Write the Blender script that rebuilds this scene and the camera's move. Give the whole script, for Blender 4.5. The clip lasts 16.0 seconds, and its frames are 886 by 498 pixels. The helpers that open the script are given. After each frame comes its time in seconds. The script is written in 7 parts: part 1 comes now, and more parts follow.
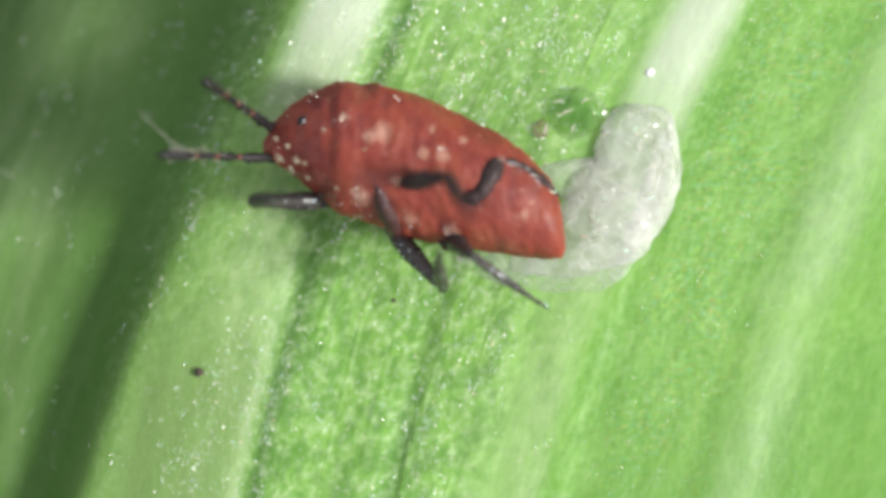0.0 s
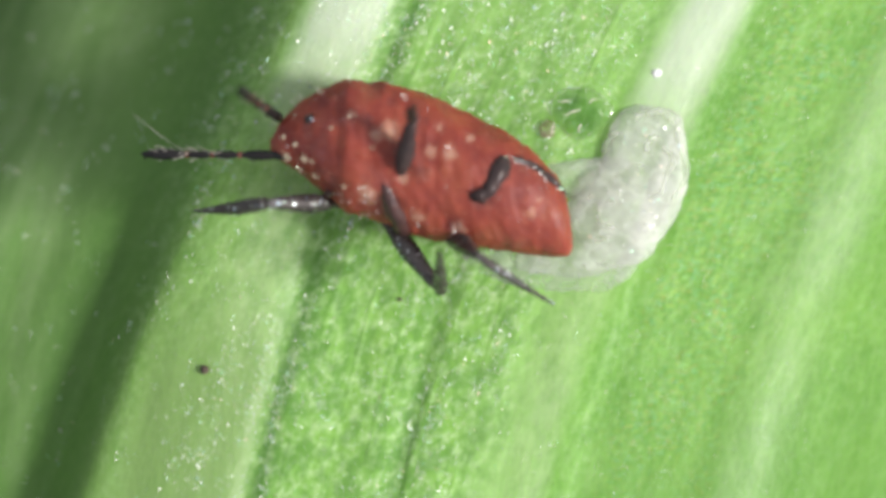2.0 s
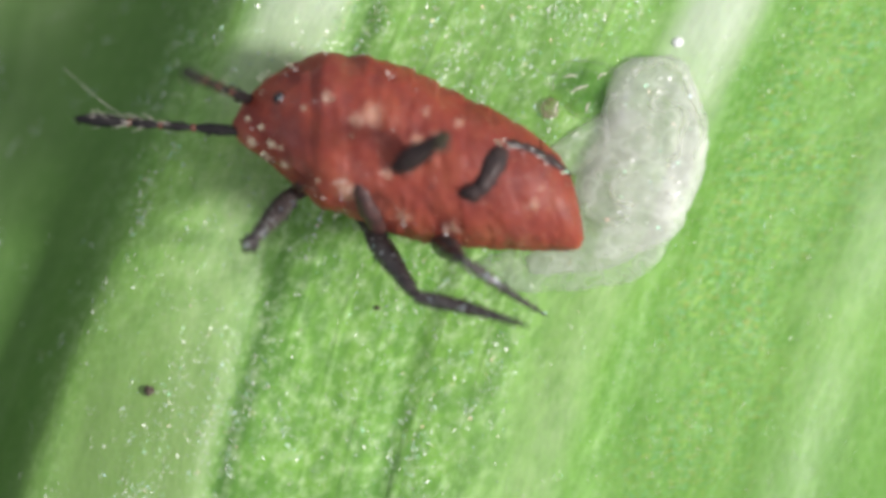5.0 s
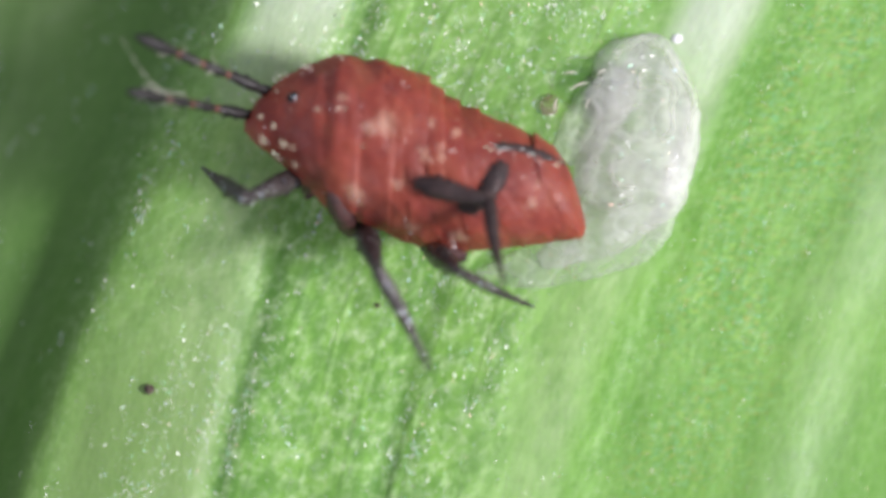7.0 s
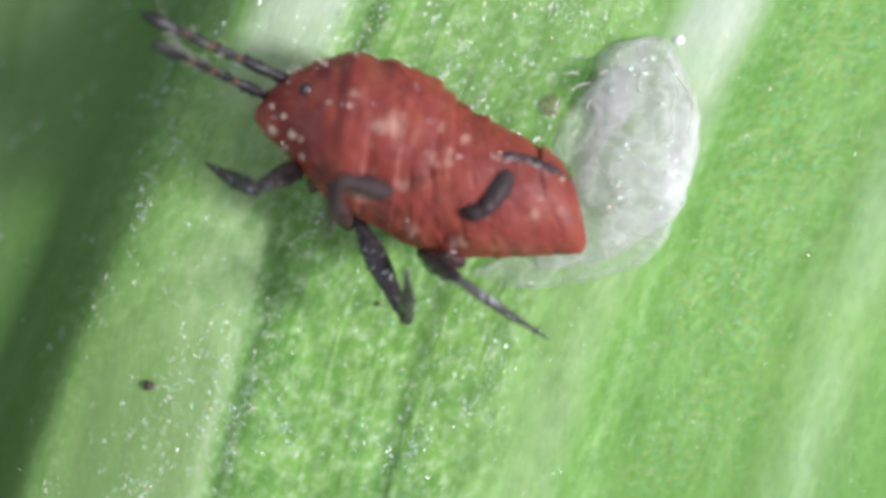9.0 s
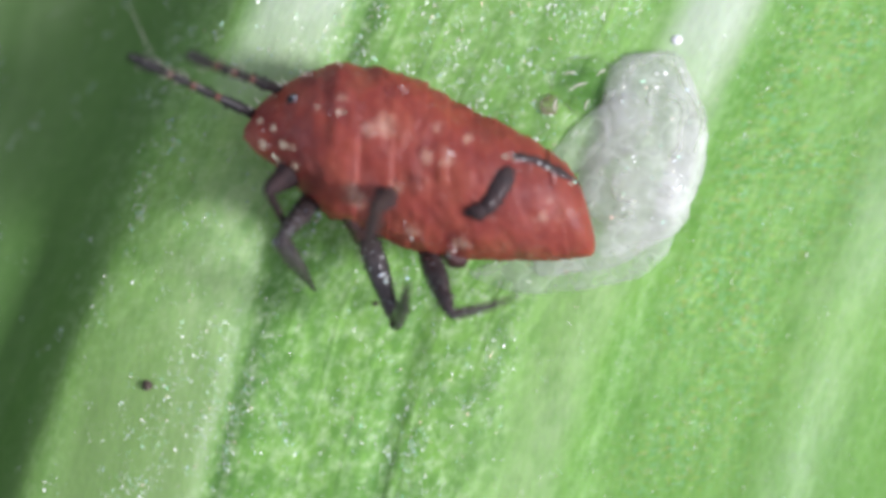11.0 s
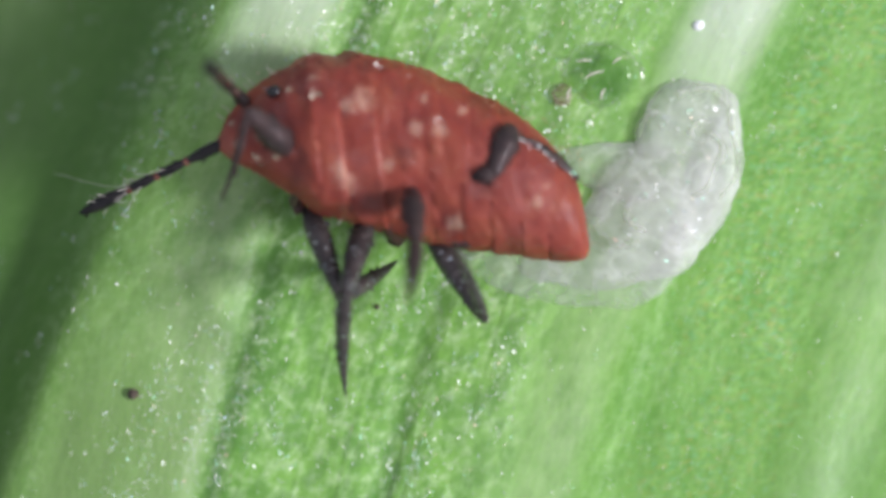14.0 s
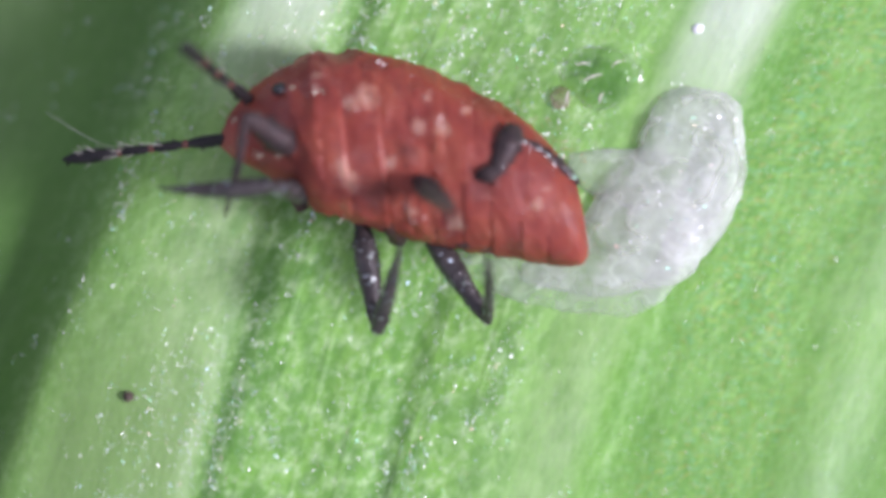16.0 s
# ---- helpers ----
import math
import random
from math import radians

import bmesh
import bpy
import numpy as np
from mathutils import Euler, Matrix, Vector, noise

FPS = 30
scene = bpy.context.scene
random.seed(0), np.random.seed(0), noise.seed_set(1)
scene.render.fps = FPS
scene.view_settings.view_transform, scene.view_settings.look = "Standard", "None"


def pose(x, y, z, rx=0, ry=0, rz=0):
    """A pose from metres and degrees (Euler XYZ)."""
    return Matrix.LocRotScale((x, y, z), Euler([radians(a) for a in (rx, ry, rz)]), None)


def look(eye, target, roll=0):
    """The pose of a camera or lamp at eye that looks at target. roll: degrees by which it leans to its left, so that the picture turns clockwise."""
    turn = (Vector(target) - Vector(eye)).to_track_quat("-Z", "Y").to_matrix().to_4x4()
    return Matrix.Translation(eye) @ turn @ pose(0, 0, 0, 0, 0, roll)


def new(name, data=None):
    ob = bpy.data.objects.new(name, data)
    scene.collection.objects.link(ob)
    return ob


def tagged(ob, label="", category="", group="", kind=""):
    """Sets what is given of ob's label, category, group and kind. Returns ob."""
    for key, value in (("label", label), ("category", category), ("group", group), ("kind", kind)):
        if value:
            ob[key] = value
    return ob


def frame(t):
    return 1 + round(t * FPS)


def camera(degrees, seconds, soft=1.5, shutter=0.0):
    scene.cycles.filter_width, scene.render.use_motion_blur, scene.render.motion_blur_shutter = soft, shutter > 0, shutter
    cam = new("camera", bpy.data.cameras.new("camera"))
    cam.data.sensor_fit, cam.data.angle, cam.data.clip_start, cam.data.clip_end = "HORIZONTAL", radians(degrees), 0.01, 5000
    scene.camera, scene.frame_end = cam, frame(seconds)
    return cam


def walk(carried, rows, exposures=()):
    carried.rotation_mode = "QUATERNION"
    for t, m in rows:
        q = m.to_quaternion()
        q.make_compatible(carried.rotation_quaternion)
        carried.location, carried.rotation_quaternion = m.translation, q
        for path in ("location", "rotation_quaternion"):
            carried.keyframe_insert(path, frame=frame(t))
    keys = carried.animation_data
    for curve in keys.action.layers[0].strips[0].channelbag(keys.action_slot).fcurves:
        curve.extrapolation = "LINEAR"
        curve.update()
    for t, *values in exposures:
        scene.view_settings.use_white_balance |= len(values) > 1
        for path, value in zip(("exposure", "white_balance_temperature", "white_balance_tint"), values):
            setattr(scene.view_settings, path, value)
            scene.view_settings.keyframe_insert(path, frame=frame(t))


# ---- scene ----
MM = 0.001


def at(t, x, y, z, rx=0, ry=0, rz=0):
    """A row for walk(): seconds, millimetres and degrees."""
    return t, pose(x * MM, y * MM, z * MM, rx, ry, rz)


# ---- camera: a microscope above the leaf, looking straight down ----
cam = camera(5.0, 16.0, soft=4.1, shutter=1.0)
walk(cam, [
    at(0, -0.0362, 0.0163, 52.5388, 0, 0, -0.05),
    at(0.5, -0.0391, 0.0155, 52.5856, 0, 0, 0.06),
    at(1, -0.0362, 0.0191, 52.5526, 0, 0, 0.24),
    at(1.5, -0.0554, 0.0034, 52.5868, 0, 0, 0.11),
    at(2, -0.0675, 0.0118, 52.5974, 0, 0, 0.31),
    at(2.5, -0.0435, 0.0374, 48.9030, 0, 0, 0.29),
    at(3, -0.0164, 0.0159, 44.9311, 0, 0, 0.86),
    at(3.5, -0.0160, 0.0192, 44.8056, 0, 0, 0.37),
    at(4, -0.0104, 0.0168, 44.8916, 0, 0, 0.31),
    at(6.5, 0.0020, 0.0039, 44.9315, 0, 0, -0.00),
    at(7, 0.0000, -0.0000, 44.8914, 0, 0, -0.00),
    at(7.5, -0.0010, -0.0033, 44.9481, 0, 0, 0.01),
    at(8, -0.0002, -0.0039, 44.8502, 0, 0, 0.08),
    at(8.5, -0.0023, -0.0100, 44.8735, 0, 0, 0.38),
    at(9, -0.0029, -0.0044, 44.9686, 0, 0, 0.46),
    at(11.5, 0.0062, -0.0060, 45.0278, 0, 0, 0.44),
    at(12, 0.0013, -0.0093, 45.0619, 0, 0, 0.39),
    at(12.5, -0.0001, -0.0083, 45.0475, 0, 0, 0.35),
    at(13, -0.0040, -0.0058, 45.0654, 0, 0, 0.43),
    at(13.5, -0.0126, 0.0108, 45.0338, 0, 0, 0.36),
    at(13.7, -0.0126, 0.0108, 45.0338, 0, 0, 0.36),
    at(14, -0.0185, -0.0075, 42.1302, 0, 0, 0.47),
    at(14.5, 0.0087, 0.0046, 41.8885, 0, 0, 0.41),
    at(15, 0.0162, 0.0081, 41.8672, 0, 0, 0.41),
    at(15.5, 0.0041, 0.0052, 41.9904, 0, 0, 0.63),
    at(16, -0.0075, 0.0058, 41.9607, 0, 0, 0.73),
], exposures=[(0.0, 0.11, 6550, 12), (2.0, 0.11, 6550, 12), (2.4, -0.05, 6550, 12), (2.7, -0.08, 6550, 11), (3.0, -0.05, 6550, 11), (6.5, -0.01, 6450, 17), (7.5, -0.01, 6050, 20.5), (12.0, -0.01, 5950, 20), (13.5, -0.02, 6000, 20.5), (13.9, -0.13, 6050, 18.5), (14.1, -0.13, 6050, 18.5), (14.5, -0.01, 6050, 24), (16.0, 0.03, 5800, 29)])

# ---- light: one lamp from the right, pale surroundings ----
world = bpy.data.worlds.new("world")
scene.world = world
world.use_nodes = True
world.node_tree.nodes["Background"].inputs["Color"].default_value = (0.94, 0.98, 1.02, 1)
world.node_tree.nodes["Background"].inputs["Strength"].default_value = 0.57
sun = new("sun", bpy.data.lights.new("sun", "SUN"))
sun.data.energy = 4.75
sun.data.angle = radians(14)
sun.data.color = (1.0, 0.97, 0.92)
sun.matrix_world = look((1.0, -0.10, 0.74), (0, 0, 0))


# ---- materials ----
class Nodes:
    """Short hand for a node material."""

    def __init__(self, name):
        self.mat = bpy.data.materials.new(name)
        self.mat.use_nodes = True
        self.tree = self.mat.node_tree
        self.bsdf = self.tree.nodes["Principled BSDF"]
        self.out = self.tree.nodes["Material Output"]
        self.coord = self.tree.nodes.new("ShaderNodeTexCoord")

    def add(self, kind, **values):
        node = self.tree.nodes.new(kind)
        for key, value in values.items():
            if key in node.inputs:
                node.inputs[key].default_value = value
        return node

    def join(self, a, b):
        self.tree.links.new(a, b)

    def noise(self, scale, detail=4.0, rough=0.55, stretch=(1, 1, 1), space="Object"):
        m = self.tree.nodes.new("ShaderNodeMapping")
        m.inputs["Scale"].default_value = stretch
        self.join(self.coord.outputs[space], m.inputs["Vector"])
        n = self.add("ShaderNodeTexNoise", Scale=scale, Detail=detail, Roughness=rough)
        self.join(m.outputs["Vector"], n.inputs["Vector"])
        return n.outputs["Fac"]

    def cells(self, scale, stretch=(1, 1, 1), space="Object", feature="F1"):
        m = self.tree.nodes.new("ShaderNodeMapping")
        m.inputs["Scale"].default_value = stretch
        self.join(self.coord.outputs[space], m.inputs["Vector"])
        n = self.add("ShaderNodeTexVoronoi", Scale=scale)
        n.feature = feature
        self.join(m.outputs["Vector"], n.inputs["Vector"])
        return n.outputs["Distance"]

    def ramp(self, fac, stops):
        r = self.tree.nodes.new("ShaderNodeValToRGB")
        el = r.color_ramp.elements
        while len(el) < len(stops):
            el.new(0.5)
        for e, (p, c) in zip(el, stops):
            e.position = p
            e.color = (*c, 1) if len(c) == 3 else c
        self.join(fac, r.inputs["Fac"])
        return r.outputs["Color"]

    def mix(self, fac, a, b, blend="MIX"):
        n = self.tree.nodes.new("ShaderNodeMix")
        n.data_type, n.blend_type = "RGBA", blend
        for socket, v in ((n.inputs[0], fac), (n.inputs[6], a), (n.inputs[7], b)):
            if isinstance(v, (int, float)):
                socket.default_value = v
            elif isinstance(v, tuple):
                socket.default_value = (*v, 1)
            else:
                self.join(v, socket)
        return n.outputs[2]

    def math(self, op, a, b=0.0):
        n = self.tree.nodes.new("ShaderNodeMath")
        n.operation = op
        for socket, v in zip(n.inputs, (a, b)):
            if isinstance(v, (int, float)):
                socket.default_value = v
            else:
                self.join(v, socket)
        return n.outputs[0]

    def bump(self, height, metres, strength=1.0, normal=None):
        b = self.add("ShaderNodeBump", Strength=strength, Distance=metres)
        self.join(height, b.inputs["Height"])
        if normal:
            self.join(normal, b.inputs["Normal"])
        return b.outputs["Normal"]

    def finish(self, color, rough=0.4, normal=None, **values):
        for key, value in values.items():
            self.bsdf.inputs[key.replace("_", " ")].default_value = value
        for name, v in (("Base Color", color), ("Roughness", rough)):
            if isinstance(v, (int, float)):
                self.bsdf.inputs[name].default_value = v
            elif isinstance(v, tuple):
                self.bsdf.inputs[name].default_value = (*v, 1)
            else:
                self.join(v, self.bsdf.inputs[name])
        if normal:
            self.join(normal, self.bsdf.inputs["Normal"])
        return self.mat

    def wet(self, weight, rough, normal):
        """A thin wet layer with a fine relief of its own, which breaks the lamp's light into glints."""
        if isinstance(weight, (int, float)):
            self.bsdf.inputs["Coat Weight"].default_value = weight
        else:
            self.join(weight, self.bsdf.inputs["Coat Weight"])
        self.bsdf.inputs["Coat Roughness"].default_value = rough
        self.join(normal, self.bsdf.inputs["Coat Normal"])


def leaf_material():
    """Green leaf with pale bands along its veins and shade painted on its left; the map gives millimetres across and
    along.
    """
    n = Nodes("leaf_skin")
    sep = n.tree.nodes.new("ShaderNodeSeparateXYZ")
    n.join(n.coord.outputs["UV"], sep.inputs[0])
    wob = n.math("MULTIPLY", n.math("SUBTRACT", n.noise(1.0, 3, stretch=(2.2, 0.5, 1), space="UV"), 0.5), 0.16)
    across = n.math("ADD", sep.outputs["X"], wob)
    fac = n.math("MULTIPLY_ADD", across, 0.125)
    fac.node.inputs[2].default_value = 0.5
    askew = n.ramp(fac, [(0.5 - 1.40 / 8, (1, 1, 1)), (0.5 - 1.15 / 8, (0, 0, 0))])
    lean = n.math("MULTIPLY_ADD", n.math("MINIMUM", sep.outputs["Y"], 0.6), 0.16 / 8)
    lean.node.inputs[2].default_value = 0.05 / 8
    edge_fac = n.math("SUBTRACT", fac, n.math("MULTIPLY", lean, askew))
    low_right = n.math("MULTIPLY_ADD", sep.outputs["Y"], -1.2)
    low_right.node.inputs[2].default_value = 0.25
    low_right.node.use_clamp = True
    drift = n.ramp(fac, [(0.5 + 0.25 / 8, (0, 0, 0)), (0.5 + 0.45 / 8, (1, 1, 1)), (0.5 + 1.2 / 8, (1, 1, 1)), (0.5 + 1.5 / 8, (0, 0, 0))])
    edge_fac = n.math("ADD", edge_fac, n.math("MULTIPLY", n.math("MULTIPLY", drift, low_right), 0.12 / 8))
    pale, mid, green = (0.31, 0.42, 0.21), (0.165, 0.35, 0.058), (0.128, 0.31, 0.043)
    # stops left of -1.47: deep green, darkened as shade away from the lamp
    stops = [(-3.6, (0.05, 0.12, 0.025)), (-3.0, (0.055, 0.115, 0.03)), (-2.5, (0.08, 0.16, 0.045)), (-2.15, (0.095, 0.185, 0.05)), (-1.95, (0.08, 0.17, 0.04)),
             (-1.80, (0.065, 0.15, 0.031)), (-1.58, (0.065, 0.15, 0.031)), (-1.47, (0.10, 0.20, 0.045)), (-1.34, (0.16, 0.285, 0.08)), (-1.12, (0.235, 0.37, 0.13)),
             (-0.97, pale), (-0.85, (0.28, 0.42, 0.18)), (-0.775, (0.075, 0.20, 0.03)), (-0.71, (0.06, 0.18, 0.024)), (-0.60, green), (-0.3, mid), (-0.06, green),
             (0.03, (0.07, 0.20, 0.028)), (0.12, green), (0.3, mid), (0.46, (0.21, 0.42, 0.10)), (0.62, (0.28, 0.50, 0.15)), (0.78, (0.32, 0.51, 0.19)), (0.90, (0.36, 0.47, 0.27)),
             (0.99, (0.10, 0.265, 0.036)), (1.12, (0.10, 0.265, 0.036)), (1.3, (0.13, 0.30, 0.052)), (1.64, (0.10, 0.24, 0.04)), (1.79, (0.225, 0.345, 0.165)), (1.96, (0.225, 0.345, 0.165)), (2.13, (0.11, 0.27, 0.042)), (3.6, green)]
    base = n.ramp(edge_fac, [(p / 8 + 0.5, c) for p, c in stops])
    fine = n.noise(1.0, 5, 0.6, stretch=(18, 9, 1), space="UV")
    blot = n.noise(1.0, 4, 0.6, stretch=(7, 4, 1), space="UV")
    # holds the lighter mixes back where the left shade is painted
    lit_zone = n.ramp(fac, [(0.5 - 1.54 / 8, (0.14,) * 3), (0.5 - 1.36 / 8, (1, 1, 1))])
    c = n.mix(n.math("MULTIPLY", n.ramp(fine, [(0.35, (0, 0, 0)), (0.7, (0.7,) * 3)]), lit_zone), base, n.mix(0.5, base, (0.27, 0.52, 0.12)))
    c = n.mix(n.math("MULTIPLY", n.ramp(blot, [(0.45, (0, 0, 0)), (0.75, (1, 1, 1))]), n.math("MULTIPLY", lit_zone, 0.55)), c, (0.08, 0.23, 0.03))
    warm = n.noise(1.0, 3, 0.5, stretch=(1.6, 1.1, 1), space="UV")
    c = n.mix(n.math("MULTIPLY", n.ramp(warm, [(0.45, (0, 0, 0)), (0.7, (1, 1, 1))]), n.math("MULTIPLY", lit_zone, 0.45)), c, (0.18, 0.38, 0.05))
    edge = n.ramp(fac, [(0.5 - 2.15 / 8, (1, 1, 1)), (0.5 - 1.9 / 8, (0, 0, 0))])
    streak = n.noise(1.0, 4, 0.6, stretch=(3.4, 0.8, 1), space="UV")
    c = n.mix(n.math("MULTIPLY", n.math("MULTIPLY", n.ramp(streak, [(0.46, (0, 0, 0)), (0.64, (1, 1, 1))]), edge), 0.55), c, (0.20, 0.30, 0.13))
    far_end = n.math("MULTIPLY_ADD", sep.outputs["Y"], 3.0)
    far_end.node.inputs[2].default_value = -2.3
    far_end.node.use_clamp = True
    # lighter mottled patch towards the far left end
    far_patch = n.math("MULTIPLY", n.ramp(fac, [(0.5 - 2.5 / 8, (0, 0, 0)), (0.5 - 2.3 / 8, (1, 1, 1)), (0.5 - 2.05 / 8, (1, 1, 1)), (0.5 - 1.92 / 8, (0, 0, 0))]),
                  n.ramp(n.noise(1.0, 4, 0.6, stretch=(6, 4, 1), space="UV"), [(0.36, (0.25,) * 3), (0.58, (1, 1, 1))]))
    c = n.mix(n.math("MULTIPLY", n.math("MULTIPLY", far_patch, far_end), 0.75), c, (0.19, 0.31, 0.11))
    right = n.ramp(fac, [(0.5 + 0.85 / 8, (0, 0, 0)), (0.5 + 1.05 / 8, (1, 1, 1)), (0.5 + 1.65 / 8, (1, 1, 1)), (0.5 + 1.82 / 8, (0.2,) * 3)])
    mottle = n.noise(1.0, 3, 0.55, stretch=(3.6, 3.2, 1), space="UV")
    c = n.mix(n.math("MULTIPLY", n.ramp(mottle, [(0.40, (1, 1, 1)), (0.54, (0, 0, 0))]), n.math("MULTIPLY", right, 0.55)), c, (0.10, 0.27, 0.04))
    c = n.mix(n.math("MULTIPLY", n.ramp(mottle, [(0.52, (0, 0, 0)), (0.68, (1, 1, 1))]), n.math("MULTIPLY", right, 0.30)), c, (0.25, 0.46, 0.15))
    # rainbow shimmer of the ridged skin between the pale bands, painted as coloured flecks
    shimmer = n.math("MULTIPLY", n.ramp(fac, [(0.5 + 1.0 / 8, (0, 0, 0)), (0.5 + 1.18 / 8, (1, 1, 1)), (0.5 + 1.6 / 8, (1, 1, 1)), (0.5 + 1.8 / 8, (0.1,) * 3)]),
                     n.ramp(n.noise(1.0, 3, 0.55, stretch=(2.9, 1.9, 1), space="UV"), [(0.40, (0.15,) * 3), (0.60, (1, 1, 1))]))
    for size, tone in (((27, 38, 1), (0.36, 0.29, 0.08)), ((23, 33, 1), (0.15, 0.42, 0.24)), ((21, 35, 1), (0.30, 0.52, 0.10)), ((31, 39, 1), (0.07, 0.22, 0.03))):
        film = n.ramp(n.noise(1.0, 2, 0.6, stretch=size, space="UV"), [(0.52, (0, 0, 0)), (0.66, (1, 1, 1))])
        c = n.mix(n.math("MULTIPLY", n.math("MULTIPLY", film, shimmer), 0.62), c, tone)
    cell = n.cells(1.0, stretch=(34, 17, 1), space="UV")
    # soft whitish sparkle of the wet skin, painted into its colour
    sparkle = n.noise(1.0, 4, 0.65, stretch=(20, 17, 1), space="UV")
    rough_zone = n.ramp(fac, [(0.5 - 1.65 / 8, (0.04,) * 3), (0.5 - 1.45 / 8, (0.3,) * 3), (0.5 - 0.85 / 8, (0.5,) * 3), (0.5 - 0.72 / 8, (1.0,) * 3), (0.5 + 0.4 / 8, (0.9,) * 3), (0.5 + 0.6 / 8, (0.3,) * 3),
                              (0.5 + 1.0 / 8, (0.28,) * 3), (0.5 + 1.6 / 8, (0.18,) * 3)])
    c = n.mix(n.math("MULTIPLY", n.ramp(sparkle, [(0.46, (0, 0, 0)), (0.70, (1, 1, 1))]), n.math("MULTIPLY", rough_zone, 0.9)), c, (0.45, 0.62, 0.32))
    c = n.mix(n.math("MULTIPLY", cell, n.math("MULTIPLY", lit_zone, 0.28)), c, (0.28, 0.50, 0.15))
    dusk = n.noise(1.0, 4, 0.6, stretch=(11, 7, 1), space="UV")
    c = n.mix(n.math("MULTIPLY", n.ramp(dusk, [(0.42, (1, 1, 1)), (0.56, (0, 0, 0))]), n.math("MULTIPLY", rough_zone, 0.6)), c, (0.075, 0.21, 0.03))
    low_end = n.math("MULTIPLY_ADD", sep.outputs["Y"], -1.5)
    low_end.node.inputs[2].default_value = -0.05
    low_end.node.use_clamp = True
    band = n.ramp(fac, [(0.5 - 1.5 / 8, (0, 0, 0)), (0.5 - 1.4 / 8, (1, 1, 1)), (0.5 - 0.80 / 8, (1, 1, 1)), (0.5 - 0.74 / 8, (0, 0, 0))])
    c = n.mix(n.math("MULTIPLY", n.math("MULTIPLY", band, low_end), 0.85), c, (0.155, 0.265, 0.08))
    for sign, zone, tone in ((1.2, (-0.68, -0.55, 0.42, 0.52), (0.25, 0.45, 0.13)), (-1.2, (1.0, 1.15, 3.0, 3.4), (0.11, 0.26, 0.045))):
        end = n.math("MULTIPLY_ADD", sep.outputs["Y"], sign)
        end.node.inputs[2].default_value = -0.45
        end.node.use_clamp = True
        strip = n.ramp(fac, [(0.5 + p / 8, (f,) * 3) for p, f in zip(zone, (0, 1, 1, 0))])
        c = n.mix(n.math("MULTIPLY", n.math("MULTIPLY", strip, end), 0.45), c, tone)
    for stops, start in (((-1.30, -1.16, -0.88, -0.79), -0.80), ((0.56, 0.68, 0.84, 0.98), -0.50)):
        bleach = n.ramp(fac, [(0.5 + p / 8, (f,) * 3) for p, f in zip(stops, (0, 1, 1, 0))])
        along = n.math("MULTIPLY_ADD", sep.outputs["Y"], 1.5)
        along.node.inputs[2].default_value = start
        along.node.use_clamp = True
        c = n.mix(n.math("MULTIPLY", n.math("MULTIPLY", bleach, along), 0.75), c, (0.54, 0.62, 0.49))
    relief = n.bump(cell, 9e-6, 0.2, n.bump(fine, 1.0e-5, 0.12))
    shine = n.noise(1.0, 1, 0.5, stretch=(75, 60, 1), space="UV")
    tuft = n.noise(1.0, 3, 0.6, stretch=(6, 4, 1), space="UV")
    n.wet(n.math("MULTIPLY", rough_zone, n.ramp(tuft, [(0.38, (0.12,) * 3), (0.66, (0.8,) * 3)])), 0.24, n.bump(shine, 3.2e-5, 1.0))
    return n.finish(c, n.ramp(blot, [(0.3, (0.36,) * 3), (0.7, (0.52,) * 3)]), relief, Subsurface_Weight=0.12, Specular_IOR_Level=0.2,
                    Subsurface_Radius=(2e-5, 4e-5, 1e-5), Subsurface_Scale=1.0)


PALE_BLOTCHES = ((-0.175, 0.19, 0.075), (-0.235, 0.165, 0.045), (0.05, 0.085, 0.04), (0.145, 0.075, 0.055), (0.08, 0.20, 0.03), (-0.36, 0.27, 0.03), (0.56, -0.23, 0.04),
                 (0.60, -0.16, 0.03), (0.19, -0.31, 0.05), (-0.02, -0.255, 0.04), (0.25, 0.16, 0.03), (-0.10, -0.06, 0.035), (-0.28, -0.14, 0.06))
DARK_BLOTCHES = ((-0.15, -0.20, 0.10), (0.16, -0.30, 0.06), (0.33, -0.17, 0.07), (-0.46, -0.11, 0.07), (-0.02, -0.02, 0.07))


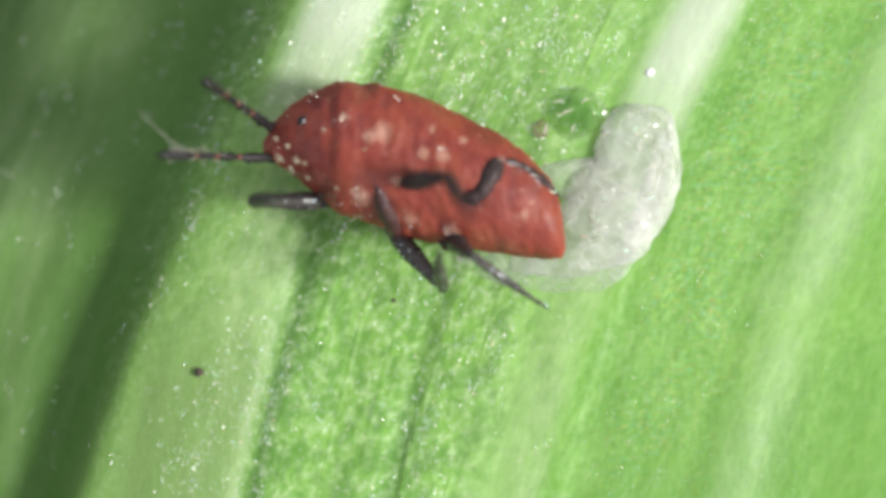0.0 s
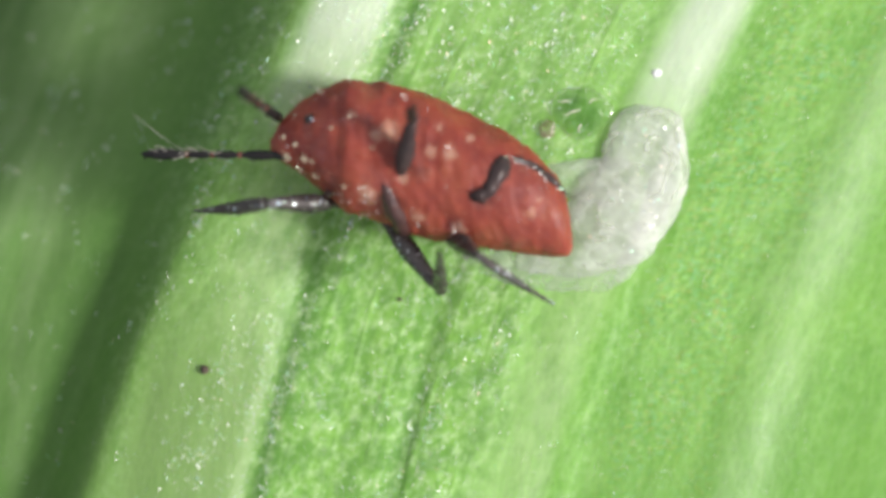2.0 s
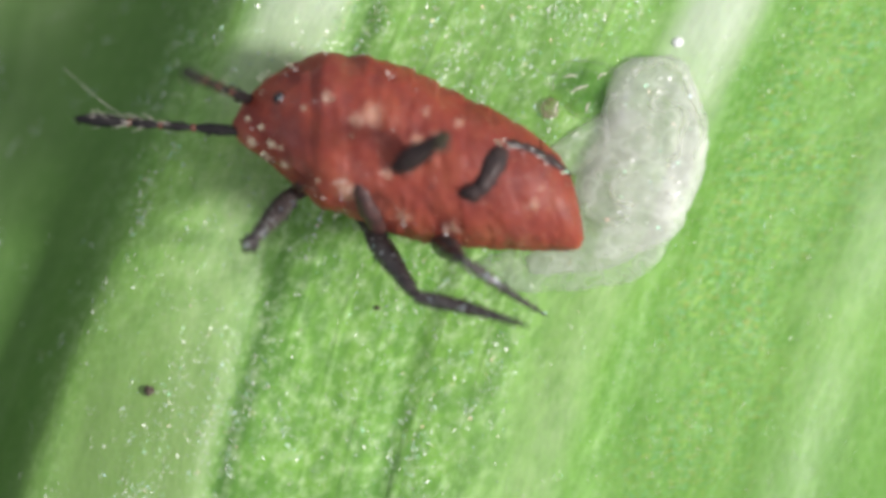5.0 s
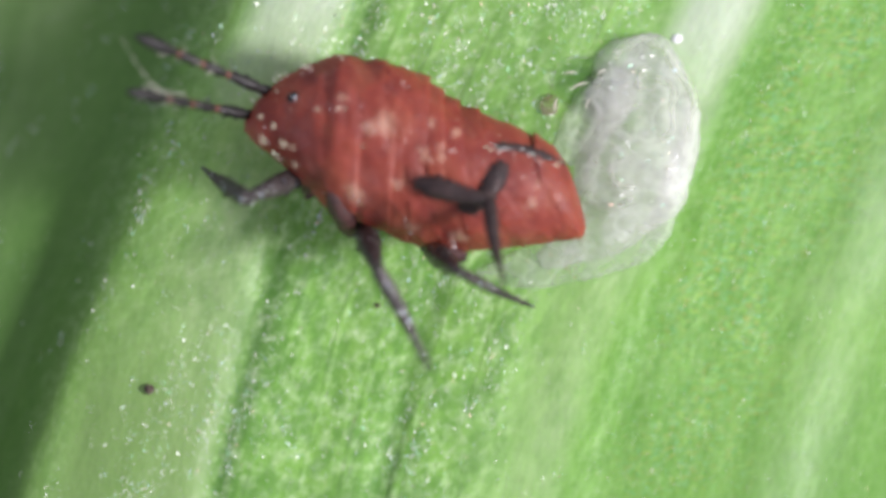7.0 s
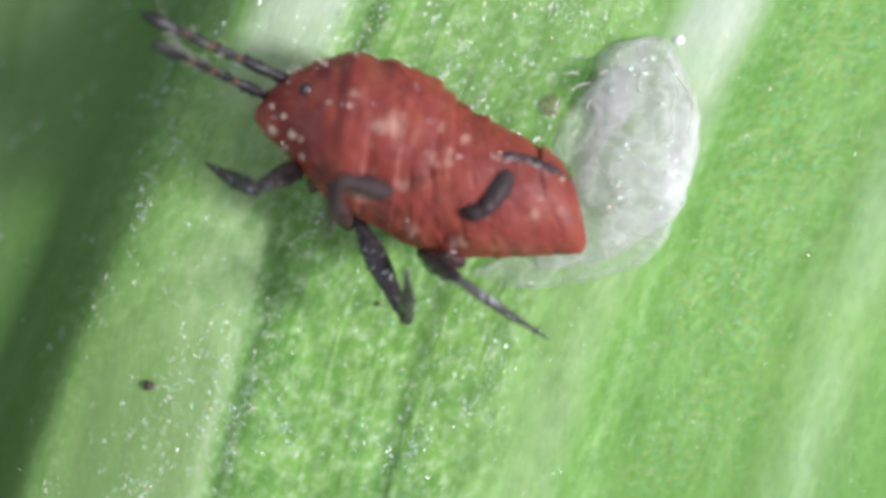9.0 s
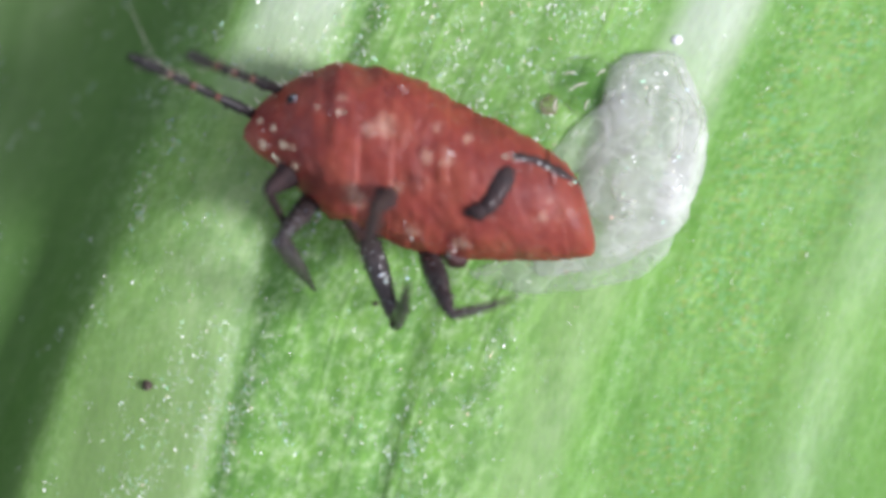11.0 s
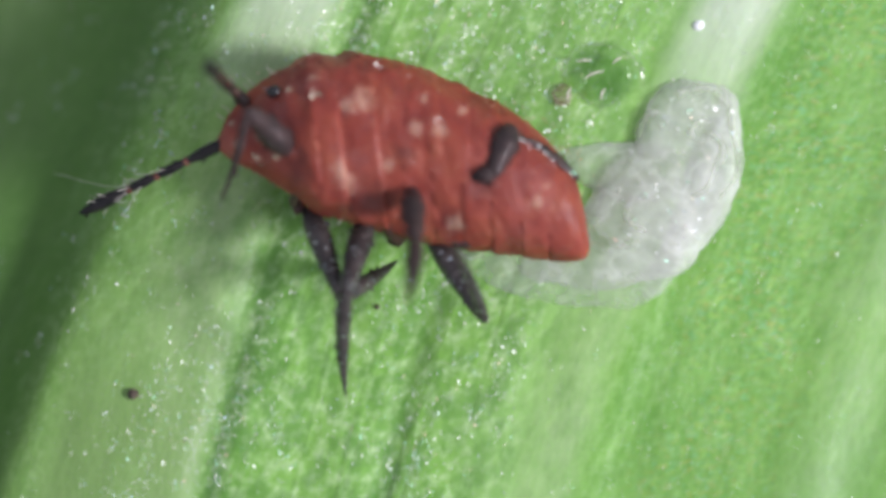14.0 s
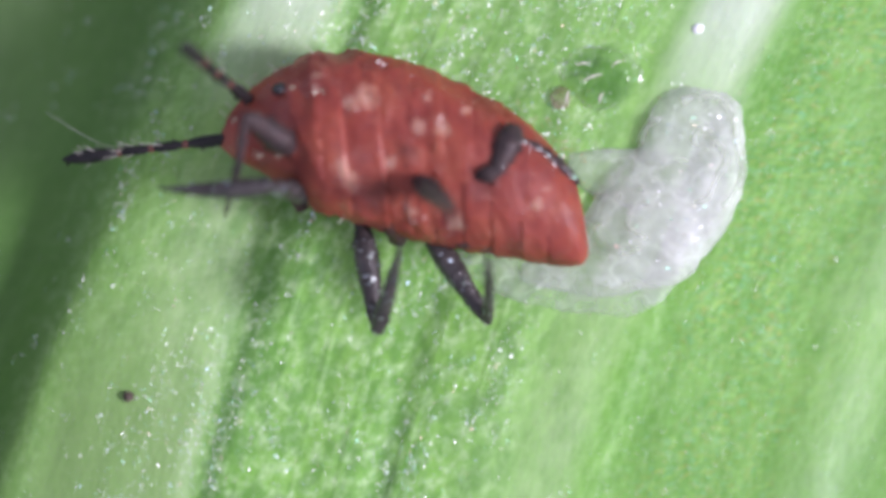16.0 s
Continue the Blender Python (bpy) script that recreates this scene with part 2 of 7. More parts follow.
def red_material():
    """Soft red cuticle, mottled orange and crimson, with cloudy pale and dusky blotches."""
    n = Nodes("red_cuticle")
    large = n.noise(5200, 3, 0.5)
    small = n.noise(26000, 5, 0.65)
    c = n.ramp(large, [(0.3, (0.165, 0.025, 0.020)), (0.5, (0.235, 0.042, 0.027)), (0.72, (0.28, 0.068, 0.036))])
    c = n.mix(n.math("MULTIPLY", n.ramp(small, [(0.5, (0, 0, 0)), (0.75, (1, 1, 1))]), 0.35), c, (0.34, 0.080, 0.038))
    fleck = n.cells(13000)
    c = n.mix(n.ramp(fleck, [(0.0, (0.4,) * 3), (0.2, (0, 0, 0))]), c, (0.36, 0.13, 0.07))
    smear = n.noise(3400, 4, 0.6, stretch=(1, 0.6, 1))
    c = n.mix(n.math("MULTIPLY", n.ramp(smear, [(0.56, (0, 0, 0)), (0.78, (1, 1, 1))]), 0.5), c, (0.36, 0.14, 0.10))
    c = n.mix(n.math("MULTIPLY", n.ramp(n.noise(4100, 3, 0.5), [(0.3, (1, 1, 1)), (0.46, (0, 0, 0))]), 0.4), c, (0.09, 0.010, 0.012))
    flat = n.tree.nodes.new("ShaderNodeVectorMath")
    flat.operation = "MULTIPLY"
    flat.inputs[1].default_value = (1000, 1000, 0)
    n.join(n.coord.outputs["Object"], flat.inputs[0])
    ragged = n.math("MULTIPLY", n.math("SUBTRACT", n.noise(24000, 3, 0.6), 0.5), 0.10)

    def clouds(spots):
        total = None
        for x, y, size in spots:
            far = n.tree.nodes.new("ShaderNodeVectorMath")
            far.operation = "DISTANCE"
            n.join(flat.outputs[0], far.inputs[0])
            far.inputs[1].default_value = (x, y, 0)
            near = n.math("SUBTRACT", 1.0, n.math("DIVIDE", n.math("ADD", far.outputs["Value"], ragged), size))
            near.node.use_clamp = True
            total = near if total is None else n.math("MAXIMUM", total, near)
        return total

    c = n.mix(n.math("MULTIPLY", n.ramp(clouds(DARK_BLOTCHES), [(0.0, (0, 0, 0)), (0.8, (1, 1, 1))]), 0.55), c, (0.055, 0.012, 0.012))
    c = n.mix(n.math("MULTIPLY", n.ramp(clouds(PALE_BLOTCHES), [(0.05, (0, 0, 0)), (0.8, (1, 1, 1))]), 0.60), c, (0.50, 0.30, 0.22))
    relief = n.bump(small, 5e-6, 0.6, n.bump(large, 1.8e-5, 0.6))
    n.wet(n.ramp(n.noise(7000, 4, 0.65), [(0.52, (0.0,) * 3), (0.68, (0.8,) * 3)]), 0.17, n.bump(n.noise(38000, 2, 0.5), 2.0e-5, 1.0))
    return n.finish(c, n.ramp(small, [(0.3, (0.48,) * 3), (0.7, (0.62,) * 3)]), relief, Specular_IOR_Level=0.35, Subsurface_Weight=0.3,
                    Subsurface_Radius=(8e-5, 2.0e-5, 8e-6), Subsurface_Scale=1.0)


def dark_material(name, a, b, rough=0.28, shine=0.95):
    """Black shell with a brown or grey cast and fine ridges."""
    n = Nodes(name)
    s = n.noise(21000, 4, 0.6)
    c = n.ramp(s, [(0.35, a), (0.7, b)])
    n.wet(n.ramp(n.noise(9000, 3, 0.6), [(0.42, (0.06,) * 3), (0.58, (shine,) * 3)]), 0.1, n.bump(n.noise(34000, 2, 0.5), 1.8e-5, 1.0))
    return n.finish(c, n.ramp(s, [(0.3, (rough,) * 3), (0.7, (rough + 0.18,) * 3)]), n.bump(s, 4e-6, 0.5), Specular_IOR_Level=0.3)


def jelly_material(name, thin, thick, low=(0.64, 0.66, 0.61), middle=(0.73, 0.74, 0.70), high=(0.80, 0.81, 0.77)):
    """Cloudy whitish jelly: partly clear, full of denser threads, wrinkled and wet."""
    n = Nodes(name)
    large = n.noise(5600, 3, 0.55)
    fine = n.noise(30000, 4, 0.6)
    veil = n.math("ABSOLUTE", n.math("SUBTRACT", n.noise(6500, 2, 0.5), 0.5))
    n.wet(n.ramp(n.noise(9000, 4, 0.65), [(0.50, (0.02,) * 3), (0.66, (0.9,) * 3)]), 0.13, n.bump(n.noise(36000, 2, 0.5), 2.4e-5, 1.0))
    c = n.ramp(large, [(0.3, low), (0.6, middle), (0.8, high)])
    wall = n.ramp(veil, [(0.0, (0.6,) * 3), (0.03, (0.2,) * 3), (0.07, (0.0,) * 3)])
    c = n.mix(wall, c, high)
    relief = n.bump(fine, 3e-6, 0.6, n.bump(large, 1.0e-5, 0.35))
    mat = n.finish(c, 0.42, relief, Subsurface_Weight=0.5, Subsurface_Radius=(9e-5, 9e-5, 8e-5), Subsurface_Scale=1.0)
    clear = n.tree.nodes.new("ShaderNodeBsdfTransparent")
    clear.inputs["Color"].default_value = (0.95, 0.97, 0.92, 1)
    mixer = n.tree.nodes.new("ShaderNodeMixShader")
    body = n.ramp(large, [(0.32, (thin,) * 3), (0.68, (thick,) * 3)])
    n.join(n.math("ADD", body, n.math("MULTIPLY", wall, 0.16)), mixer.inputs[0])
    n.join(clear.outputs[0], mixer.inputs[1])
    n.join(n.bsdf.outputs[0], mixer.inputs[2])
    n.join(mixer.outputs[0], n.out.inputs["Surface"])
    return mat


def patch_material(name, a, b, share=0.62):
    """A pale patch in the skin that fades out towards its rim."""
    n = Nodes(name)
    s = n.noise(34000, 3, 0.6)
    mat = n.finish(n.ramp(s, [(0.35, a), (0.7, b)]), 0.45, n.bump(s, 3e-6, 0.6))
    m = n.tree.nodes.new("ShaderNodeMapping")
    m.inputs["Location"].default_value, m.inputs["Scale"].default_value = (-1, -1, 0), (2, 2, 0)
    n.join(n.coord.outputs["Generated"], m.inputs["Vector"])
    ball = n.tree.nodes.new("ShaderNodeTexGradient")
    ball.gradient_type = "SPHERICAL"
    n.join(m.outputs["Vector"], ball.inputs["Vector"])
    clear = n.tree.nodes.new("ShaderNodeBsdfTransparent")
    mixer = n.tree.nodes.new("ShaderNodeMixShader")
    n.join(n.math("MULTIPLY", n.ramp(ball.outputs["Fac"], [(0.0, (0, 0, 0)), (0.6, (share,) * 3)]), n.ramp(s, [(0.3, (0.5,) * 3), (0.6, (1, 1, 1))])), mixer.inputs[0])
    n.join(clear.outputs[0], mixer.inputs[1])
    n.join(n.bsdf.outputs[0], mixer.inputs[2])
    n.join(mixer.outputs[0], n.out.inputs["Surface"])
    return mat


def pale_material(name, a, b, rough=0.4):
    n = Nodes(name)
    s = n.noise(30000, 3, 0.6)
    return n.finish(n.ramp(s, [(0.35, a), (0.7, b)]), rough, n.bump(s, 3e-6, 0.6) if rough > 0.2 else None)


def film_material(name, tint):
    """A clear wet film: darkens the leaf under its middle and thins out to its rim."""
    n = Nodes(name)
    m = n.tree.nodes.new("ShaderNodeMapping")
    m.inputs["Location"].default_value, m.inputs["Scale"].default_value = (-1, -1, 0), (2, 2, 0)
    n.join(n.coord.outputs["Generated"], m.inputs["Vector"])
    ball = n.tree.nodes.new("ShaderNodeTexGradient")
    ball.gradient_type = "SPHERICAL"
    n.join(m.outputs["Vector"], ball.inputs["Vector"])
    clear = n.tree.nodes.new("ShaderNodeBsdfTransparent")
    streak = n.math("MULTIPLY", ball.outputs["Fac"], n.ramp(n.noise(16000, 3, 0.6, stretch=(1, 0.3, 1)), [(0.3, (0.6,) * 3), (0.65, (1.3,) * 3)]))
    n.join(n.ramp(streak, [(0.0, (1, 1, 1)), (0.6, tint)]), clear.inputs["Color"])
    gloss = n.add("ShaderNodeBsdfGlossy", Roughness=0.12)
    mixer = n.tree.nodes.new("ShaderNodeMixShader")
    mixer.inputs[0].default_value = 0.05
    n.join(clear.outputs[0], mixer.inputs[1])
    n.join(gloss.outputs[0], mixer.inputs[2])
    n.join(mixer.outputs[0], n.out.inputs["Surface"])
    return n.mat


def glint_material(name, share, rough=0.5):
    """Wet skin over the cells: clear but for its gloss, tinted to give glints colour fringes."""
    n = Nodes(name)
    tint = n.tree.nodes.new("ShaderNodeNewGeometry").outputs["Random Per Island"]
    gloss = n.add("ShaderNodeBsdfGlossy", Roughness=rough)
    n.join(n.ramp(tint, [(0.0, (1, 1, 1)), (0.4, (1, 1, 1)), (0.55, (0.5, 1.0, 0.75)), (0.7, (1.0, 0.7, 0.6)), (0.82, (0.6, 0.8, 1.0)), (0.9, (1, 1, 1))]), gloss.inputs["Color"])
    clear = n.tree.nodes.new("ShaderNodeBsdfTransparent")
    mixer = n.tree.nodes.new("ShaderNodeMixShader")
    n.join(n.math("MULTIPLY", n.ramp(n.math("FRACT", n.math("MULTIPLY", tint, 37.0)), [(0.0, (0.16,) * 3), (0.5, (0.3,) * 3), (0.85, (0.5,) * 3), (1.0, (0.9,) * 3)]), 2.6 * share), mixer.inputs[0])
    n.join(clear.outputs[0], mixer.inputs[1])
    n.join(gloss.outputs[0], mixer.inputs[2])
    n.join(mixer.outputs[0], n.out.inputs["Surface"])
    return n.mat


def gleam_material():
    """Wet black shell: dark, under a strong gloss."""
    n = Nodes("wet_shell")
    s = n.noise(30000, 3, 0.6)
    n.finish(n.ramp(s, [(0.35, (0.012, 0.010, 0.011)), (0.7, (0.03, 0.025, 0.025))]), 0.4)
    gloss = n.add("ShaderNodeBsdfGlossy", Roughness=0.42)
    n.join(n.ramp(n.noise(42000, 1, 0.5), [(0.35, (0.6, 0.8, 1.0)), (0.5, (1, 1, 1)), (0.65, (0.75, 1.0, 0.85))]), gloss.inputs["Color"])
    mixer = n.tree.nodes.new("ShaderNodeMixShader")
    n.join(n.ramp(n.noise(16000, 2, 0.5), [(0.4, (0.05,) * 3), (0.62, (0.55,) * 3)]), mixer.inputs[0])
    n.join(n.bsdf.outputs[0], mixer.inputs[1])
    n.join(gloss.outputs[0], mixer.inputs[2])
    n.join(mixer.outputs[0], n.out.inputs["Surface"])
    return n.mat


LEAF = leaf_material()
RED = red_material()
SHELL = dark_material("black_shell", (0.022, 0.018, 0.019), (0.058, 0.046, 0.044), 0.42, 0.95)
BLACK = dark_material("black_antenna", (0.006, 0.006, 0.007), (0.018, 0.014, 0.015), 0.4, 0.2)
MATTE = dark_material("dull_shell", (0.020, 0.013, 0.014), (0.052, 0.030, 0.029), 0.6, 0.3)
HIP = dark_material("dusky_hip", (0.034, 0.014, 0.014), (0.075, 0.028, 0.025), 0.55, 0.5)
BROWN = dark_material("brown_ring", (0.09, 0.028, 0.02), (0.18, 0.07, 0.05), 0.4, 0.4)
EYE = pale_material("black_eye", (0.006, 0.006, 0.008), (0.012, 0.012, 0.014), 0.19)
EYE.node_tree.nodes["Principled BSDF"].inputs["Specular IOR Level"].default_value = 0.6
SPECK = dark_material("dark_speck", (0.05, 0.04, 0.03), (0.13, 0.10, 0.075), 0.85)
JELLY = jelly_material("cloudy_jelly", 0.28, 0.53)
SCRAP = jelly_material("brown_scrap", 0.22, 0.45, (0.20, 0.13, 0.09), (0.36, 0.27, 0.20), (0.55, 0.48, 0.40))
THIN = jelly_material("thin_jelly", 0.20, 0.40)
CLEAR = jelly_material("clear_jelly", 0.10, 0.24)
GRAIN = pale_material("pale_grain", (0.36, 0.15, 0.09), (0.52, 0.34, 0.24), 0.15)
WART = patch_material("pale_wart", (0.44, 0.33, 0.22), (0.60, 0.56, 0.42), 0.55)
GLINT_WHITE = pale_material("white_glint", (0.78, 0.80, 0.80), (0.88, 0.90, 0.90), 0.15)
HAIR = pale_material("pale_hair", (0.50, 0.47, 0.40), (0.70, 0.67, 0.60), 0.22)
WET = glint_material("wet_skin", 0.30)
GLOSS = glint_material("wet_jelly", 0.32)
SPARK = glint_material("wet_cuticle", 0.36)
GLEAM = gleam_material()
DEW = film_material("clear_dew", (0.60, 0.72, 0.52))


# ---- mesh helpers ----
def part(name, bm, material, parent=None, label=""):
    """Links a bmesh as one smooth mesh object, under a thing or a part."""
    mesh = bpy.data.meshes.new(name)
    bmesh.ops.recalc_face_normals(bm, faces=bm.faces)
    bm.to_mesh(mesh)
    bm.free()
    mesh.materials.append(material)
    mesh.shade_smooth()
    ob = new(name, mesh)
    if parent:
        ob.parent = parent
    if label:
        tagged(ob, label)
    return ob


def solid(name, verts, faces, material, parent=None, label=""):
    mesh = bpy.data.meshes.new(name)
    mesh.from_pydata(verts, [], faces)
    mesh.materials.append(material)
    mesh.shade_smooth()
    ob = new(name, mesh)
    if parent:
        ob.parent = parent
    if label:
        tagged(ob, label)
    return ob


def rings(bm, loops):
    """A closed tube through loops of points, all of one length, with both ends filled."""
    made = [[bm.verts.new(p) for p in loop] for loop in loops]
    count = len(made[0])
    for a, b in zip(made, made[1:]):
        for i in range(count):
            j = (i + 1) % count
            bm.faces.new((a[i], a[j], b[j], b[i]))
    for loop in (made[0], made[-1]):
        middle = bm.verts.new(sum((v.co for v in loop), Vector()) / count)
        for i in range(count):
            bm.faces.new((loop[i], loop[(i + 1) % count], middle))


def smooth_curve(xs, ys, x):
    """Catmull-Rom through a few values."""
    i = min(max(int(np.searchsorted(xs, x)) - 1, 0), len(xs) - 2)
    f = (x - xs[i]) / (xs[i + 1] - xs[i])
    p0, p1, p2, p3 = ys[max(i - 1, 0)], ys[i], ys[i + 1], ys[min(i + 2, len(ys) - 1)]
    return p1 + 0.5 * f * (p2 - p0 + f * (2 * p0 - 5 * p1 + 4 * p2 - p3 + f * (3 * (p1 - p2) + p3 - p0)))


def tube(bm, points, radii, sides=10, steps=6):
    """A round tube of changing thickness through points in millimetres."""
    s = list(range(len(points)))
    loops = []
    total = (len(points) - 1) * steps
    centre = [Vector([smooth_curve(s, [p[k] for p in points], i / steps) for k in range(3)]) * MM for i in range(total + 1)]
    side = None
    for i in range(total + 1):
        way = (centre[min(i + 1, total)] - centre[max(i - 1, 0)]).normalized()
        side = way.orthogonal().normalized() if side is None else (side - way * side.dot(way)).normalized()
        other = way.cross(side)
        r = max(smooth_curve(s, radii, i / steps), 0.0005) * MM
        loops.append([centre[i] + (side * math.cos(2 * math.pi * k / sides) + other * math.sin(2 * math.pi * k / sides)) * r
                      for k in range(sides)])
    rings(bm, loops)


def dome(bm, x, y, z, rx, ry, rz, turn=0.0, sides=10, levels=4, full=False):
    """An ellipsoid, or its upper half, in millimetres."""
    c, s = math.cos(turn), math.sin(turn)
    low = -0.5 * math.pi if full else 0.0
    loops = []
    for k in range(levels + 1):
        a = low + (0.49 * math.pi - low) * k / levels
        ring = []
        for i in range(sides):
            b = 2 * math.pi * i / sides
            px, py = rx * math.cos(a) * math.cos(b), ry * math.cos(a) * math.sin(b)
            ring.append(Vector((x + px * c - py * s, y + px * s + py * c, z + rz * math.sin(a))) * MM)
        loops.append(ring)
    rings(bm, loops)


# ---- the leaf ----
def leaf_height(u, y):
    """Height of the leaf in millimetres, across the veins (u) and along them (y)."""
    def step(a, b, v):
        f = min(max((v - a) / (b - a), 0), 1)
        return f * f * (3 - 2 * f)

    v = u - 0.05 - 0.16 * min(max(y, -1.5), 0.6)
    fall = 0.5 * (-1.47 - v + math.sqrt((1.47 + v) ** 2 + 0.014))
    z = -(0.10 + 0.42 * step(0.0, 0.8, y)) * fall - 0.25 * step(0.02, 0.29, fall) + 0.03 * math.sin(6.5 * fall) * step(0.4, 0.9, fall) - 0.15 * max(0.0, u - 0.95)
    z += 0.035 * math.exp(-((u + 1.1) / 0.26) ** 2)
    z -= 0.034 * math.exp(-((u + 0.745) / 0.07) ** 2)
    z -= 0.012 * math.exp(-((u - 0.02) / 0.06) ** 2)
    z += 0.022 * math.exp(-((u - 0.73) / 0.16) ** 2) + 0.022 * math.exp(-((u - 1.83) / 0.16) ** 2)
    z -= 0.012 * math.exp(-((u - 1.02) / 0.10) ** 2)
    if abs(u) > 3:
        z += 0.04 * math.sin(6 * u) * min(abs(u) - 3, 1)
    z += 0.0035 * math.sin(17 * u + 2.5 * math.sin(0.9 * y + u)) * (0.35 if u < -0.6 else 1 if u < 0.6 else 0.25)
    z += 0.030 * (noise.noise((u * 1.3, y * 0.6, 3.1))) + 0.005 * noise.noise((u * 9, y * 3.6, 7.7))
    return z


def leaf_bow(y):
    """How far the veins lie to the right at y: they bend."""
    return 0.34 * y + 0.05 * (y * y if abs(y) < 2 else 4 * abs(y) - 4)


def leaf_place(u, y):
    return u * (1 + 0.03 * y) + leaf_bow(y)


def leaf_across(x, y):
    return (x - leaf_bow(y)) / (1 + 0.03 * y)


def leaf():
    def spread(inner, outer, fine, coarse):
        a = [-outer + (outer - inner) * i / coarse for i in range(coarse)]
        b = [-inner + 2 * inner * i / fine for i in range(fine)]
        return a + b + [inner + (outer - inner) * i / coarse for i in range(coarse + 1)]

    us, ys = spread(3.0, 9.0, 300, 30), spread(1.7, 22.0, 110, 60)
    verts = [(leaf_place(u, y) * MM, y * MM, leaf_height(u, y) * MM) for y in ys for u in us]
    w = len(us)
    faces = [(j * w + i, j * w + i + 1, (j + 1) * w + i + 1, (j + 1) * w + i) for j in range(len(ys) - 1) for i in range(w - 1)]
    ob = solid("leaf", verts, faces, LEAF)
    layer = ob.data.uv_layers.new(name="across_along")
    flat = np.empty(len(ob.data.loops), dtype=np.int32)
    ob.data.loops.foreach_get("vertex_index", flat)
    uv = np.stack([np.array(us)[flat % w], np.array(ys)[flat // w]], 1)
    layer.data.foreach_set("uv", uv.astype(np.float32).ravel())
    thick = ob.modifiers.new("thickness", "SOLIDIFY")
    thick.thickness, thick.offset = 0.25 * MM, -1
    return tagged(ob, "light green leaf surface with pale parallel veins", "leaf", kind="structure")


def leaf_bumps(parent):
    """The shiny raised skin cells, far too many to count."""
    rnd = random.Random(4)
    verts, faces = [], []
    sides = 6
    placed, u0, y0, left = 0, 0.0, 0.0, 0
    while placed < 69000:
        if left == 0:
            u0, y0 = rnd.uniform(-2.6, 2.3), rnd.uniform(-1.5, 1.5)
            density = 0.12 if u0 < -1.5 else 0.2 if u0 < -1.22 else 1.2 if u0 < -0.78 else 0.22 if 0.5 < u0 < 0.95 else 0.7 if u0 > 1.65 else 3.0 if u0 > 0.95 else 1.15
            density *= 0.15 + 1.6 * max(0, noise.noise((u0 * 3, y0 * 2, 1.7)) + 0.3) * max(0, 0.4 + 2 * noise.noise((u0 * 9, y0 * 7, 5.2)))
            if -0.75 < u0 < 0.5 and y0 > 0.35:
                density *= 1.9
            if rnd.random() > density:
                continue
            left = rnd.choice((2, 3, 5, 8, 12, 18))
        left -= 1
        placed += 1
        u, y = u0 + rnd.gauss(0, 0.017), y0 + rnd.gauss(0, 0.022)
        r = 0.0018 + 0.0056 * rnd.random() ** 2 if u < 0.9 else 0.0016 + 0.0024 * rnd.random()
        long, high = r * rnd.uniform(1.1, 2.4), r * rnd.uniform(0.12, 0.3)
        turn = math.atan2(1, 0.37) + rnd.uniform(-1.2, 1.2)
        if u > 0.9:
            long, turn = r * rnd.uniform(1.5, 3.5), -0.35 + rnd.uniform(-0.35, 0.35)
        elif y > 0.3:
            r *= 1.25
        c, s = math.cos(turn), math.sin(turn)
        x0, z0 = leaf_place(u, y), leaf_height(u, y) - 0.002
        first = len(verts)
        tilt_x, tilt_y = rnd.gauss(-0.20, 0.25), rnd.gauss(0.0, 0.24)
        for a, h in ((1.0, -0.1), (0.7, 1.0)):
            for i in range(sides):
                b = 2 * math.pi * i / sides + rnd.uniform(-0.25, 0.25)
                px, py = long * a * math.cos(b), r * a * math.sin(b)
                dx, dy = px * c - py * s, px * s + py * c
                lift = high * h + (dx * tilt_x + dy * tilt_y if h > 0 else 0)
                verts.append(((x0 + dx) * MM, (y + dy) * MM, (z0 + lift) * MM))
        for i in range(sides):
            j = (i + 1) % sides
            faces.append((first + i, first + j, first + sides + j, first + sides + i))
        faces.append(tuple(first + sides + i for i in range(sides)))
    ob = solid("skin_cell", verts, faces, WET, parent)
    ob.data.shade_flat()
    tagged(ob, "glistening raised skin cells of the leaf", kind="stuff")


def leaf_vein(u, r, parent):
    """A thin side vein that stands a little out of the leaf."""
    bm = bmesh.new()
    count = 60
    line = [-2.4 + 4.8 * i / count for i in range(count + 1)]
    tube(bm, [(leaf_place(u + 0.012 * math.sin(2 * y + 9 * u), y), y, leaf_height(u + 0.012 * math.sin(2 * y + 9 * u), y) + 0.0016 - 2.2 * r) for y in line],
         [r * (2.2 + 0.03 * math.sin(5 * y + u * 7)) for y in line], 24, 1)
    ob = part("vein", bm, LEAF, parent, "thin green side vein")
    layer = ob.data.uv_layers.new(name="across_along")
    for loop in ob.data.loops:
        p = ob.data.vertices[loop.vertex_index].co / MM
        layer.data[loop.index].uv = (leaf_across(p.x, p.y), p.y)


leaf_sheet = leaf()
for across, thick in ((-0.57, 0.036), (-0.36, 0.030), (-0.15, 0.036), (0.12, 0.034), (0.33, 0.030)):
    leaf_vein(across, thick, leaf_sheet)
leaf_bumps(leaf_sheet)

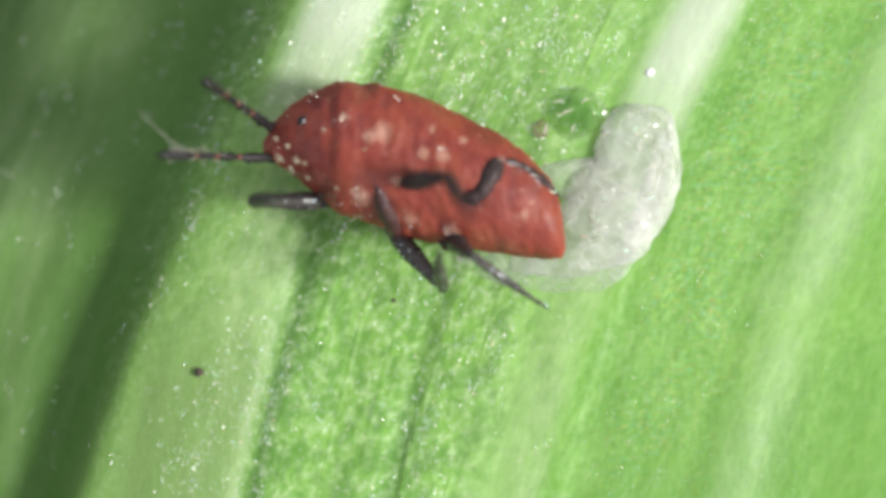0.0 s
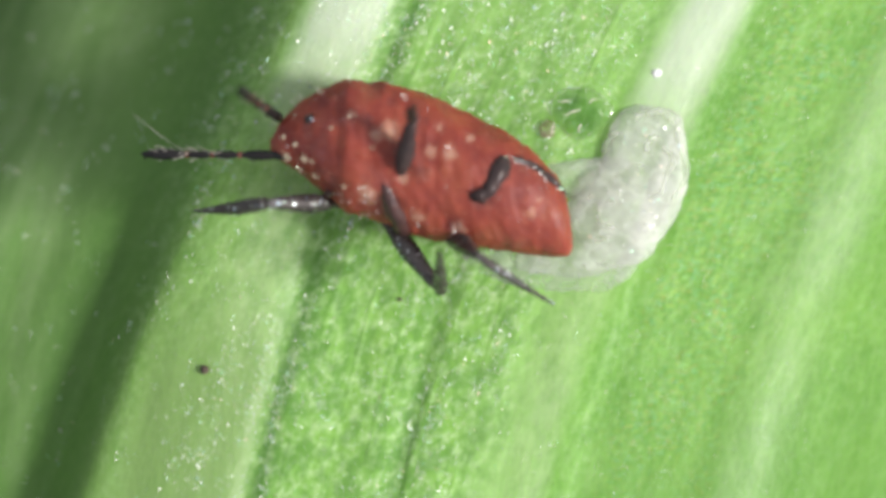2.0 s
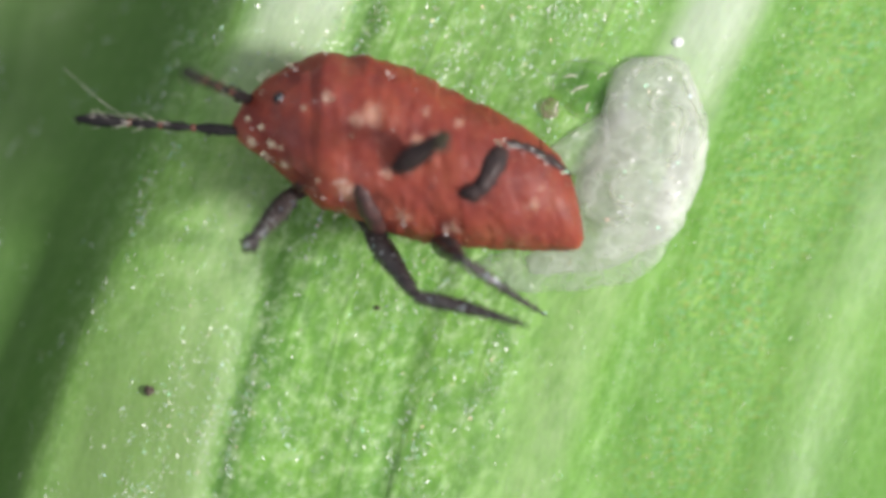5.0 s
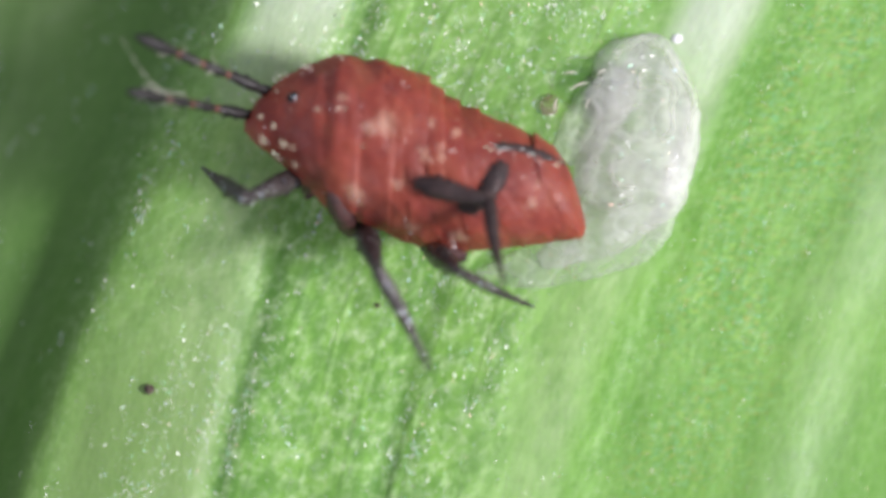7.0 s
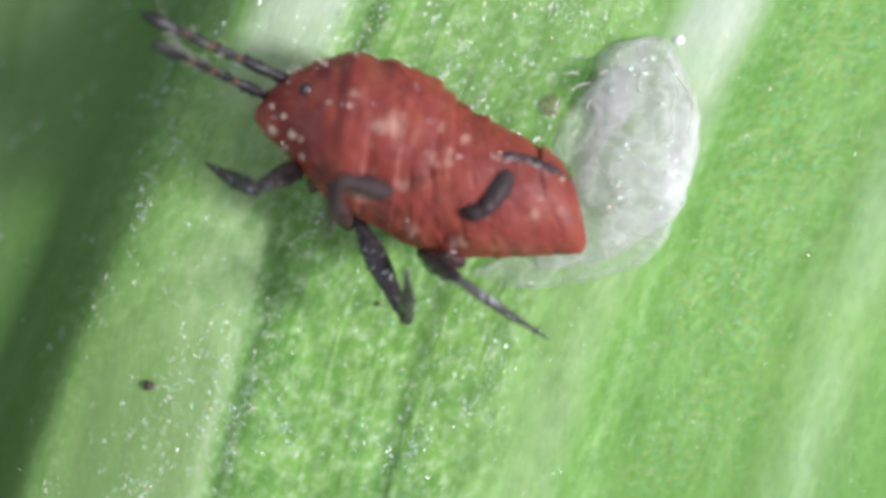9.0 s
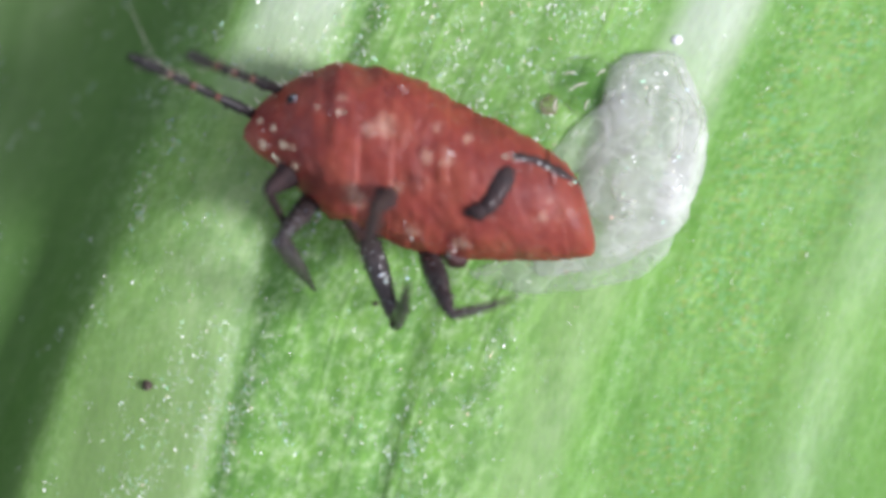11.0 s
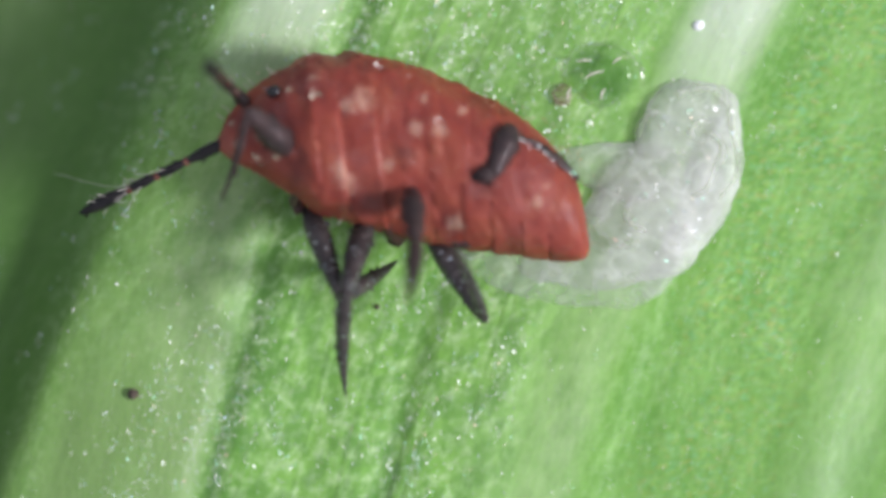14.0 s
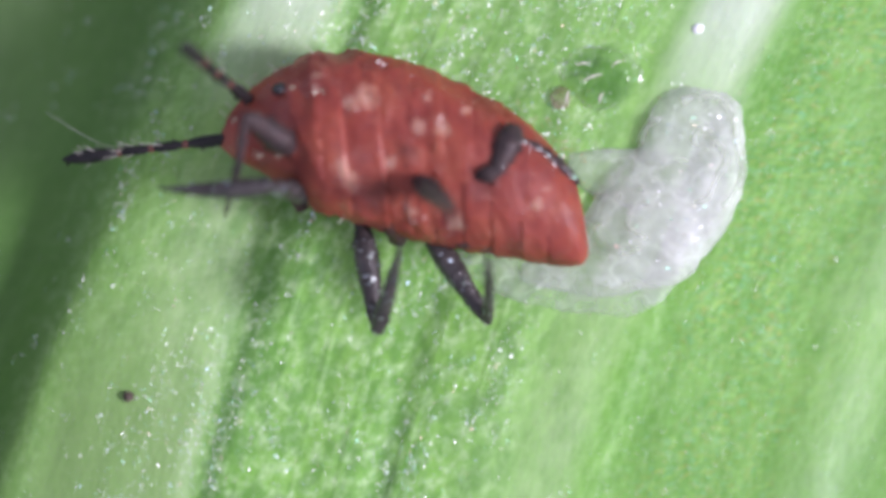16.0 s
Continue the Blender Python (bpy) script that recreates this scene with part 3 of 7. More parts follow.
# ---- the insect: its outline along its length, in millimetres ----
ALONG = [-0.785, -0.74, -0.64, -0.52, -0.40, -0.27, -0.06, 0.19, 0.44, 0.56, 0.69, 0.738, 0.762, 0.776]
UPPER = [0.135, 0.225, 0.325, 0.395, 0.445, 0.440, 0.40, 0.30, 0.18, 0.09, -0.03, -0.13, -0.25, -0.36]
LOWER = [0.085, 0.035, -0.025, -0.12, -0.215, -0.262, -0.34, -0.39, -0.425, -0.442, -0.452, -0.45, -0.445, -0.41]
MIDDLE = 0.18  # height of the body's axis over the insect's base


def body_section(x):
    a, b = smooth_curve(ALONG, UPPER, x), smooth_curve(ALONG, LOWER, x)
    half = max((a - b) / 2, 0.004)
    return (a + b) / 2, half, min(0.80 * half, 0.27)


def body_top(x, y, lift=0.0):
    """The height of the body's upper side over the insect's base."""
    mid, half, deep = body_section(x)
    f = max(1 - ((y - mid) / half) ** 2, 0.0)
    return MIDDLE + deep * math.sqrt(f) + lift


def body_piece(name, x0, x1, bulge, parent, steps=14, label="", front=0.0, rear=0.0):
    """One ring of the body, swelling a little between its two seams."""
    bm = bmesh.new()
    loops = []
    for i in range(steps + 1):
        f = i / steps
        x = x0 + (x1 - x0) * f
        mid, half, deep = body_section(x)
        swell = 1 + bulge * (math.sin(math.pi * f) ** 0.6 - 0.6) - front * max(0, 1 - 2 * f) ** 1.5 - rear * max(0, 3 * f - 2) ** 1.5
        ring = []
        for k in range(88):
            a = 2 * math.pi * k / 88
            y, z = half * swell * math.cos(a), deep * swell * math.sin(a)
            lump = 1 + 0.035 * noise.noise((x * 8, y * 8, z * 8)) + (0.030 if x < 0.1 else 0.018) * noise.noise((x * 22, y * 22, z * 22)) + 0.034 * max(0.0, noise.noise((x * 46, y * 46, z * 46)))
            ring.append(Vector((x, mid + y * lump, MIDDLE + z * lump)) * MM)
        loops.append(ring)
    rings(bm, loops)
    return part(name, bm, RED, parent, label)


def leg_shape(name, length, radii, parent, spines, material=SHELL, bend=0.0, seed=1, glints=0, back=0.0):
    """A leg piece along its own x, with short spines."""
    bm = bmesh.new()
    n = len(radii) - 1
    line = [(length * i / n, 0, bend * math.sin(math.pi * i / n)) for i in range(n + 1)]
    if back:
        line, radii = [(-back, 0, 0)] + line, [radii[0]] + radii
    tube(bm, line, radii, 18 if glints else 12, 9 if glints else 5)
    rnd = random.Random(seed)
    bm.verts.ensure_lookup_table()
    ring = [v for v in bm.verts if 0.1 * length * MM < v.co.x < 0.96 * length * MM]
    for v in rnd.sample(ring, min(spines, len(ring))):
        out = Vector((0, v.co.y, v.co.z)).normalized()
        v.co += (out * 0.014 + Vector((0.012, 0, 0))) * MM
    bm.faces.ensure_lookup_table()
    shiny = set(rnd.sample(range(len(bm.faces)), min(glints, len(bm.faces))))
    for v in bm.verts:
        if glints:
            v.co += Vector((rnd.gauss(0, 1), rnd.gauss(0, 1), rnd.gauss(0, 1))) * 0.0009 * MM
    ob = part(name, bm, material, parent)
    ob.data.materials.append(GLEAM)
    for i in shiny:
        ob.data.polygons[i].material_index = 1
        ob.data.polygons[i].use_smooth = False
    return ob


def leg(parent, upper, lower, size, seed, material=SHELL, back=0.0, stout=1.0):
    """Upper piece with its hip, and the tapering shin and foot under it."""
    thigh = leg_shape("leg", upper, [0.030 * size, 0.046 * size, 0.053 * size, 0.049 * size, 0.040 * size, 0.035 * size, 0.018], parent, 9, material, seed=seed, glints=90 if material is SHELL else 0, back=back)
    tagged(thigh, "shiny black bristly leg")
    shin = leg_shape("shin", lower, [r * size * stout for r in (0.030, 0.035, 0.033, 0.028, 0.021, 0.013)] + [0.004], thigh, 8, material, bend=0.012, seed=seed + 50, glints=60 if material is SHELL else 0)
    shin.location = (upper * MM, 0, 0)
    return thigh


def antenna(parent, length, seed, hairs, long_hair=True):
    """Four-jointed feeler: black joints, reddish rings between them, pale hairs at the end."""
    base = leg_shape("antenna", length * 0.26, [0.020, 0.026, 0.027, 0.024, 0.015], parent, 4, BLACK, seed=seed)
    tagged(base, "black banded antenna with pale bristles")
    root = leg_shape("joint", 0.16, [0.016, 0.024, 0.026, 0.026, 0.020], base, 0, BLACK, seed=seed + 3)
    root.location = (-0.135 * MM, 0, 0)
    x = length * 0.26
    for share, r, ring in ((0.20, 0.021, 0.016), (0.19, 0.021, 0.017), (0.35, 0.028, 0.0)):
        gap = 0.014
        joint = leg_shape("ring", gap * 2.4, [0.012, 0.018, 0.018, 0.012], base, 0, BROWN, seed=seed)
        joint.location = ((x - gap * 0.7) * MM, 0, 0)
        size = length * share - gap
        seg = leg_shape("joint", size, [r * 0.6, r * 0.95, r, r * 0.98, r * 0.75] if ring else [0.015, 0.024, 0.030, 0.029, 0.022, 0.006], base, 5, BLACK, seed=seed + 7)
        seg.location = ((x + gap) * MM, 0, 0)
        x += length * share
    rnd = random.Random(seed)
    for i in range(hairs):
        bm = bmesh.new()
        start = length * rnd.uniform(0.35, 0.98)
        a = rnd.uniform(0, 2 * math.pi)
        reach = rnd.uniform(0.03, 0.07)
        c, s = math.cos(a), math.sin(a)
        tube(bm, [(start, 0.02 * c, 0.02 * s), (start + reach * 0.6, 0.035 * c, 0.035 * s), (start + reach, 0.05 * c, 0.05 * s)], [0.002, 0.0015, 0.001], 5, 2)
        part("bristle", bm, HAIR, base)
    if not long_hair:
        return base
    bm = bmesh.new()
    tube(bm, [(length * 0.64, 0.015, 0.02), (length * 0.82, 0.07, 0.05), (length * 1.10, 0.22, 0.06)], [0.0013, 0.0011, 0.0007], 6, 6)
    part("bristle", bm, HAIR, base, "long pale bristle")
    return base


def insect_body():
    root = tagged(new("insect"), "plump red insect nymph with black legs lying on a leaf", "insect")
    head = body_piece("head", -0.785, -0.37, 0.02, root, 24, "red head flecked with pale warts", rear=0.045)
    thorax = [body_piece("thorax_ring", a, b, 0.02, root, front=f) for a, b, f in ((-0.50, -0.27, 0.05), (-0.34, -0.12, 0.02))]
    edges = [-0.15, 0.0, 0.13, 0.26, 0.39, 0.52, 0.64, 0.776]
    belly = [body_piece("abdomen_ring", a - 0.03, b + (0.012 if b < 0.7 else 0), 0.009, root) for a, b in zip(edges, edges[1:])]

    bm = bmesh.new()
    dome(bm, -0.578, 0.243, body_top(-0.578, 0.243) - 0.008, 0.031, 0.027, 0.022, 0.5, 24, 12, True)
    eye = part("eye", bm, EYE, head, "glossy black eye")
    # dark band across the tail
    bm = bmesh.new()
    line = [(0.43 + 0.30 * f, 0.055 - 0.18 * f + 0.03 * math.sin(3.1 * f)) for f in (0, 0.2, 0.4, 0.6, 0.8, 1.0)]
    tube(bm, [(x, y, body_top(x, y, -0.012)) for x, y in line], [0.012, 0.022, 0.024, 0.026, 0.024, 0.012], 12, 8)
    for v in bm.verts:
        v.co += Vector((0.3, 1, 0.6)) * MM * 0.012 * noise.noise(v.co / MM * 34)
    part("tail_band", bm, MATTE, belly[5], "dark rough band across the tail")
    # pale warts
    rnd = random.Random(11)
    for x, y, r in ((-0.695, 0.055, 0.026), (-0.60, 0.045, 0.024), (-0.565, 0.03, 0.016), (-0.625, -0.01, 0.020), (-0.715, 0.15, 0.014),
                    (-0.655, 0.115, 0.017), (-0.545, -0.045, 0.022), (-0.655, 0.265, 0.012), (-0.525, 0.38, 0.018), (-0.40, -0.10, 0.014),
                    (-0.47, 0.20, 0.012), (-0.26, 0.10, 0.012), (-0.30, -0.10, 0.016)):
        bm = bmesh.new()
        dome(bm, x, y, body_top(x, y) - 0.004, r * 1.4, r * 1.4 * rnd.uniform(0.65, 1.0), 0.014, rnd.uniform(0, 3), 14, 4)
        part("wart", bm, WART, head if x < -0.46 else root)
    for _ in range(8):
        x = rnd.uniform(-0.76, -0.30)
        mid, half, deep = body_section(x)
        side = rnd.choice((-1, 1, 1))
        y = mid + side * half * 0.97
        bm = bmesh.new()
        tube(bm, [(x, y, body_top(x, y)), (x - 0.012, y + side * 0.016, body_top(x, y) + 0.015), (x - 0.03, y + side * 0.032, body_top(x, y) + 0.02)],
             [0.002, 0.002, 0.0016], 5, 2)
        part("bristle", bm, HAIR, root)
    bm = bmesh.new()
    for _ in range(150):
        x = rnd.uniform(-0.76, 0.75)
        mid, half, deep = body_section(x)
        f = rnd.choice((-1, 1)) * rnd.uniform(0.55, 0.995) if rnd.random() < 0.7 else rnd.uniform(-0.6, 0.6)
        y = mid + half * f
        r = rnd.uniform(0.002, 0.005)
        dome(bm, x, y, body_top(x, y), r, r, r * 1.3, 0, 6, 3, True)
    # clusters of pale grains put where the cuticle glints
    for cx, cy, count in ((-0.285, -0.17, 16), (-0.26, -0.24, 8), (0.0, -0.27, 9), (0.19, -0.36, 10), (-0.47, 0.22, 5), (0.52, 0.02, 14), (0.61, -0.03, 12), (0.68, -0.10, 8),
                          (0.30, 0.12, 6), (-0.62, -0.01, 4), (-0.40, -0.15, 5), (0.72, -0.20, 5)):
        for _ in range(count):
            x, y = cx + rnd.gauss(0, 0.03), cy + rnd.gauss(0, 0.03)
            mid, half, deep = body_section(x)
            y = min(max(y, mid - half * 0.98), mid + half * 0.98)
            r = rnd.uniform(0.002, 0.006)
            dome(bm, x, y, body_top(x, y) - 0.001, r, r * 0.7, r * 0.8, rnd.uniform(0, 3), 6, 3, True)
    tagged(part("skin_grain", bm, GRAIN, root, "tiny pale grains over the cuticle, the clusters added as glints"), kind="stuff")
    # glints: added facets over cuticle and eye, tilted to catch the lamp
    for bearer_part, spots in ((head, ((-0.62, -0.01, 4, 0.035), (-0.68, 0.06, 3, 0.035), (-0.55, 0.36, 3, 0.035), (-0.57, 0.243, 3, 0.005))),
                               (root, ((-0.42, -0.16, 7, 0.03), (-0.29, -0.15, 6, 0.03), (-0.26, -0.25, 5, 0.03), (-0.17, 0.19, 3, 0.03), (0.0, -0.28, 6, 0.03), (0.17, -0.33, 6, 0.03),
                                       (-0.36, 0.25, 4, 0.03), (-0.05, 0.33, 4, 0.03), (0.1, 0.1, 3, 0.03))),
                               (belly[5], tuple((0.44 + 0.29 * k / 16, 0.05 - 0.175 * k / 16 + 0.03 * math.sin(3.1 * k / 16), 2, 0.011) for k in range(17)))):
        verts, faces = [], []
        for cx, cy, count, wide in spots:
            for _ in range(count):
                x, y = cx + rnd.gauss(0, wide), cy + rnd.gauss(0, wide)
                mid, half, deep = body_section(x)
                y = min(max(y, mid - half * 0.97), mid + half * 0.97)
                r, first, a = rnd.uniform(0.0025, 0.0065) * (1 if wide > 0.01 else 1.3), len(verts), rnd.uniform(0, 3)
                tx, ty, z = rnd.gauss(0.44, 0.12), rnd.gauss(-0.10, 0.12), body_top(x, y) + (0.018 if wide > 0.01 else 0.028)
                for k in range(6):
                    px, py = r * math.cos(a + k * 1.047), r * 0.7 * math.sin(a + k * 1.047)
                    verts.append(((x + px) * MM, (y + py) * MM, (z - px * tx - py * ty) * MM))
                verts.append((x * MM, y * MM, (z - 0.02) * MM))
                faces.append(tuple(range(first, first + 6)))
                faces.extend((first + (k + 1) % 6, first + k, first + 6) for k in range(6))
        drops = solid("wet_grain", verts, faces, SPARK, bearer_part)
        drops.data.shade_flat()
        tagged(drops, "tilted facets added as glints on the cuticle", kind="stuff")
    # the leg folded on the abdomen
    folded = leg(root, 0.24, 0.11, 1.12, 9, MATTE)
    a, b = Vector((0.425, 0.05, body_top(0.425, 0.05) - 0.014)), Vector((0.315, -0.165, body_top(0.315, -0.165) + 0.014))
    folded.matrix_basis = Matrix.Translation(a * MM) @ (b - a).to_track_quat("X", "Z").to_matrix().to_4x4()
    folded.children[0].matrix_basis = pose(0.225 * MM, 0, 0, 0, 25, -62)
    # dark hip joints on the belly
    hips = []
    for points, radii in (([(-0.20, -0.07), (-0.165, -0.17), (-0.115, -0.27), (-0.09, -0.335)], [0.020, 0.042, 0.048, 0.040]),
                          ([(0.13, -0.355), (0.175, -0.375), (0.225, -0.385)], [0.026, 0.042, 0.030]),
                          ([(-0.47, -0.12), (-0.49, -0.15), (-0.47, -0.19)], [0.020, 0.032, 0.028])):
        bm = bmesh.new()
        tube(bm, [(x, y, body_top(x, y) - 0.014) for x, y in points], radii, 14, 6)
        for v in bm.verts:
            v.co += Vector((1, 1, 0.5)) * MM * 0.012 * noise.noise(v.co / MM * 22)
        hips.append(part("hip", bm, HIP, root, "dusky hip joint of a leg"))
    return root, head, eye, thorax, belly, folded, hips[0]


insect, head, eye, thorax, belly, folded_leg, middle_hip = insect_body()
cam.data.dof.use_dof = True
cam.data.dof.focus_object = insect
cam.data.dof.aperture_fstop = 150
front_leg = leg(insect, 0.44, 0.47, 0.95, 1, back=0.06, stout=1.2)
middle_leg = leg(insect, 0.45, 0.53, 1.0, 2, back=0.10)
hind_leg = leg(insect, 0.46, 0.54, 1.0, 3, back=0.06, stout=0.7)
raised_front_leg = leg(insect, 0.34, 0.46, 1.12, 4, MATTE, stout=0.5)
raised_middle_leg = leg(insect, 0.34, 0.42, 0.95, 5, MATTE)
near_antenna = antenna(insect, 0.72, 6, 24)
far_antenna = antenna(insect, 0.72, 7, 9, False)


# ---- the jelly at its tail ----
def jelly_piece(name, way, wide, high, parent, seed, label="", material=None):
    """A wrinkled cushion of jelly along a line, flat side on the leaf."""
    bm = bmesh.new()
    s = list(range(len(way)))
    last, total = len(way) - 1, 80
    loops = []
    pts = [Vector((smooth_curve(s, [w[0] for w in way], i / total * last), smooth_curve(s, [w[1] for w in way], i / total * last), 0)) for i in range(total + 1)]
    for i, c in enumerate(pts):
        d = (pts[min(i + 1, total)] - pts[max(i - 1, 0)]).normalized()
        side = Vector((-d.y, d.x, 0))
        w, h = max(smooth_curve(s, wide, i / total * last), 0.006), max(smooth_curve(s, high, i / total * last), 0.006)
        ring = []
        for k in range(56):
            a = 2 * math.pi * k / 56
            up = math.sin(a)
            p = side * w * math.cos(a) + Vector((0, 0, h * up if up > 0 else 0.25 * h * up))
            q = c + p + Vector((seed, 0, 0))
            f = 1 + 0.11 * noise.noise(q * 5) + 0.045 * noise.noise(q * 13) + 0.018 * noise.noise(q * 31)
            fold = 0.011 * abs(noise.noise(q * 8)) + 0.004 * abs(noise.noise(q * 19)) + 0.003 * noise.noise(q * 34)
            ring.append((c + p * f + Vector((0, 0, 0.25 * h + (fold if up > 0 else 0)))) * MM)
        loops.append(ring)
    rings(bm, loops)
    return part(name, bm, material or JELLY, parent, label)


def jelly_lump():
    root = tagged(new("jelly"), "cloudy white jelly stuck to the insect's tail", "jelly")
    jelly_piece("lobe", [(0.20, 0.425), (0.20, 0.38), (0.20, 0.28), (0.20, 0.14), (0.16, -0.04), (0.05, -0.20), (-0.08, -0.33), (-0.24, -0.42), (-0.40, -0.465)],
                [0.090, 0.155, 0.195, 0.222, 0.255, 0.265, 0.185, 0.10, 0.04], [0.02, 0.045, 0.06, 0.07, 0.075, 0.07, 0.05, 0.03, 0.012], root, 0.0)
    jelly_piece("film", [(0.21, -0.16), (0.12, -0.24), (0.0, -0.335), (-0.14, -0.40), (-0.32, -0.46), (-0.50, -0.48), (-0.68, -0.46)],
                [0.08, 0.19, 0.225, 0.195, 0.14, 0.085, 0.02], [0.02, 0.03, 0.04, 0.04, 0.035, 0.025, 0.010], root, 4.0, "thin clear film at the edge of the jelly", CLEAR)
    bridge = jelly_piece("bridge", [(-0.30, 0.0), (-0.14, 0.0), (0.03, 0.005), (0.18, 0.02)], [0.06, 0.105, 0.13, 0.08], [0.02, 0.045, 0.05, 0.035], root, 8.0, "clear jelly between the tail and the lump", THIN)
    for cx, cy, rx, ry, start, sweep in ((0.14, 0.05, 0.085, 0.065, 0.4, 5.2), (0.19, 0.10, 0.14, 0.15, -1.5, 2.8), (0.22, 0.33, 0.10, 0.07, 0.2, 2.9), (0.26, 0.10, 0.14, 0.26, -1.2, 2.3),
                                         (0.10, -0.16, 0.11, 0.07, 1.2, 3.6), (-0.02, -0.24, 0.10, 0.06, 2.4, 3.4), (0.16, -0.08, 0.18, 0.16, -1.3, 1.7), (0.05, 0.16, 0.07, 0.12, 1.6, 2.4),
                                         (0.0, -0.08, 0.06, 0.05, 0.0, 5.0), (0.24, 0.22, 0.05, 0.04, 0.8, 4.6), (-0.16, -0.36, 0.10, 0.04, 0.3, 2.6)):
        bm = bmesh.new()
        curl = []
        for i in range(9):
            a = start + sweep * i / 8
            wob = 1 + 0.22 * noise.noise((cx * 9 + i * 0.5, cy * 9, 2.0))
            x, y = cx + rx * wob * math.cos(a), cy + ry * wob * math.sin(a)
            axis = 0.235 if y > 0.1 else 0.235 + 0.62 * (y - 0.1)
            curl.append((x, y, 0.004 + 0.072 * math.sqrt(max(0.06, 1 - ((x - axis) / 0.26) ** 2))))
        tube(bm, curl, [0.004] + [0.018 + 0.004 * math.sin(i * 2.1) for i in range(7)] + [0.004], 10, 4)
        part("fold", bm, CLEAR, root, "soft raised fold in the jelly")
    # small facets added over the jelly as its glints, leaning to the lamp
    rnd = random.Random(21)
    verts, faces = [], []
    for _ in range(120):
        f, g = rnd.uniform(0.05, 0.7), rnd.uniform(-0.9, 0.9)
        x = 0.235 - 0.30 * max(0, f - 0.25) + g * 0.20
        y = 0.40 - 1.05 * f
        z = 0.034 + 0.085 * math.sqrt(max(0.02, 1 - g * g))
        r, first = 0.003 + 0.008 * rnd.random() ** 2, len(verts)
        a, tx, ty = rnd.uniform(0, 3), rnd.gauss(0.30, 0.25), rnd.gauss(0.0, 0.25)
        for k in range(5):
            px, py = r * math.cos(a + k * 1.257), r * 0.6 * math.sin(a + k * 1.257)
            verts.append(((x + px) * MM, (y + py) * MM, (z - px * tx - py * ty) * MM))
        verts.append((x * MM, y * MM, (z - 0.02) * MM))
        faces.append(tuple(range(first, first + 5)))
        faces.extend((first + (k + 1) % 5, first + k, first + 5) for k in range(5))
    grain = solid("wet_grain", verts, faces, GLOSS, root)
    grain.data.shade_flat()
    tagged(grain, "tilted facets added as glints on the jelly", kind="stuff")
    return root, bridge


jelly, jelly_bridge = jelly_lump()


# ---- small things on the leaf ----
def on_leaf(x, y):
    return leaf_height(leaf_across(x, y), y)


def speck(x, y, r, seed):
    bm = bmesh.new()
    bmesh.ops.create_icosphere(bm, subdivisions=3, radius=r * MM)
    for v in bm.verts:
        p = v.co / MM / r
        v.co *= 1 + 0.25 * noise.noise(p * 1.3 + Vector((seed, 0, 0))) + 0.1 * noise.noise(p * 4)
        v.co.z *= 0.7
    ob = part("speck", bm, SPECK)
    ob.location = (x * MM, y * MM, (on_leaf(x, y) + r * 0.55) * MM)
    return tagged(ob, "dark brown speck of dirt on the leaf", "speck", "specks on the leaf")


speck(-1.30, -0.62, 0.023, 1.0)
speck(-0.29, -0.25, 0.011, 5.0)


def dew_drop(x, y, r, high, label):
    bm = bmesh.new()
    dome(bm, 0, 0, 0, r, r * 0.9, high, 0.4, 32, 10)
    for v in bm.verts:
        v.co *= 1 + 0.28 * noise.noise(v.co / MM * 9 + Vector((x, y, 0)))
    ob = tagged(new("dew_drop"))
    ob.location = (x * MM, y * MM, (on_leaf(x, y) - 0.012) * MM)
    part("film", bm, DEW, ob)
    bm = bmesh.new()
    ring = []
    for i in range(41):
        a = 0.4 + 2 * math.pi * i / 52
        p = Vector((r * 0.86 * math.cos(a), r * 0.78 * math.sin(a), 0.02))
        p *= 1 + 0.28 * noise.noise(p * 9 + Vector((x, y, 0)))
        ring.append((p.x, p.y, 0.024))
    tube(bm, ring, [0.0006] + [0.0022 + 0.0012 * math.sin(i * 0.7) for i in range(39)] + [0.0006], 6, 1)
    part("rim", bm, CLEAR, ob, "thin wet rim of the drop")
    return tagged(ob, label, "drop", "drops on the leaf")


dew_drop(0.64, 0.72, 0.17, 0.045, "clear drop with torn skin beside the jelly")


def shed_scrap(x, y, r):
    """A crumpled brownish scrap of shed skin."""
    bm = bmesh.new()
    bmesh.ops.create_icosphere(bm, subdivisions=4, radius=r * MM)
    for v in bm.verts:
        p = v.co / MM / r
        v.co *= 1 + 0.35 * noise.noise(p * 1.6) + 0.16 * noise.noise(p * 5)
        v.co.z *= 0.35
    ob = part("shed_scrap", bm, SCRAP)
    ob.location = (x * MM, y * MM, (on_leaf(x, y) + r * 0.25) * MM)
    return tagged(ob, "crumpled brownish scrap of shed skin on the leaf", "scrap")


shed_scrap(0.475, 0.635, 0.042)
# a bright glint on the pale vein, made as a small white dome
bead = bmesh.new()
dome(bead, 0, 0, 0, 0.026, 0.022, 0.016, 0.4, 20, 6)
bead = tagged(part("glassy_bead", bead, GLINT_WHITE), "tiny white dome added as a glint on the pale vein", "bead")
bead.location = (1.035 * MM, 0.93 * MM, (on_leaf(1.035, 0.93) - 0.003) * MM)


def shed_sliver(x, y, z, length, turn):
    bm = bmesh.new()
    tube(bm, [(-length / 2, 0, 0), (0, 0.006, 0.006), (length / 2, 0, 0)], [0.002, 0.005, 0.0015], 6, 4)
    ob = part("shed_sliver", bm, HAIR)
    ob.matrix_basis = pose(x * MM, y * MM, z * MM, 0, 6, turn)
    return tagged(ob, "pale sliver of shed skin on a drop", "sliver", "slivers of shed skin")


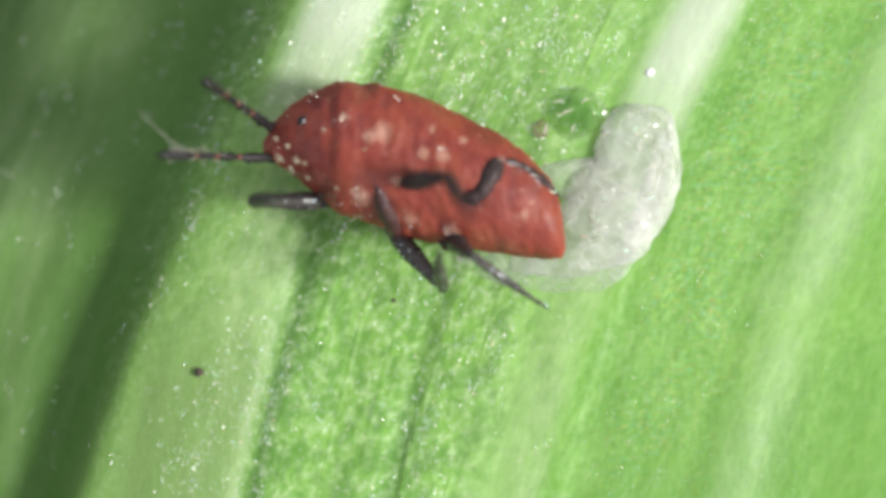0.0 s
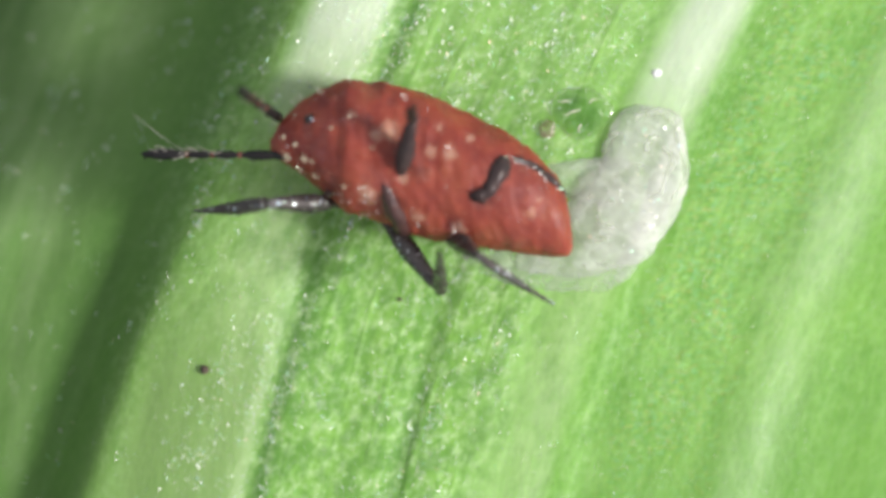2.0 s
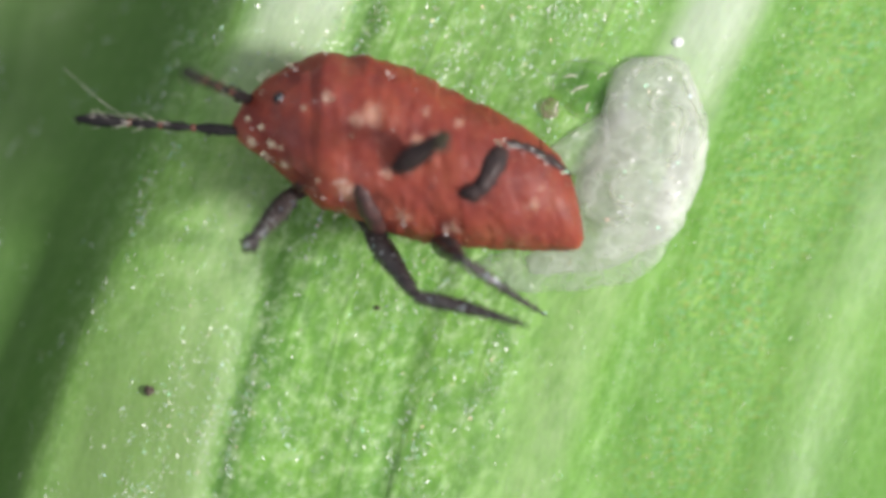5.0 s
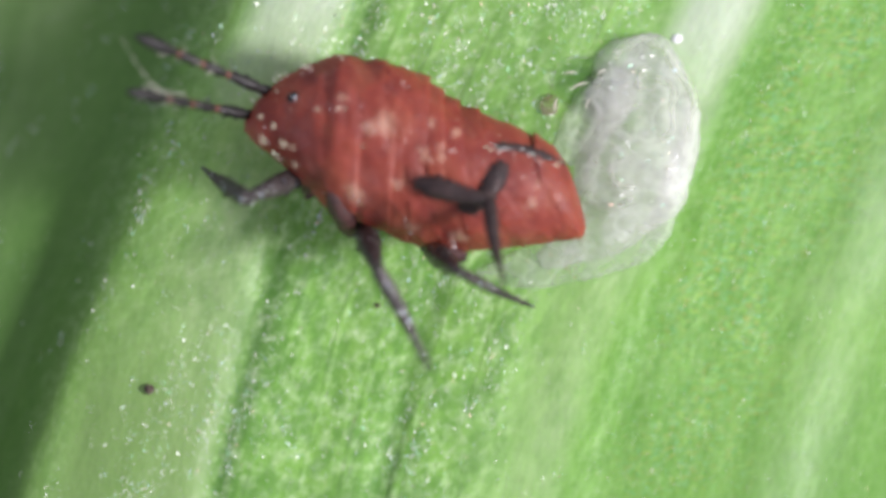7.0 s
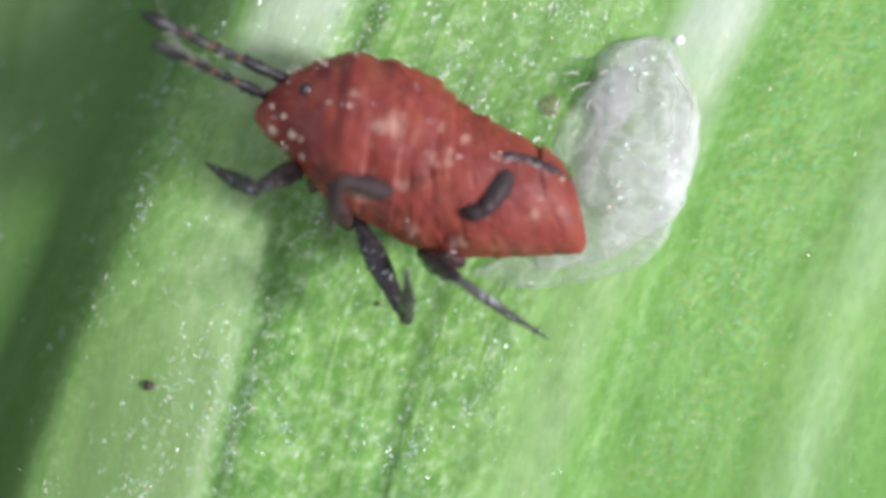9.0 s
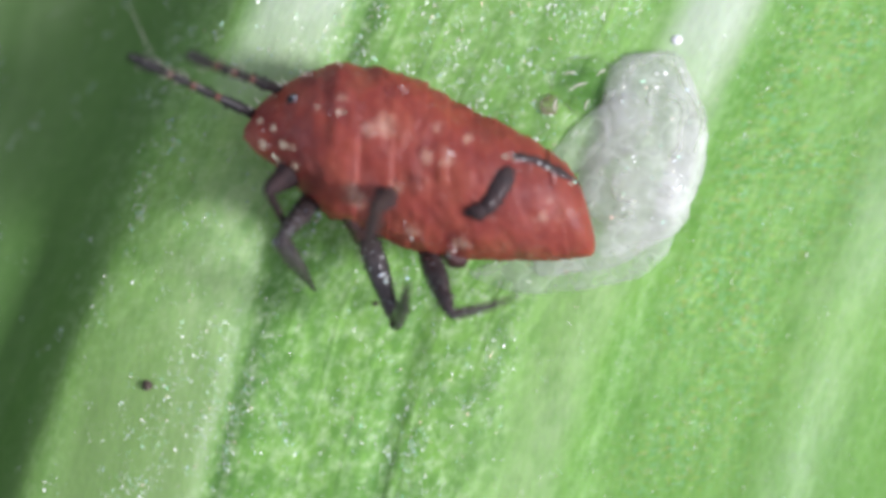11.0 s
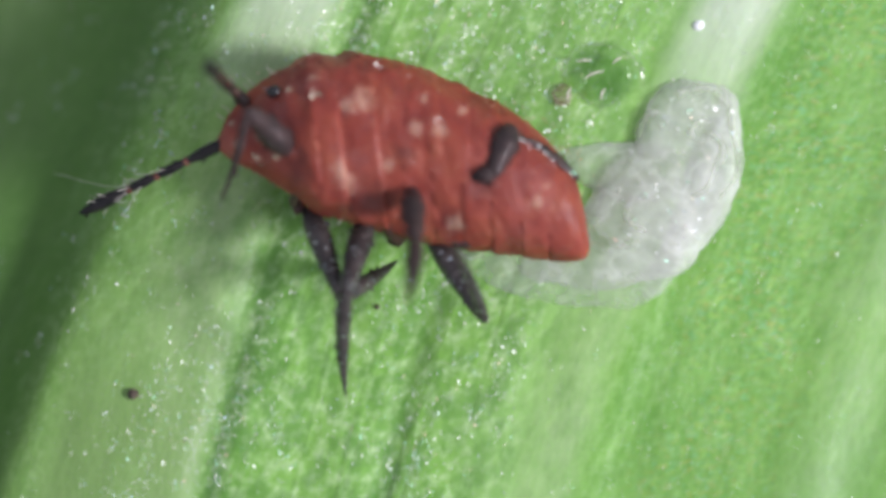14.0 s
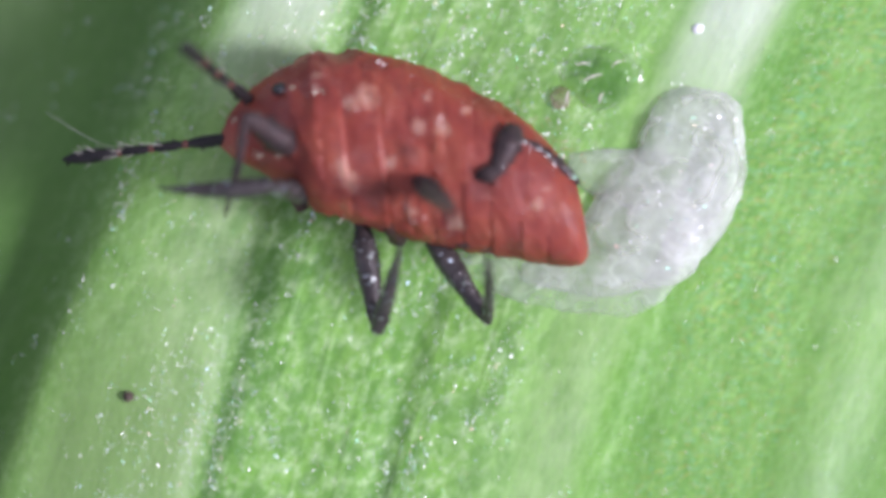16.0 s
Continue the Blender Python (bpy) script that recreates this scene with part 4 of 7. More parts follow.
for sx, sy, length, turn in ((0.60, 0.72, 0.09, 22), (0.56, 0.775, 0.06, 4), (0.64, 0.64, 0.05, 70), (0.50, 0.64, 0.06, 75), (0.70, 0.78, 0.05, 30)):
    shed_sliver(sx, sy, on_leaf(sx, sy) + 0.055, length, turn)


def motions():
    walk(insect, [
        at(0, -0.1783, 0.4248, 0.1500, 0.0, -0.0, -0.6),
        at(0.5, -0.1749, 0.4291, 0.1500, 0.0, -0.0, -0.8),
        at(1, -0.1726, 0.4249, 0.1500, 0.0, -0.0, -0.2),
        at(1.5, -0.1704, 0.4237, 0.1500, 0.0, -0.0, -0.2),
        at(2, -0.1751, 0.4296, 0.1500, 0.0, -0.0, -0.1),
        at(2.5, -0.1749, 0.4258, 0.1500, 0.0, -0.0, 0.2),
        at(3, -0.1607, 0.4210, 0.1500, 0.0, -0.0, 0.5),
        at(3.5, -0.1633, 0.4283, 0.1500, 0.0, -0.0, 0.4),
        at(4, -0.1693, 0.4362, 0.1500, 0.0, -0.0, 0.5),
        at(6.5, -0.0951, 0.4053, 0.1500, 9.0, -0.0, -4.1),
        at(7, -0.0930, 0.4034, 0.1500, 9.0, -0.0, -4.3),
        at(7.5, -0.0808, 0.3972, 0.1500, 9.0, -0.0, -5.3),
        at(8, -0.0736, 0.3977, 0.1500, 9.0, -0.0, -5.7),
        at(8.5, -0.0690, 0.3940, 0.1500, 9.0, -0.0, -6.8),
        at(9, -0.0688, 0.3854, 0.1500, 9.0, -0.0, -8.4),
        at(11.5, -0.1165, 0.3463, 0.1500, 3.0, -0.0, -1.4),
        at(12, -0.1402, 0.3330, 0.1500, 0.0, -0.0, 0.5),
        at(12.5, -0.1477, 0.3447, 0.1500, 0.0, -0.0, 3.0),
        at(13, -0.1629, 0.3544, 0.1500, 0.0, -0.0, 4.0),
        at(13.5, -0.1603, 0.3693, 0.1500, -3.0, -0.0, 4.7),
        at(14, -0.1542, 0.3672, 0.1500, -5.0, -0.0, 6.2),
        at(14.5, -0.1416, 0.3710, 0.1500, -6.0, -0.0, 5.9),
        at(15, -0.1437, 0.3761, 0.1500, -6.0, -0.0, 6.3),
        at(15.5, -0.1376, 0.3773, 0.1500, -6.0, -0.0, 6.1),
        at(16, -0.1329, 0.3785, 0.1500, -6.0, -0.0, 5.8),
    ])
    walk(head, [
        at(0, 0.0000, 0.0000, 0.0000, 0.0, -0.0, 0.0),
        at(0.5, 0.0000, 0.0000, 0.0000, 0.0, -0.0, 0.0),
        at(1, 0.0000, 0.0000, 0.0000, 0.0, -0.0, 0.0),
        at(1.5, 0.0000, 0.0000, 0.0000, 0.0, -0.0, 0.0),
        at(2, 0.0000, 0.0000, 0.0000, 0.0, -0.0, 0.0),
        at(2.5, 0.0000, 0.0000, 0.0000, 0.0, -0.0, 0.0),
        at(3, 0.0000, 0.0000, 0.0000, 0.0, -0.0, 0.0),
        at(3.5, 0.0000, 0.0000, 0.0000, 0.0, -0.0, 0.0),
        at(4, 0.0000, 0.0000, 0.0000, 0.0, -0.0, 0.0),
        at(6.5, 0.0000, -0.0287, 0.0323, -10.0, -0.0, 0.0),
        at(7, 0.0000, -0.0287, 0.0323, -10.0, -0.0, 0.0),
        at(7.5, 0.0000, -0.0312, 0.0357, -11.0, -0.0, 0.0),
        at(8, 0.0000, -0.0312, 0.0357, -11.0, -0.0, 0.0),
        at(8.5, 0.0000, -0.0312, 0.0357, -11.0, -0.0, 0.0),
        at(9, 0.0000, -0.0337, 0.0393, -12.0, -0.0, 0.0),
        at(11.5, 0.0000, -0.0513, 0.0690, -20.0, -0.0, 0.0),
        at(12, 0.0000, -0.0568, 0.0807, -23.0, -0.0, 0.0),
        at(12.5, 0.0000, -0.0601, 0.0887, -25.0, -0.0, 0.0),
        at(13, 0.0000, -0.0601, 0.0887, -25.0, -0.0, 0.0),
        at(13.5, 0.0000, -0.0601, 0.0887, -25.0, -0.0, 0.0),
        at(14, 0.0000, -0.0601, 0.0887, -25.0, -0.0, 0.0),
        at(14.5, 0.0000, -0.0601, 0.0887, -25.0, -0.0, 0.0),
        at(15, 0.0000, -0.0601, 0.0887, -25.0, -0.0, 0.0),
        at(15.5, 0.0000, -0.0601, 0.0887, -25.0, -0.0, 0.0),
        at(16, 0.0000, -0.0585, 0.0847, -24.0, -0.0, 0.0),
    ])
    # the thorax takes part in the head's roll
    for ring, share in zip(thorax, (0.64, 0.3)):
        rows = []
        for t, roll in ((0, 0), (4, 0), (6.5, -10), (9, -12), (11.5, -20), (12.5, -25), (15.5, -25), (16, -24)):
            a = radians(roll * share)
            rows.append(at(t, 0, 0.17 * (1 - math.cos(a)) + 0.18 * math.sin(a), 0.18 * (1 - math.cos(a)) - 0.17 * math.sin(a), roll * share))
        walk(ring, rows)
    walk(belly[1], [
        at(0, 0.0000, 0.0000, 0.0000, 0.0, -0.0, 0.0),
        at(0.5, 0.0000, 0.0000, 0.0000, 0.0, -0.0, 0.0),
        at(1, 0.0000, 0.0000, 0.0000, 0.0, -0.0, 0.0),
        at(1.5, 0.0000, 0.0000, 0.0000, 0.0, -0.0, 0.0),
        at(2, 0.0000, 0.0000, 0.0000, 0.0, -0.0, 0.0),
        at(2.5, 0.0000, 0.0000, 0.0000, 0.0, -0.0, 0.0),
        at(3, 0.0000, 0.0000, 0.0000, 0.0, -0.0, 0.0),
        at(3.5, 0.0000, 0.0000, 0.0000, 0.0, -0.0, 0.0),
        at(4, 0.0000, 0.0000, 0.0000, 0.0, -0.0, 0.0),
        at(6.5, -0.0319, -0.0023, 0.0000, 0.0, -0.0, 6.0),
        at(7, -0.0319, -0.0023, 0.0000, 0.0, -0.0, 6.0),
        at(7.5, -0.0319, -0.0023, 0.0000, 0.0, -0.0, 6.0),
        at(8, -0.0319, -0.0023, 0.0000, 0.0, -0.0, 6.0),
        at(8.5, -0.0319, -0.0023, 0.0000, 0.0, -0.0, 6.0),
        at(9, -0.0319, -0.0023, 0.0000, 0.0, -0.0, 6.0),
        at(11.5, -0.0078, -0.0002, 0.0000, 0.0, -0.0, 2.3),
        at(12, -0.0035, -0.0000, 0.0000, 0.0, -0.0, 1.0),
        at(12.5, 0.0000, 0.0000, 0.0000, 0.0, -0.0, 0.0),
        at(13, 0.0000, 0.0000, 0.0000, 0.0, -0.0, 0.0),
        at(13.5, -0.0057, -0.0014, 0.0000, 0.0, -0.0, -0.5),
        at(14, -0.0096, -0.0037, 0.0000, 0.0, -0.0, -1.0),
        at(14.5, -0.0109, -0.0047, 0.0000, 0.0, -0.0, -1.3),
        at(15, -0.0109, -0.0047, 0.0000, 0.0, -0.0, -1.3),
        at(15.5, -0.0109, -0.0047, 0.0000, 0.0, -0.0, -1.3),
        at(16, -0.0109, -0.0047, 0.0000, 0.0, -0.0, -1.3),
    ])
    walk(belly[2], [
        at(0, 0.0000, 0.0000, 0.0000, 0.0, -0.0, 0.0),
        at(0.5, 0.0000, 0.0000, 0.0000, 0.0, -0.0, 0.0),
        at(1, 0.0000, 0.0000, 0.0000, 0.0, -0.0, 0.0),
        at(1.5, 0.0000, 0.0000, 0.0000, 0.0, -0.0, 0.0),
        at(2, 0.0000, 0.0000, 0.0000, 0.0, -0.0, 0.0),
        at(2.5, 0.0000, 0.0000, 0.0000, 0.0, -0.0, 0.0),
        at(3, 0.0000, 0.0000, 0.0000, 0.0, -0.0, 0.0),
        at(3.5, 0.0000, 0.0000, 0.0000, 0.0, -0.0, 0.0),
        at(4, 0.0000, 0.0000, 0.0000, 0.0, -0.0, 0.0),
        at(6.5, -0.0646, -0.0218, 0.0000, 0.0, -0.0, 12.0),
        at(7, -0.0646, -0.0218, 0.0000, 0.0, -0.0, 12.0),
        at(7.5, -0.0646, -0.0218, 0.0000, 0.0, -0.0, 12.0),
        at(8, -0.0646, -0.0218, 0.0000, 0.0, -0.0, 12.0),
        at(8.5, -0.0646, -0.0218, 0.0000, 0.0, -0.0, 12.0),
        at(9, -0.0646, -0.0218, 0.0000, 0.0, -0.0, 12.0),
        at(11.5, -0.0166, -0.0060, 0.0000, 0.0, -0.0, 4.7),
        at(12, -0.0075, -0.0025, 0.0000, 0.0, -0.0, 2.1),
        at(12.5, 0.0000, 0.0000, 0.0000, 0.0, -0.0, 0.0),
        at(13, 0.0000, 0.0000, 0.0000, 0.0, -0.0, 0.0),
        at(13.5, -0.0110, -0.0015, 0.0000, 0.0, -0.0, -1.0),
        at(14, -0.0185, -0.0051, 0.0000, 0.0, -0.0, -2.1),
        at(14.5, -0.0212, -0.0063, 0.0000, 0.0, -0.0, -2.6),
        at(15, -0.0212, -0.0063, 0.0000, 0.0, -0.0, -2.6),
        at(15.5, -0.0212, -0.0063, 0.0000, 0.0, -0.0, -2.6),
        at(16, -0.0212, -0.0063, 0.0000, 0.0, -0.0, -2.6),
    ])
    walk(belly[3], [
        at(0, 0.0000, 0.0000, 0.0000, 0.0, -0.0, 0.0),
        at(0.5, 0.0000, 0.0000, 0.0000, 0.0, -0.0, 0.0),
        at(1, 0.0000, 0.0000, 0.0000, 0.0, -0.0, 0.0),
        at(1.5, 0.0000, 0.0000, 0.0000, 0.0, -0.0, 0.0),
        at(2, 0.0000, 0.0000, 0.0000, 0.0, -0.0, 0.0),
        at(2.5, 0.0000, 0.0000, 0.0000, 0.0, -0.0, 0.0),
        at(3, 0.0000, 0.0000, 0.0000, 0.0, -0.0, 0.0),
        at(3.5, 0.0000, 0.0000, 0.0000, 0.0, -0.0, 0.0),
        at(4, 0.0000, 0.0000, 0.0000, 0.0, -0.0, 0.0),
        at(6.5, -0.0906, -0.0505, 0.0000, 0.0, -0.0, 16.6),
        at(7, -0.0906, -0.0505, 0.0000, 0.0, -0.0, 16.6),
        at(7.5, -0.0906, -0.0505, 0.0000, 0.0, -0.0, 16.6),
        at(8, -0.0906, -0.0505, 0.0000, 0.0, -0.0, 16.6),
        at(8.5, -0.0906, -0.0505, 0.0000, 0.0, -0.0, 16.6),
        at(9, -0.0906, -0.0505, 0.0000, 0.0, -0.0, 16.6),
        at(11.5, -0.0237, -0.0149, 0.0000, 0.0, -0.0, 6.5),
        at(12, -0.0108, -0.0063, 0.0000, 0.0, -0.0, 2.9),
        at(12.5, 0.0000, 0.0000, 0.0000, 0.0, -0.0, 0.0),
        at(13, 0.0000, 0.0000, 0.0000, 0.0, -0.0, 0.0),
        at(13.5, -0.0166, -0.0011, 0.0000, 0.0, -0.0, -1.4),
        at(14, -0.0279, -0.0051, 0.0000, 0.0, -0.0, -2.9),
        at(14.5, -0.0318, -0.0065, 0.0000, 0.0, -0.0, -3.6),
        at(15, -0.0318, -0.0065, 0.0000, 0.0, -0.0, -3.6),
        at(15.5, -0.0318, -0.0065, 0.0000, 0.0, -0.0, -3.6),
        at(16, -0.0318, -0.0065, 0.0000, 0.0, -0.0, -3.6),
    ])
    walk(belly[4], [
        at(0, 0.0000, 0.0000, 0.0000, 0.0, -0.0, 0.0),
        at(0.5, 0.0000, 0.0000, 0.0000, 0.0, -0.0, 0.0),
        at(1, 0.0000, 0.0000, 0.0000, 0.0, -0.0, 0.0),
        at(1.5, 0.0000, 0.0000, 0.0000, 0.0, -0.0, 0.0),
        at(2, 0.0000, 0.0000, 0.0000, 0.0, -0.0, 0.0),
        at(2.5, 0.0000, 0.0000, 0.0000, 0.0, -0.0, 0.0),
        at(3, 0.0000, 0.0000, 0.0000, 0.0, -0.0, 0.0),
        at(3.5, 0.0000, 0.0000, 0.0000, 0.0, -0.0, 0.0),
        at(4, 0.0000, 0.0000, 0.0000, 0.0, -0.0, 0.0),
        at(6.5, -0.1080, -0.0727, 0.0000, 0.0, -0.0, 18.9),
        at(7, -0.1080, -0.0727, 0.0000, 0.0, -0.0, 18.9),
        at(7.5, -0.1080, -0.0727, 0.0000, 0.0, -0.0, 18.9),
        at(8, -0.1080, -0.0727, 0.0000, 0.0, -0.0, 18.9),
        at(8.5, -0.1080, -0.0727, 0.0000, 0.0, -0.0, 18.9),
        at(9, -0.1080, -0.0727, 0.0000, 0.0, -0.0, 18.9),
        at(11.5, -0.0274, -0.0215, 0.0000, 0.0, -0.0, 7.4),
        at(12, -0.0127, -0.0091, 0.0000, 0.0, -0.0, 3.3),
        at(12.5, 0.0000, 0.0000, 0.0000, 0.0, -0.0, 0.0),
        at(13, 0.0000, 0.0000, 0.0000, 0.0, -0.0, 0.0),
        at(13.5, -0.0230, -0.0010, 0.0000, 0.0, -0.0, -1.6),
        at(14, -0.0389, -0.0059, 0.0000, 0.0, -0.0, -3.3),
        at(14.5, -0.0444, -0.0076, 0.0000, 0.0, -0.0, -4.1),
        at(15, -0.0444, -0.0076, 0.0000, 0.0, -0.0, -4.1),
        at(15.5, -0.0444, -0.0076, 0.0000, 0.0, -0.0, -4.1),
        at(16, -0.0444, -0.0076, 0.0000, 0.0, -0.0, -4.1),
    ])
    walk(belly[5], [
        at(0, 0.0000, 0.0000, 0.0000, 0.0, -0.0, 0.0),
        at(0.5, 0.0000, 0.0000, 0.0000, 0.0, -0.0, 0.0),
        at(1, 0.0000, 0.0000, 0.0000, 0.0, -0.0, 0.0),
        at(1.5, 0.0000, 0.0000, 0.0000, 0.0, -0.0, 0.0),
        at(2, 0.0000, 0.0000, 0.0000, 0.0, -0.0, 0.0),
        at(2.5, 0.0000, 0.0000, 0.0000, 0.0, -0.0, 0.0),
        at(3, 0.0000, 0.0000, 0.0000, 0.0, -0.0, 0.0),
        at(3.5, 0.0000, 0.0000, 0.0000, 0.0, -0.0, 0.0),
        at(4, 0.0000, 0.0000, 0.0000, 0.0, -0.0, 0.0),
        at(6.5, -0.1080, -0.0727, 0.0000, 0.0, -0.0, 18.9),
        at(7, -0.1080, -0.0727, 0.0000, 0.0, -0.0, 18.9),
        at(7.5, -0.1080, -0.0727, 0.0000, 0.0, -0.0, 18.9),
        at(8, -0.1080, -0.0727, 0.0000, 0.0, -0.0, 18.9),
        at(8.5, -0.1080, -0.0727, 0.0000, 0.0, -0.0, 18.9),
        at(9, -0.1080, -0.0727, 0.0000, 0.0, -0.0, 18.9),
        at(11.5, -0.0274, -0.0215, 0.0000, 0.0, -0.0, 7.4),
        at(12, -0.0127, -0.0091, 0.0000, 0.0, -0.0, 3.3),
        at(12.5, 0.0000, 0.0000, 0.0000, 0.0, -0.0, 0.0),
        at(13, 0.0000, 0.0000, 0.0000, 0.0, -0.0, 0.0),
        at(13.5, -0.0264, -0.0024, 0.0000, 0.0, -0.0, -1.6),
        at(14, -0.0479, -0.0097, 0.0000, 0.0, -0.0, -3.3),
        at(14.5, -0.0558, -0.0122, 0.0000, 0.0, -0.0, -4.1),
        at(15, -0.0558, -0.0122, 0.0000, 0.0, -0.0, -4.1),
        at(15.5, -0.0558, -0.0122, 0.0000, 0.0, -0.0, -4.1),
        at(16, -0.0558, -0.0122, 0.0000, 0.0, -0.0, -4.1),
    ])
    walk(belly[6], [
        at(0, 0.0000, 0.0000, 0.0000, 0.0, -0.0, 0.0),
        at(0.5, 0.0000, 0.0000, 0.0000, 0.0, -0.0, 0.0),
        at(1, 0.0000, 0.0000, 0.0000, 0.0, -0.0, 0.0),
        at(1.5, 0.0000, 0.0000, 0.0000, 0.0, -0.0, 0.0),
        at(2, 0.0000, 0.0000, 0.0000, 0.0, -0.0, 0.0),
        at(2.5, 0.0000, 0.0000, 0.0000, 0.0, -0.0, 0.0),
        at(3, 0.0000, 0.0000, 0.0000, 0.0, -0.0, 0.0),
        at(3.5, 0.0000, 0.0000, 0.0000, 0.0, -0.0, 0.0),
        at(4, 0.0000, 0.0000, 0.0000, 0.0, -0.0, 0.0),
        at(6.5, -0.1061, -0.0037, 0.0000, 0.0, 0.0, 13.0),
        at(7, -0.1061, -0.0037, 0.0000, 0.0, 0.0, 13.0),
        at(7.5, -0.1061, -0.0037, 0.0000, 0.0, 0.0, 13.0),
        at(8, -0.1061, -0.0037, 0.0000, 0.0, 0.0, 13.0),
        at(8.5, -0.1061, -0.0037, 0.0000, 0.0, 0.0, 13.0),
        at(9, -0.1061, -0.0037, 0.0000, 0.0, 0.0, 13.0),
        at(11.5, -0.0274, -0.0215, 0.0000, 0.0, -0.0, 7.4),
        at(12, -0.0127, -0.0091, 0.0000, 0.0, -0.0, 3.3),
        at(12.5, 0.0000, 0.0000, 0.0000, 0.0, -0.0, 0.0),
        at(13, 0.0000, 0.0000, 0.0000, 0.0, -0.0, 0.0),
        at(13.5, -0.0298, -0.0038, 0.0000, 0.0, -0.0, -1.6),
        at(14, -0.0570, -0.0134, 0.0000, 0.0, -0.0, -3.3),
        at(14.5, -0.0671, -0.0169, 0.0000, 0.0, -0.0, -4.1),
        at(15, -0.0671, -0.0169, 0.0000, 0.0, -0.0, -4.1),
        at(15.5, -0.0671, -0.0169, 0.0000, 0.0, -0.0, -4.1),
        at(16, -0.0671, -0.0169, 0.0000, 0.0, -0.0, -4.1),
    ])
    walk(front_leg, [
        at(0, -0.4203, -0.1680, 0.1500, 177.3, -22.2, -179.5),
        at(0.2, -0.4230, -0.1710, 0.1500, 178.4, -37.4, 178.3),
        at(0.5, -0.4267, -0.1844, 0.1500, 166.7, -52.2, -165.4),
        at(0.7, -0.4653, -0.1807, 0.1500, 140.4, -46.8, -131.2),
        at(1, -0.4427, -0.2264, 0.1500, 144.9, -28.8, -138.5),
        at(1.2, -0.4805, -0.2143, 0.1500, 155.9, -41.4, -157.4),
        at(1.5, -0.4645, -0.1868, 0.1500, 169.2, -34.2, -178.8),
        at(1.7, -0.4533, -0.1719, 0.1500, 166.1, -30.0, -173.1),
        at(2, -0.4583, -0.1861, 0.1500, 169.7, -37.4, -179.6),
        at(2.2, -0.4829, -0.1995, 0.1500, 163.0, -48.3, -169.7),
        at(2.5, -0.4497, -0.1973, 0.1500, 132.7, -41.0, -127.7),
        at(2.7, -0.4722, -0.2261, 0.1500, 124.9, -36.6, -115.2),
        at(3, -0.4422, -0.1793, 0.1500, 145.1, -15.1, -159.0),
        at(3.2, -0.4445, -0.1718, 0.1500, 148.0, -11.3, -171.5),
        at(3.5, -0.4354, -0.1644, 0.1500, 147.9, -9.9, -170.9),
        at(3.7, -0.4561, -0.1825, 0.1500, 145.2, -22.8, -161.6),
        at(4, -0.4749, -0.2122, 0.1500, 124.9, -42.5, -125.3),
        at(6.5, -0.5283, -0.0769, 0.1641, 153.0, -59.6, -160.6),
        at(6.7, -0.5289, -0.0861, 0.1655, 157.3, -55.7, -165.7),
        at(7, -0.5179, -0.0928, 0.1666, 156.0, -57.5, -164.1),
        at(7.5, -0.5324, -0.0750, 0.1637, 154.5, -61.4, -162.3),
        at(7.7, -0.5330, -0.0901, 0.1661, 158.6, -59.3, -167.2),
        at(8, -0.5369, -0.0822, 0.1649, 156.1, -63.7, -164.3),
        at(8.2, -0.5393, -0.0885, 0.1659, 158.5, -58.3, -167.0),
        at(8.5, -0.5444, -0.0859, 0.1655, 154.2, -63.8, -162.1),
        at(8.7, -0.5449, -0.0867, 0.1656, 153.9, -61.7, -161.8),
        at(9, -0.5457, -0.0880, 0.1658, 151.2, -63.8, -158.7),
        at(11.5, -0.4446, -0.1826, 0.1598, 118.7, -60.5, -122.2),
        at(11.7, -0.4643, -0.1959, 0.1563, 113.9, -66.6, -116.9),
        at(12, -0.4447, -0.1900, 0.1500, 117.0, -63.9, -120.3),
        at(12.2, -0.4501, -0.1740, 0.1500, 110.4, -64.7, -112.9),
        at(12.5, -0.4572, -0.1435, 0.1500, 84.8, -32.9, -80.6),
        at(12.7, -0.4537, -0.1363, 0.1500, 84.5, -35.6, -80.1),
        at(13, -0.4502, -0.1567, 0.1500, 82.2, -32.4, -76.0),
        at(13.2, -0.4548, -0.1513, 0.1469, 82.2, -29.7, -76.0),
        at(13.5, -0.4625, -0.1554, 0.1421, 80.8, -27.1, -73.0),
        at(13.7, -0.4655, -0.1416, 0.1410, 79.0, -24.7, -68.9),
        at(14, -0.4420, -0.1676, 0.1359, 81.7, -21.3, -76.0),
        at(14.2, -0.4334, -0.1602, 0.1355, 85.7, -25.5, -85.9),
        at(14.35, -0.4120, -0.1799, 0.1327, 100.2, -51.2, -108.5),
        at(14.5, -0.3906, -0.1995, 0.1299, 148.2, -65.1, -163.5),
        at(14.7, -0.3961, -0.1709, 0.1329, 162.6, -67.2, -179.3),
        at(15, -0.3803, -0.1350, 0.1366, 138.6, -54.6, -152.0),
        at(15.2, -0.3926, -0.1318, 0.1370, 153.3, -61.7, -169.3),
        at(15.5, -0.3934, -0.1588, 0.1341, 172.1, -58.6, 169.1),
        at(15.7, -0.4066, -0.1360, 0.1365, 165.3, -59.4, 177.0),
        at(16, -0.4108, -0.1310, 0.1371, 165.1, -66.2, 177.3),
    ])
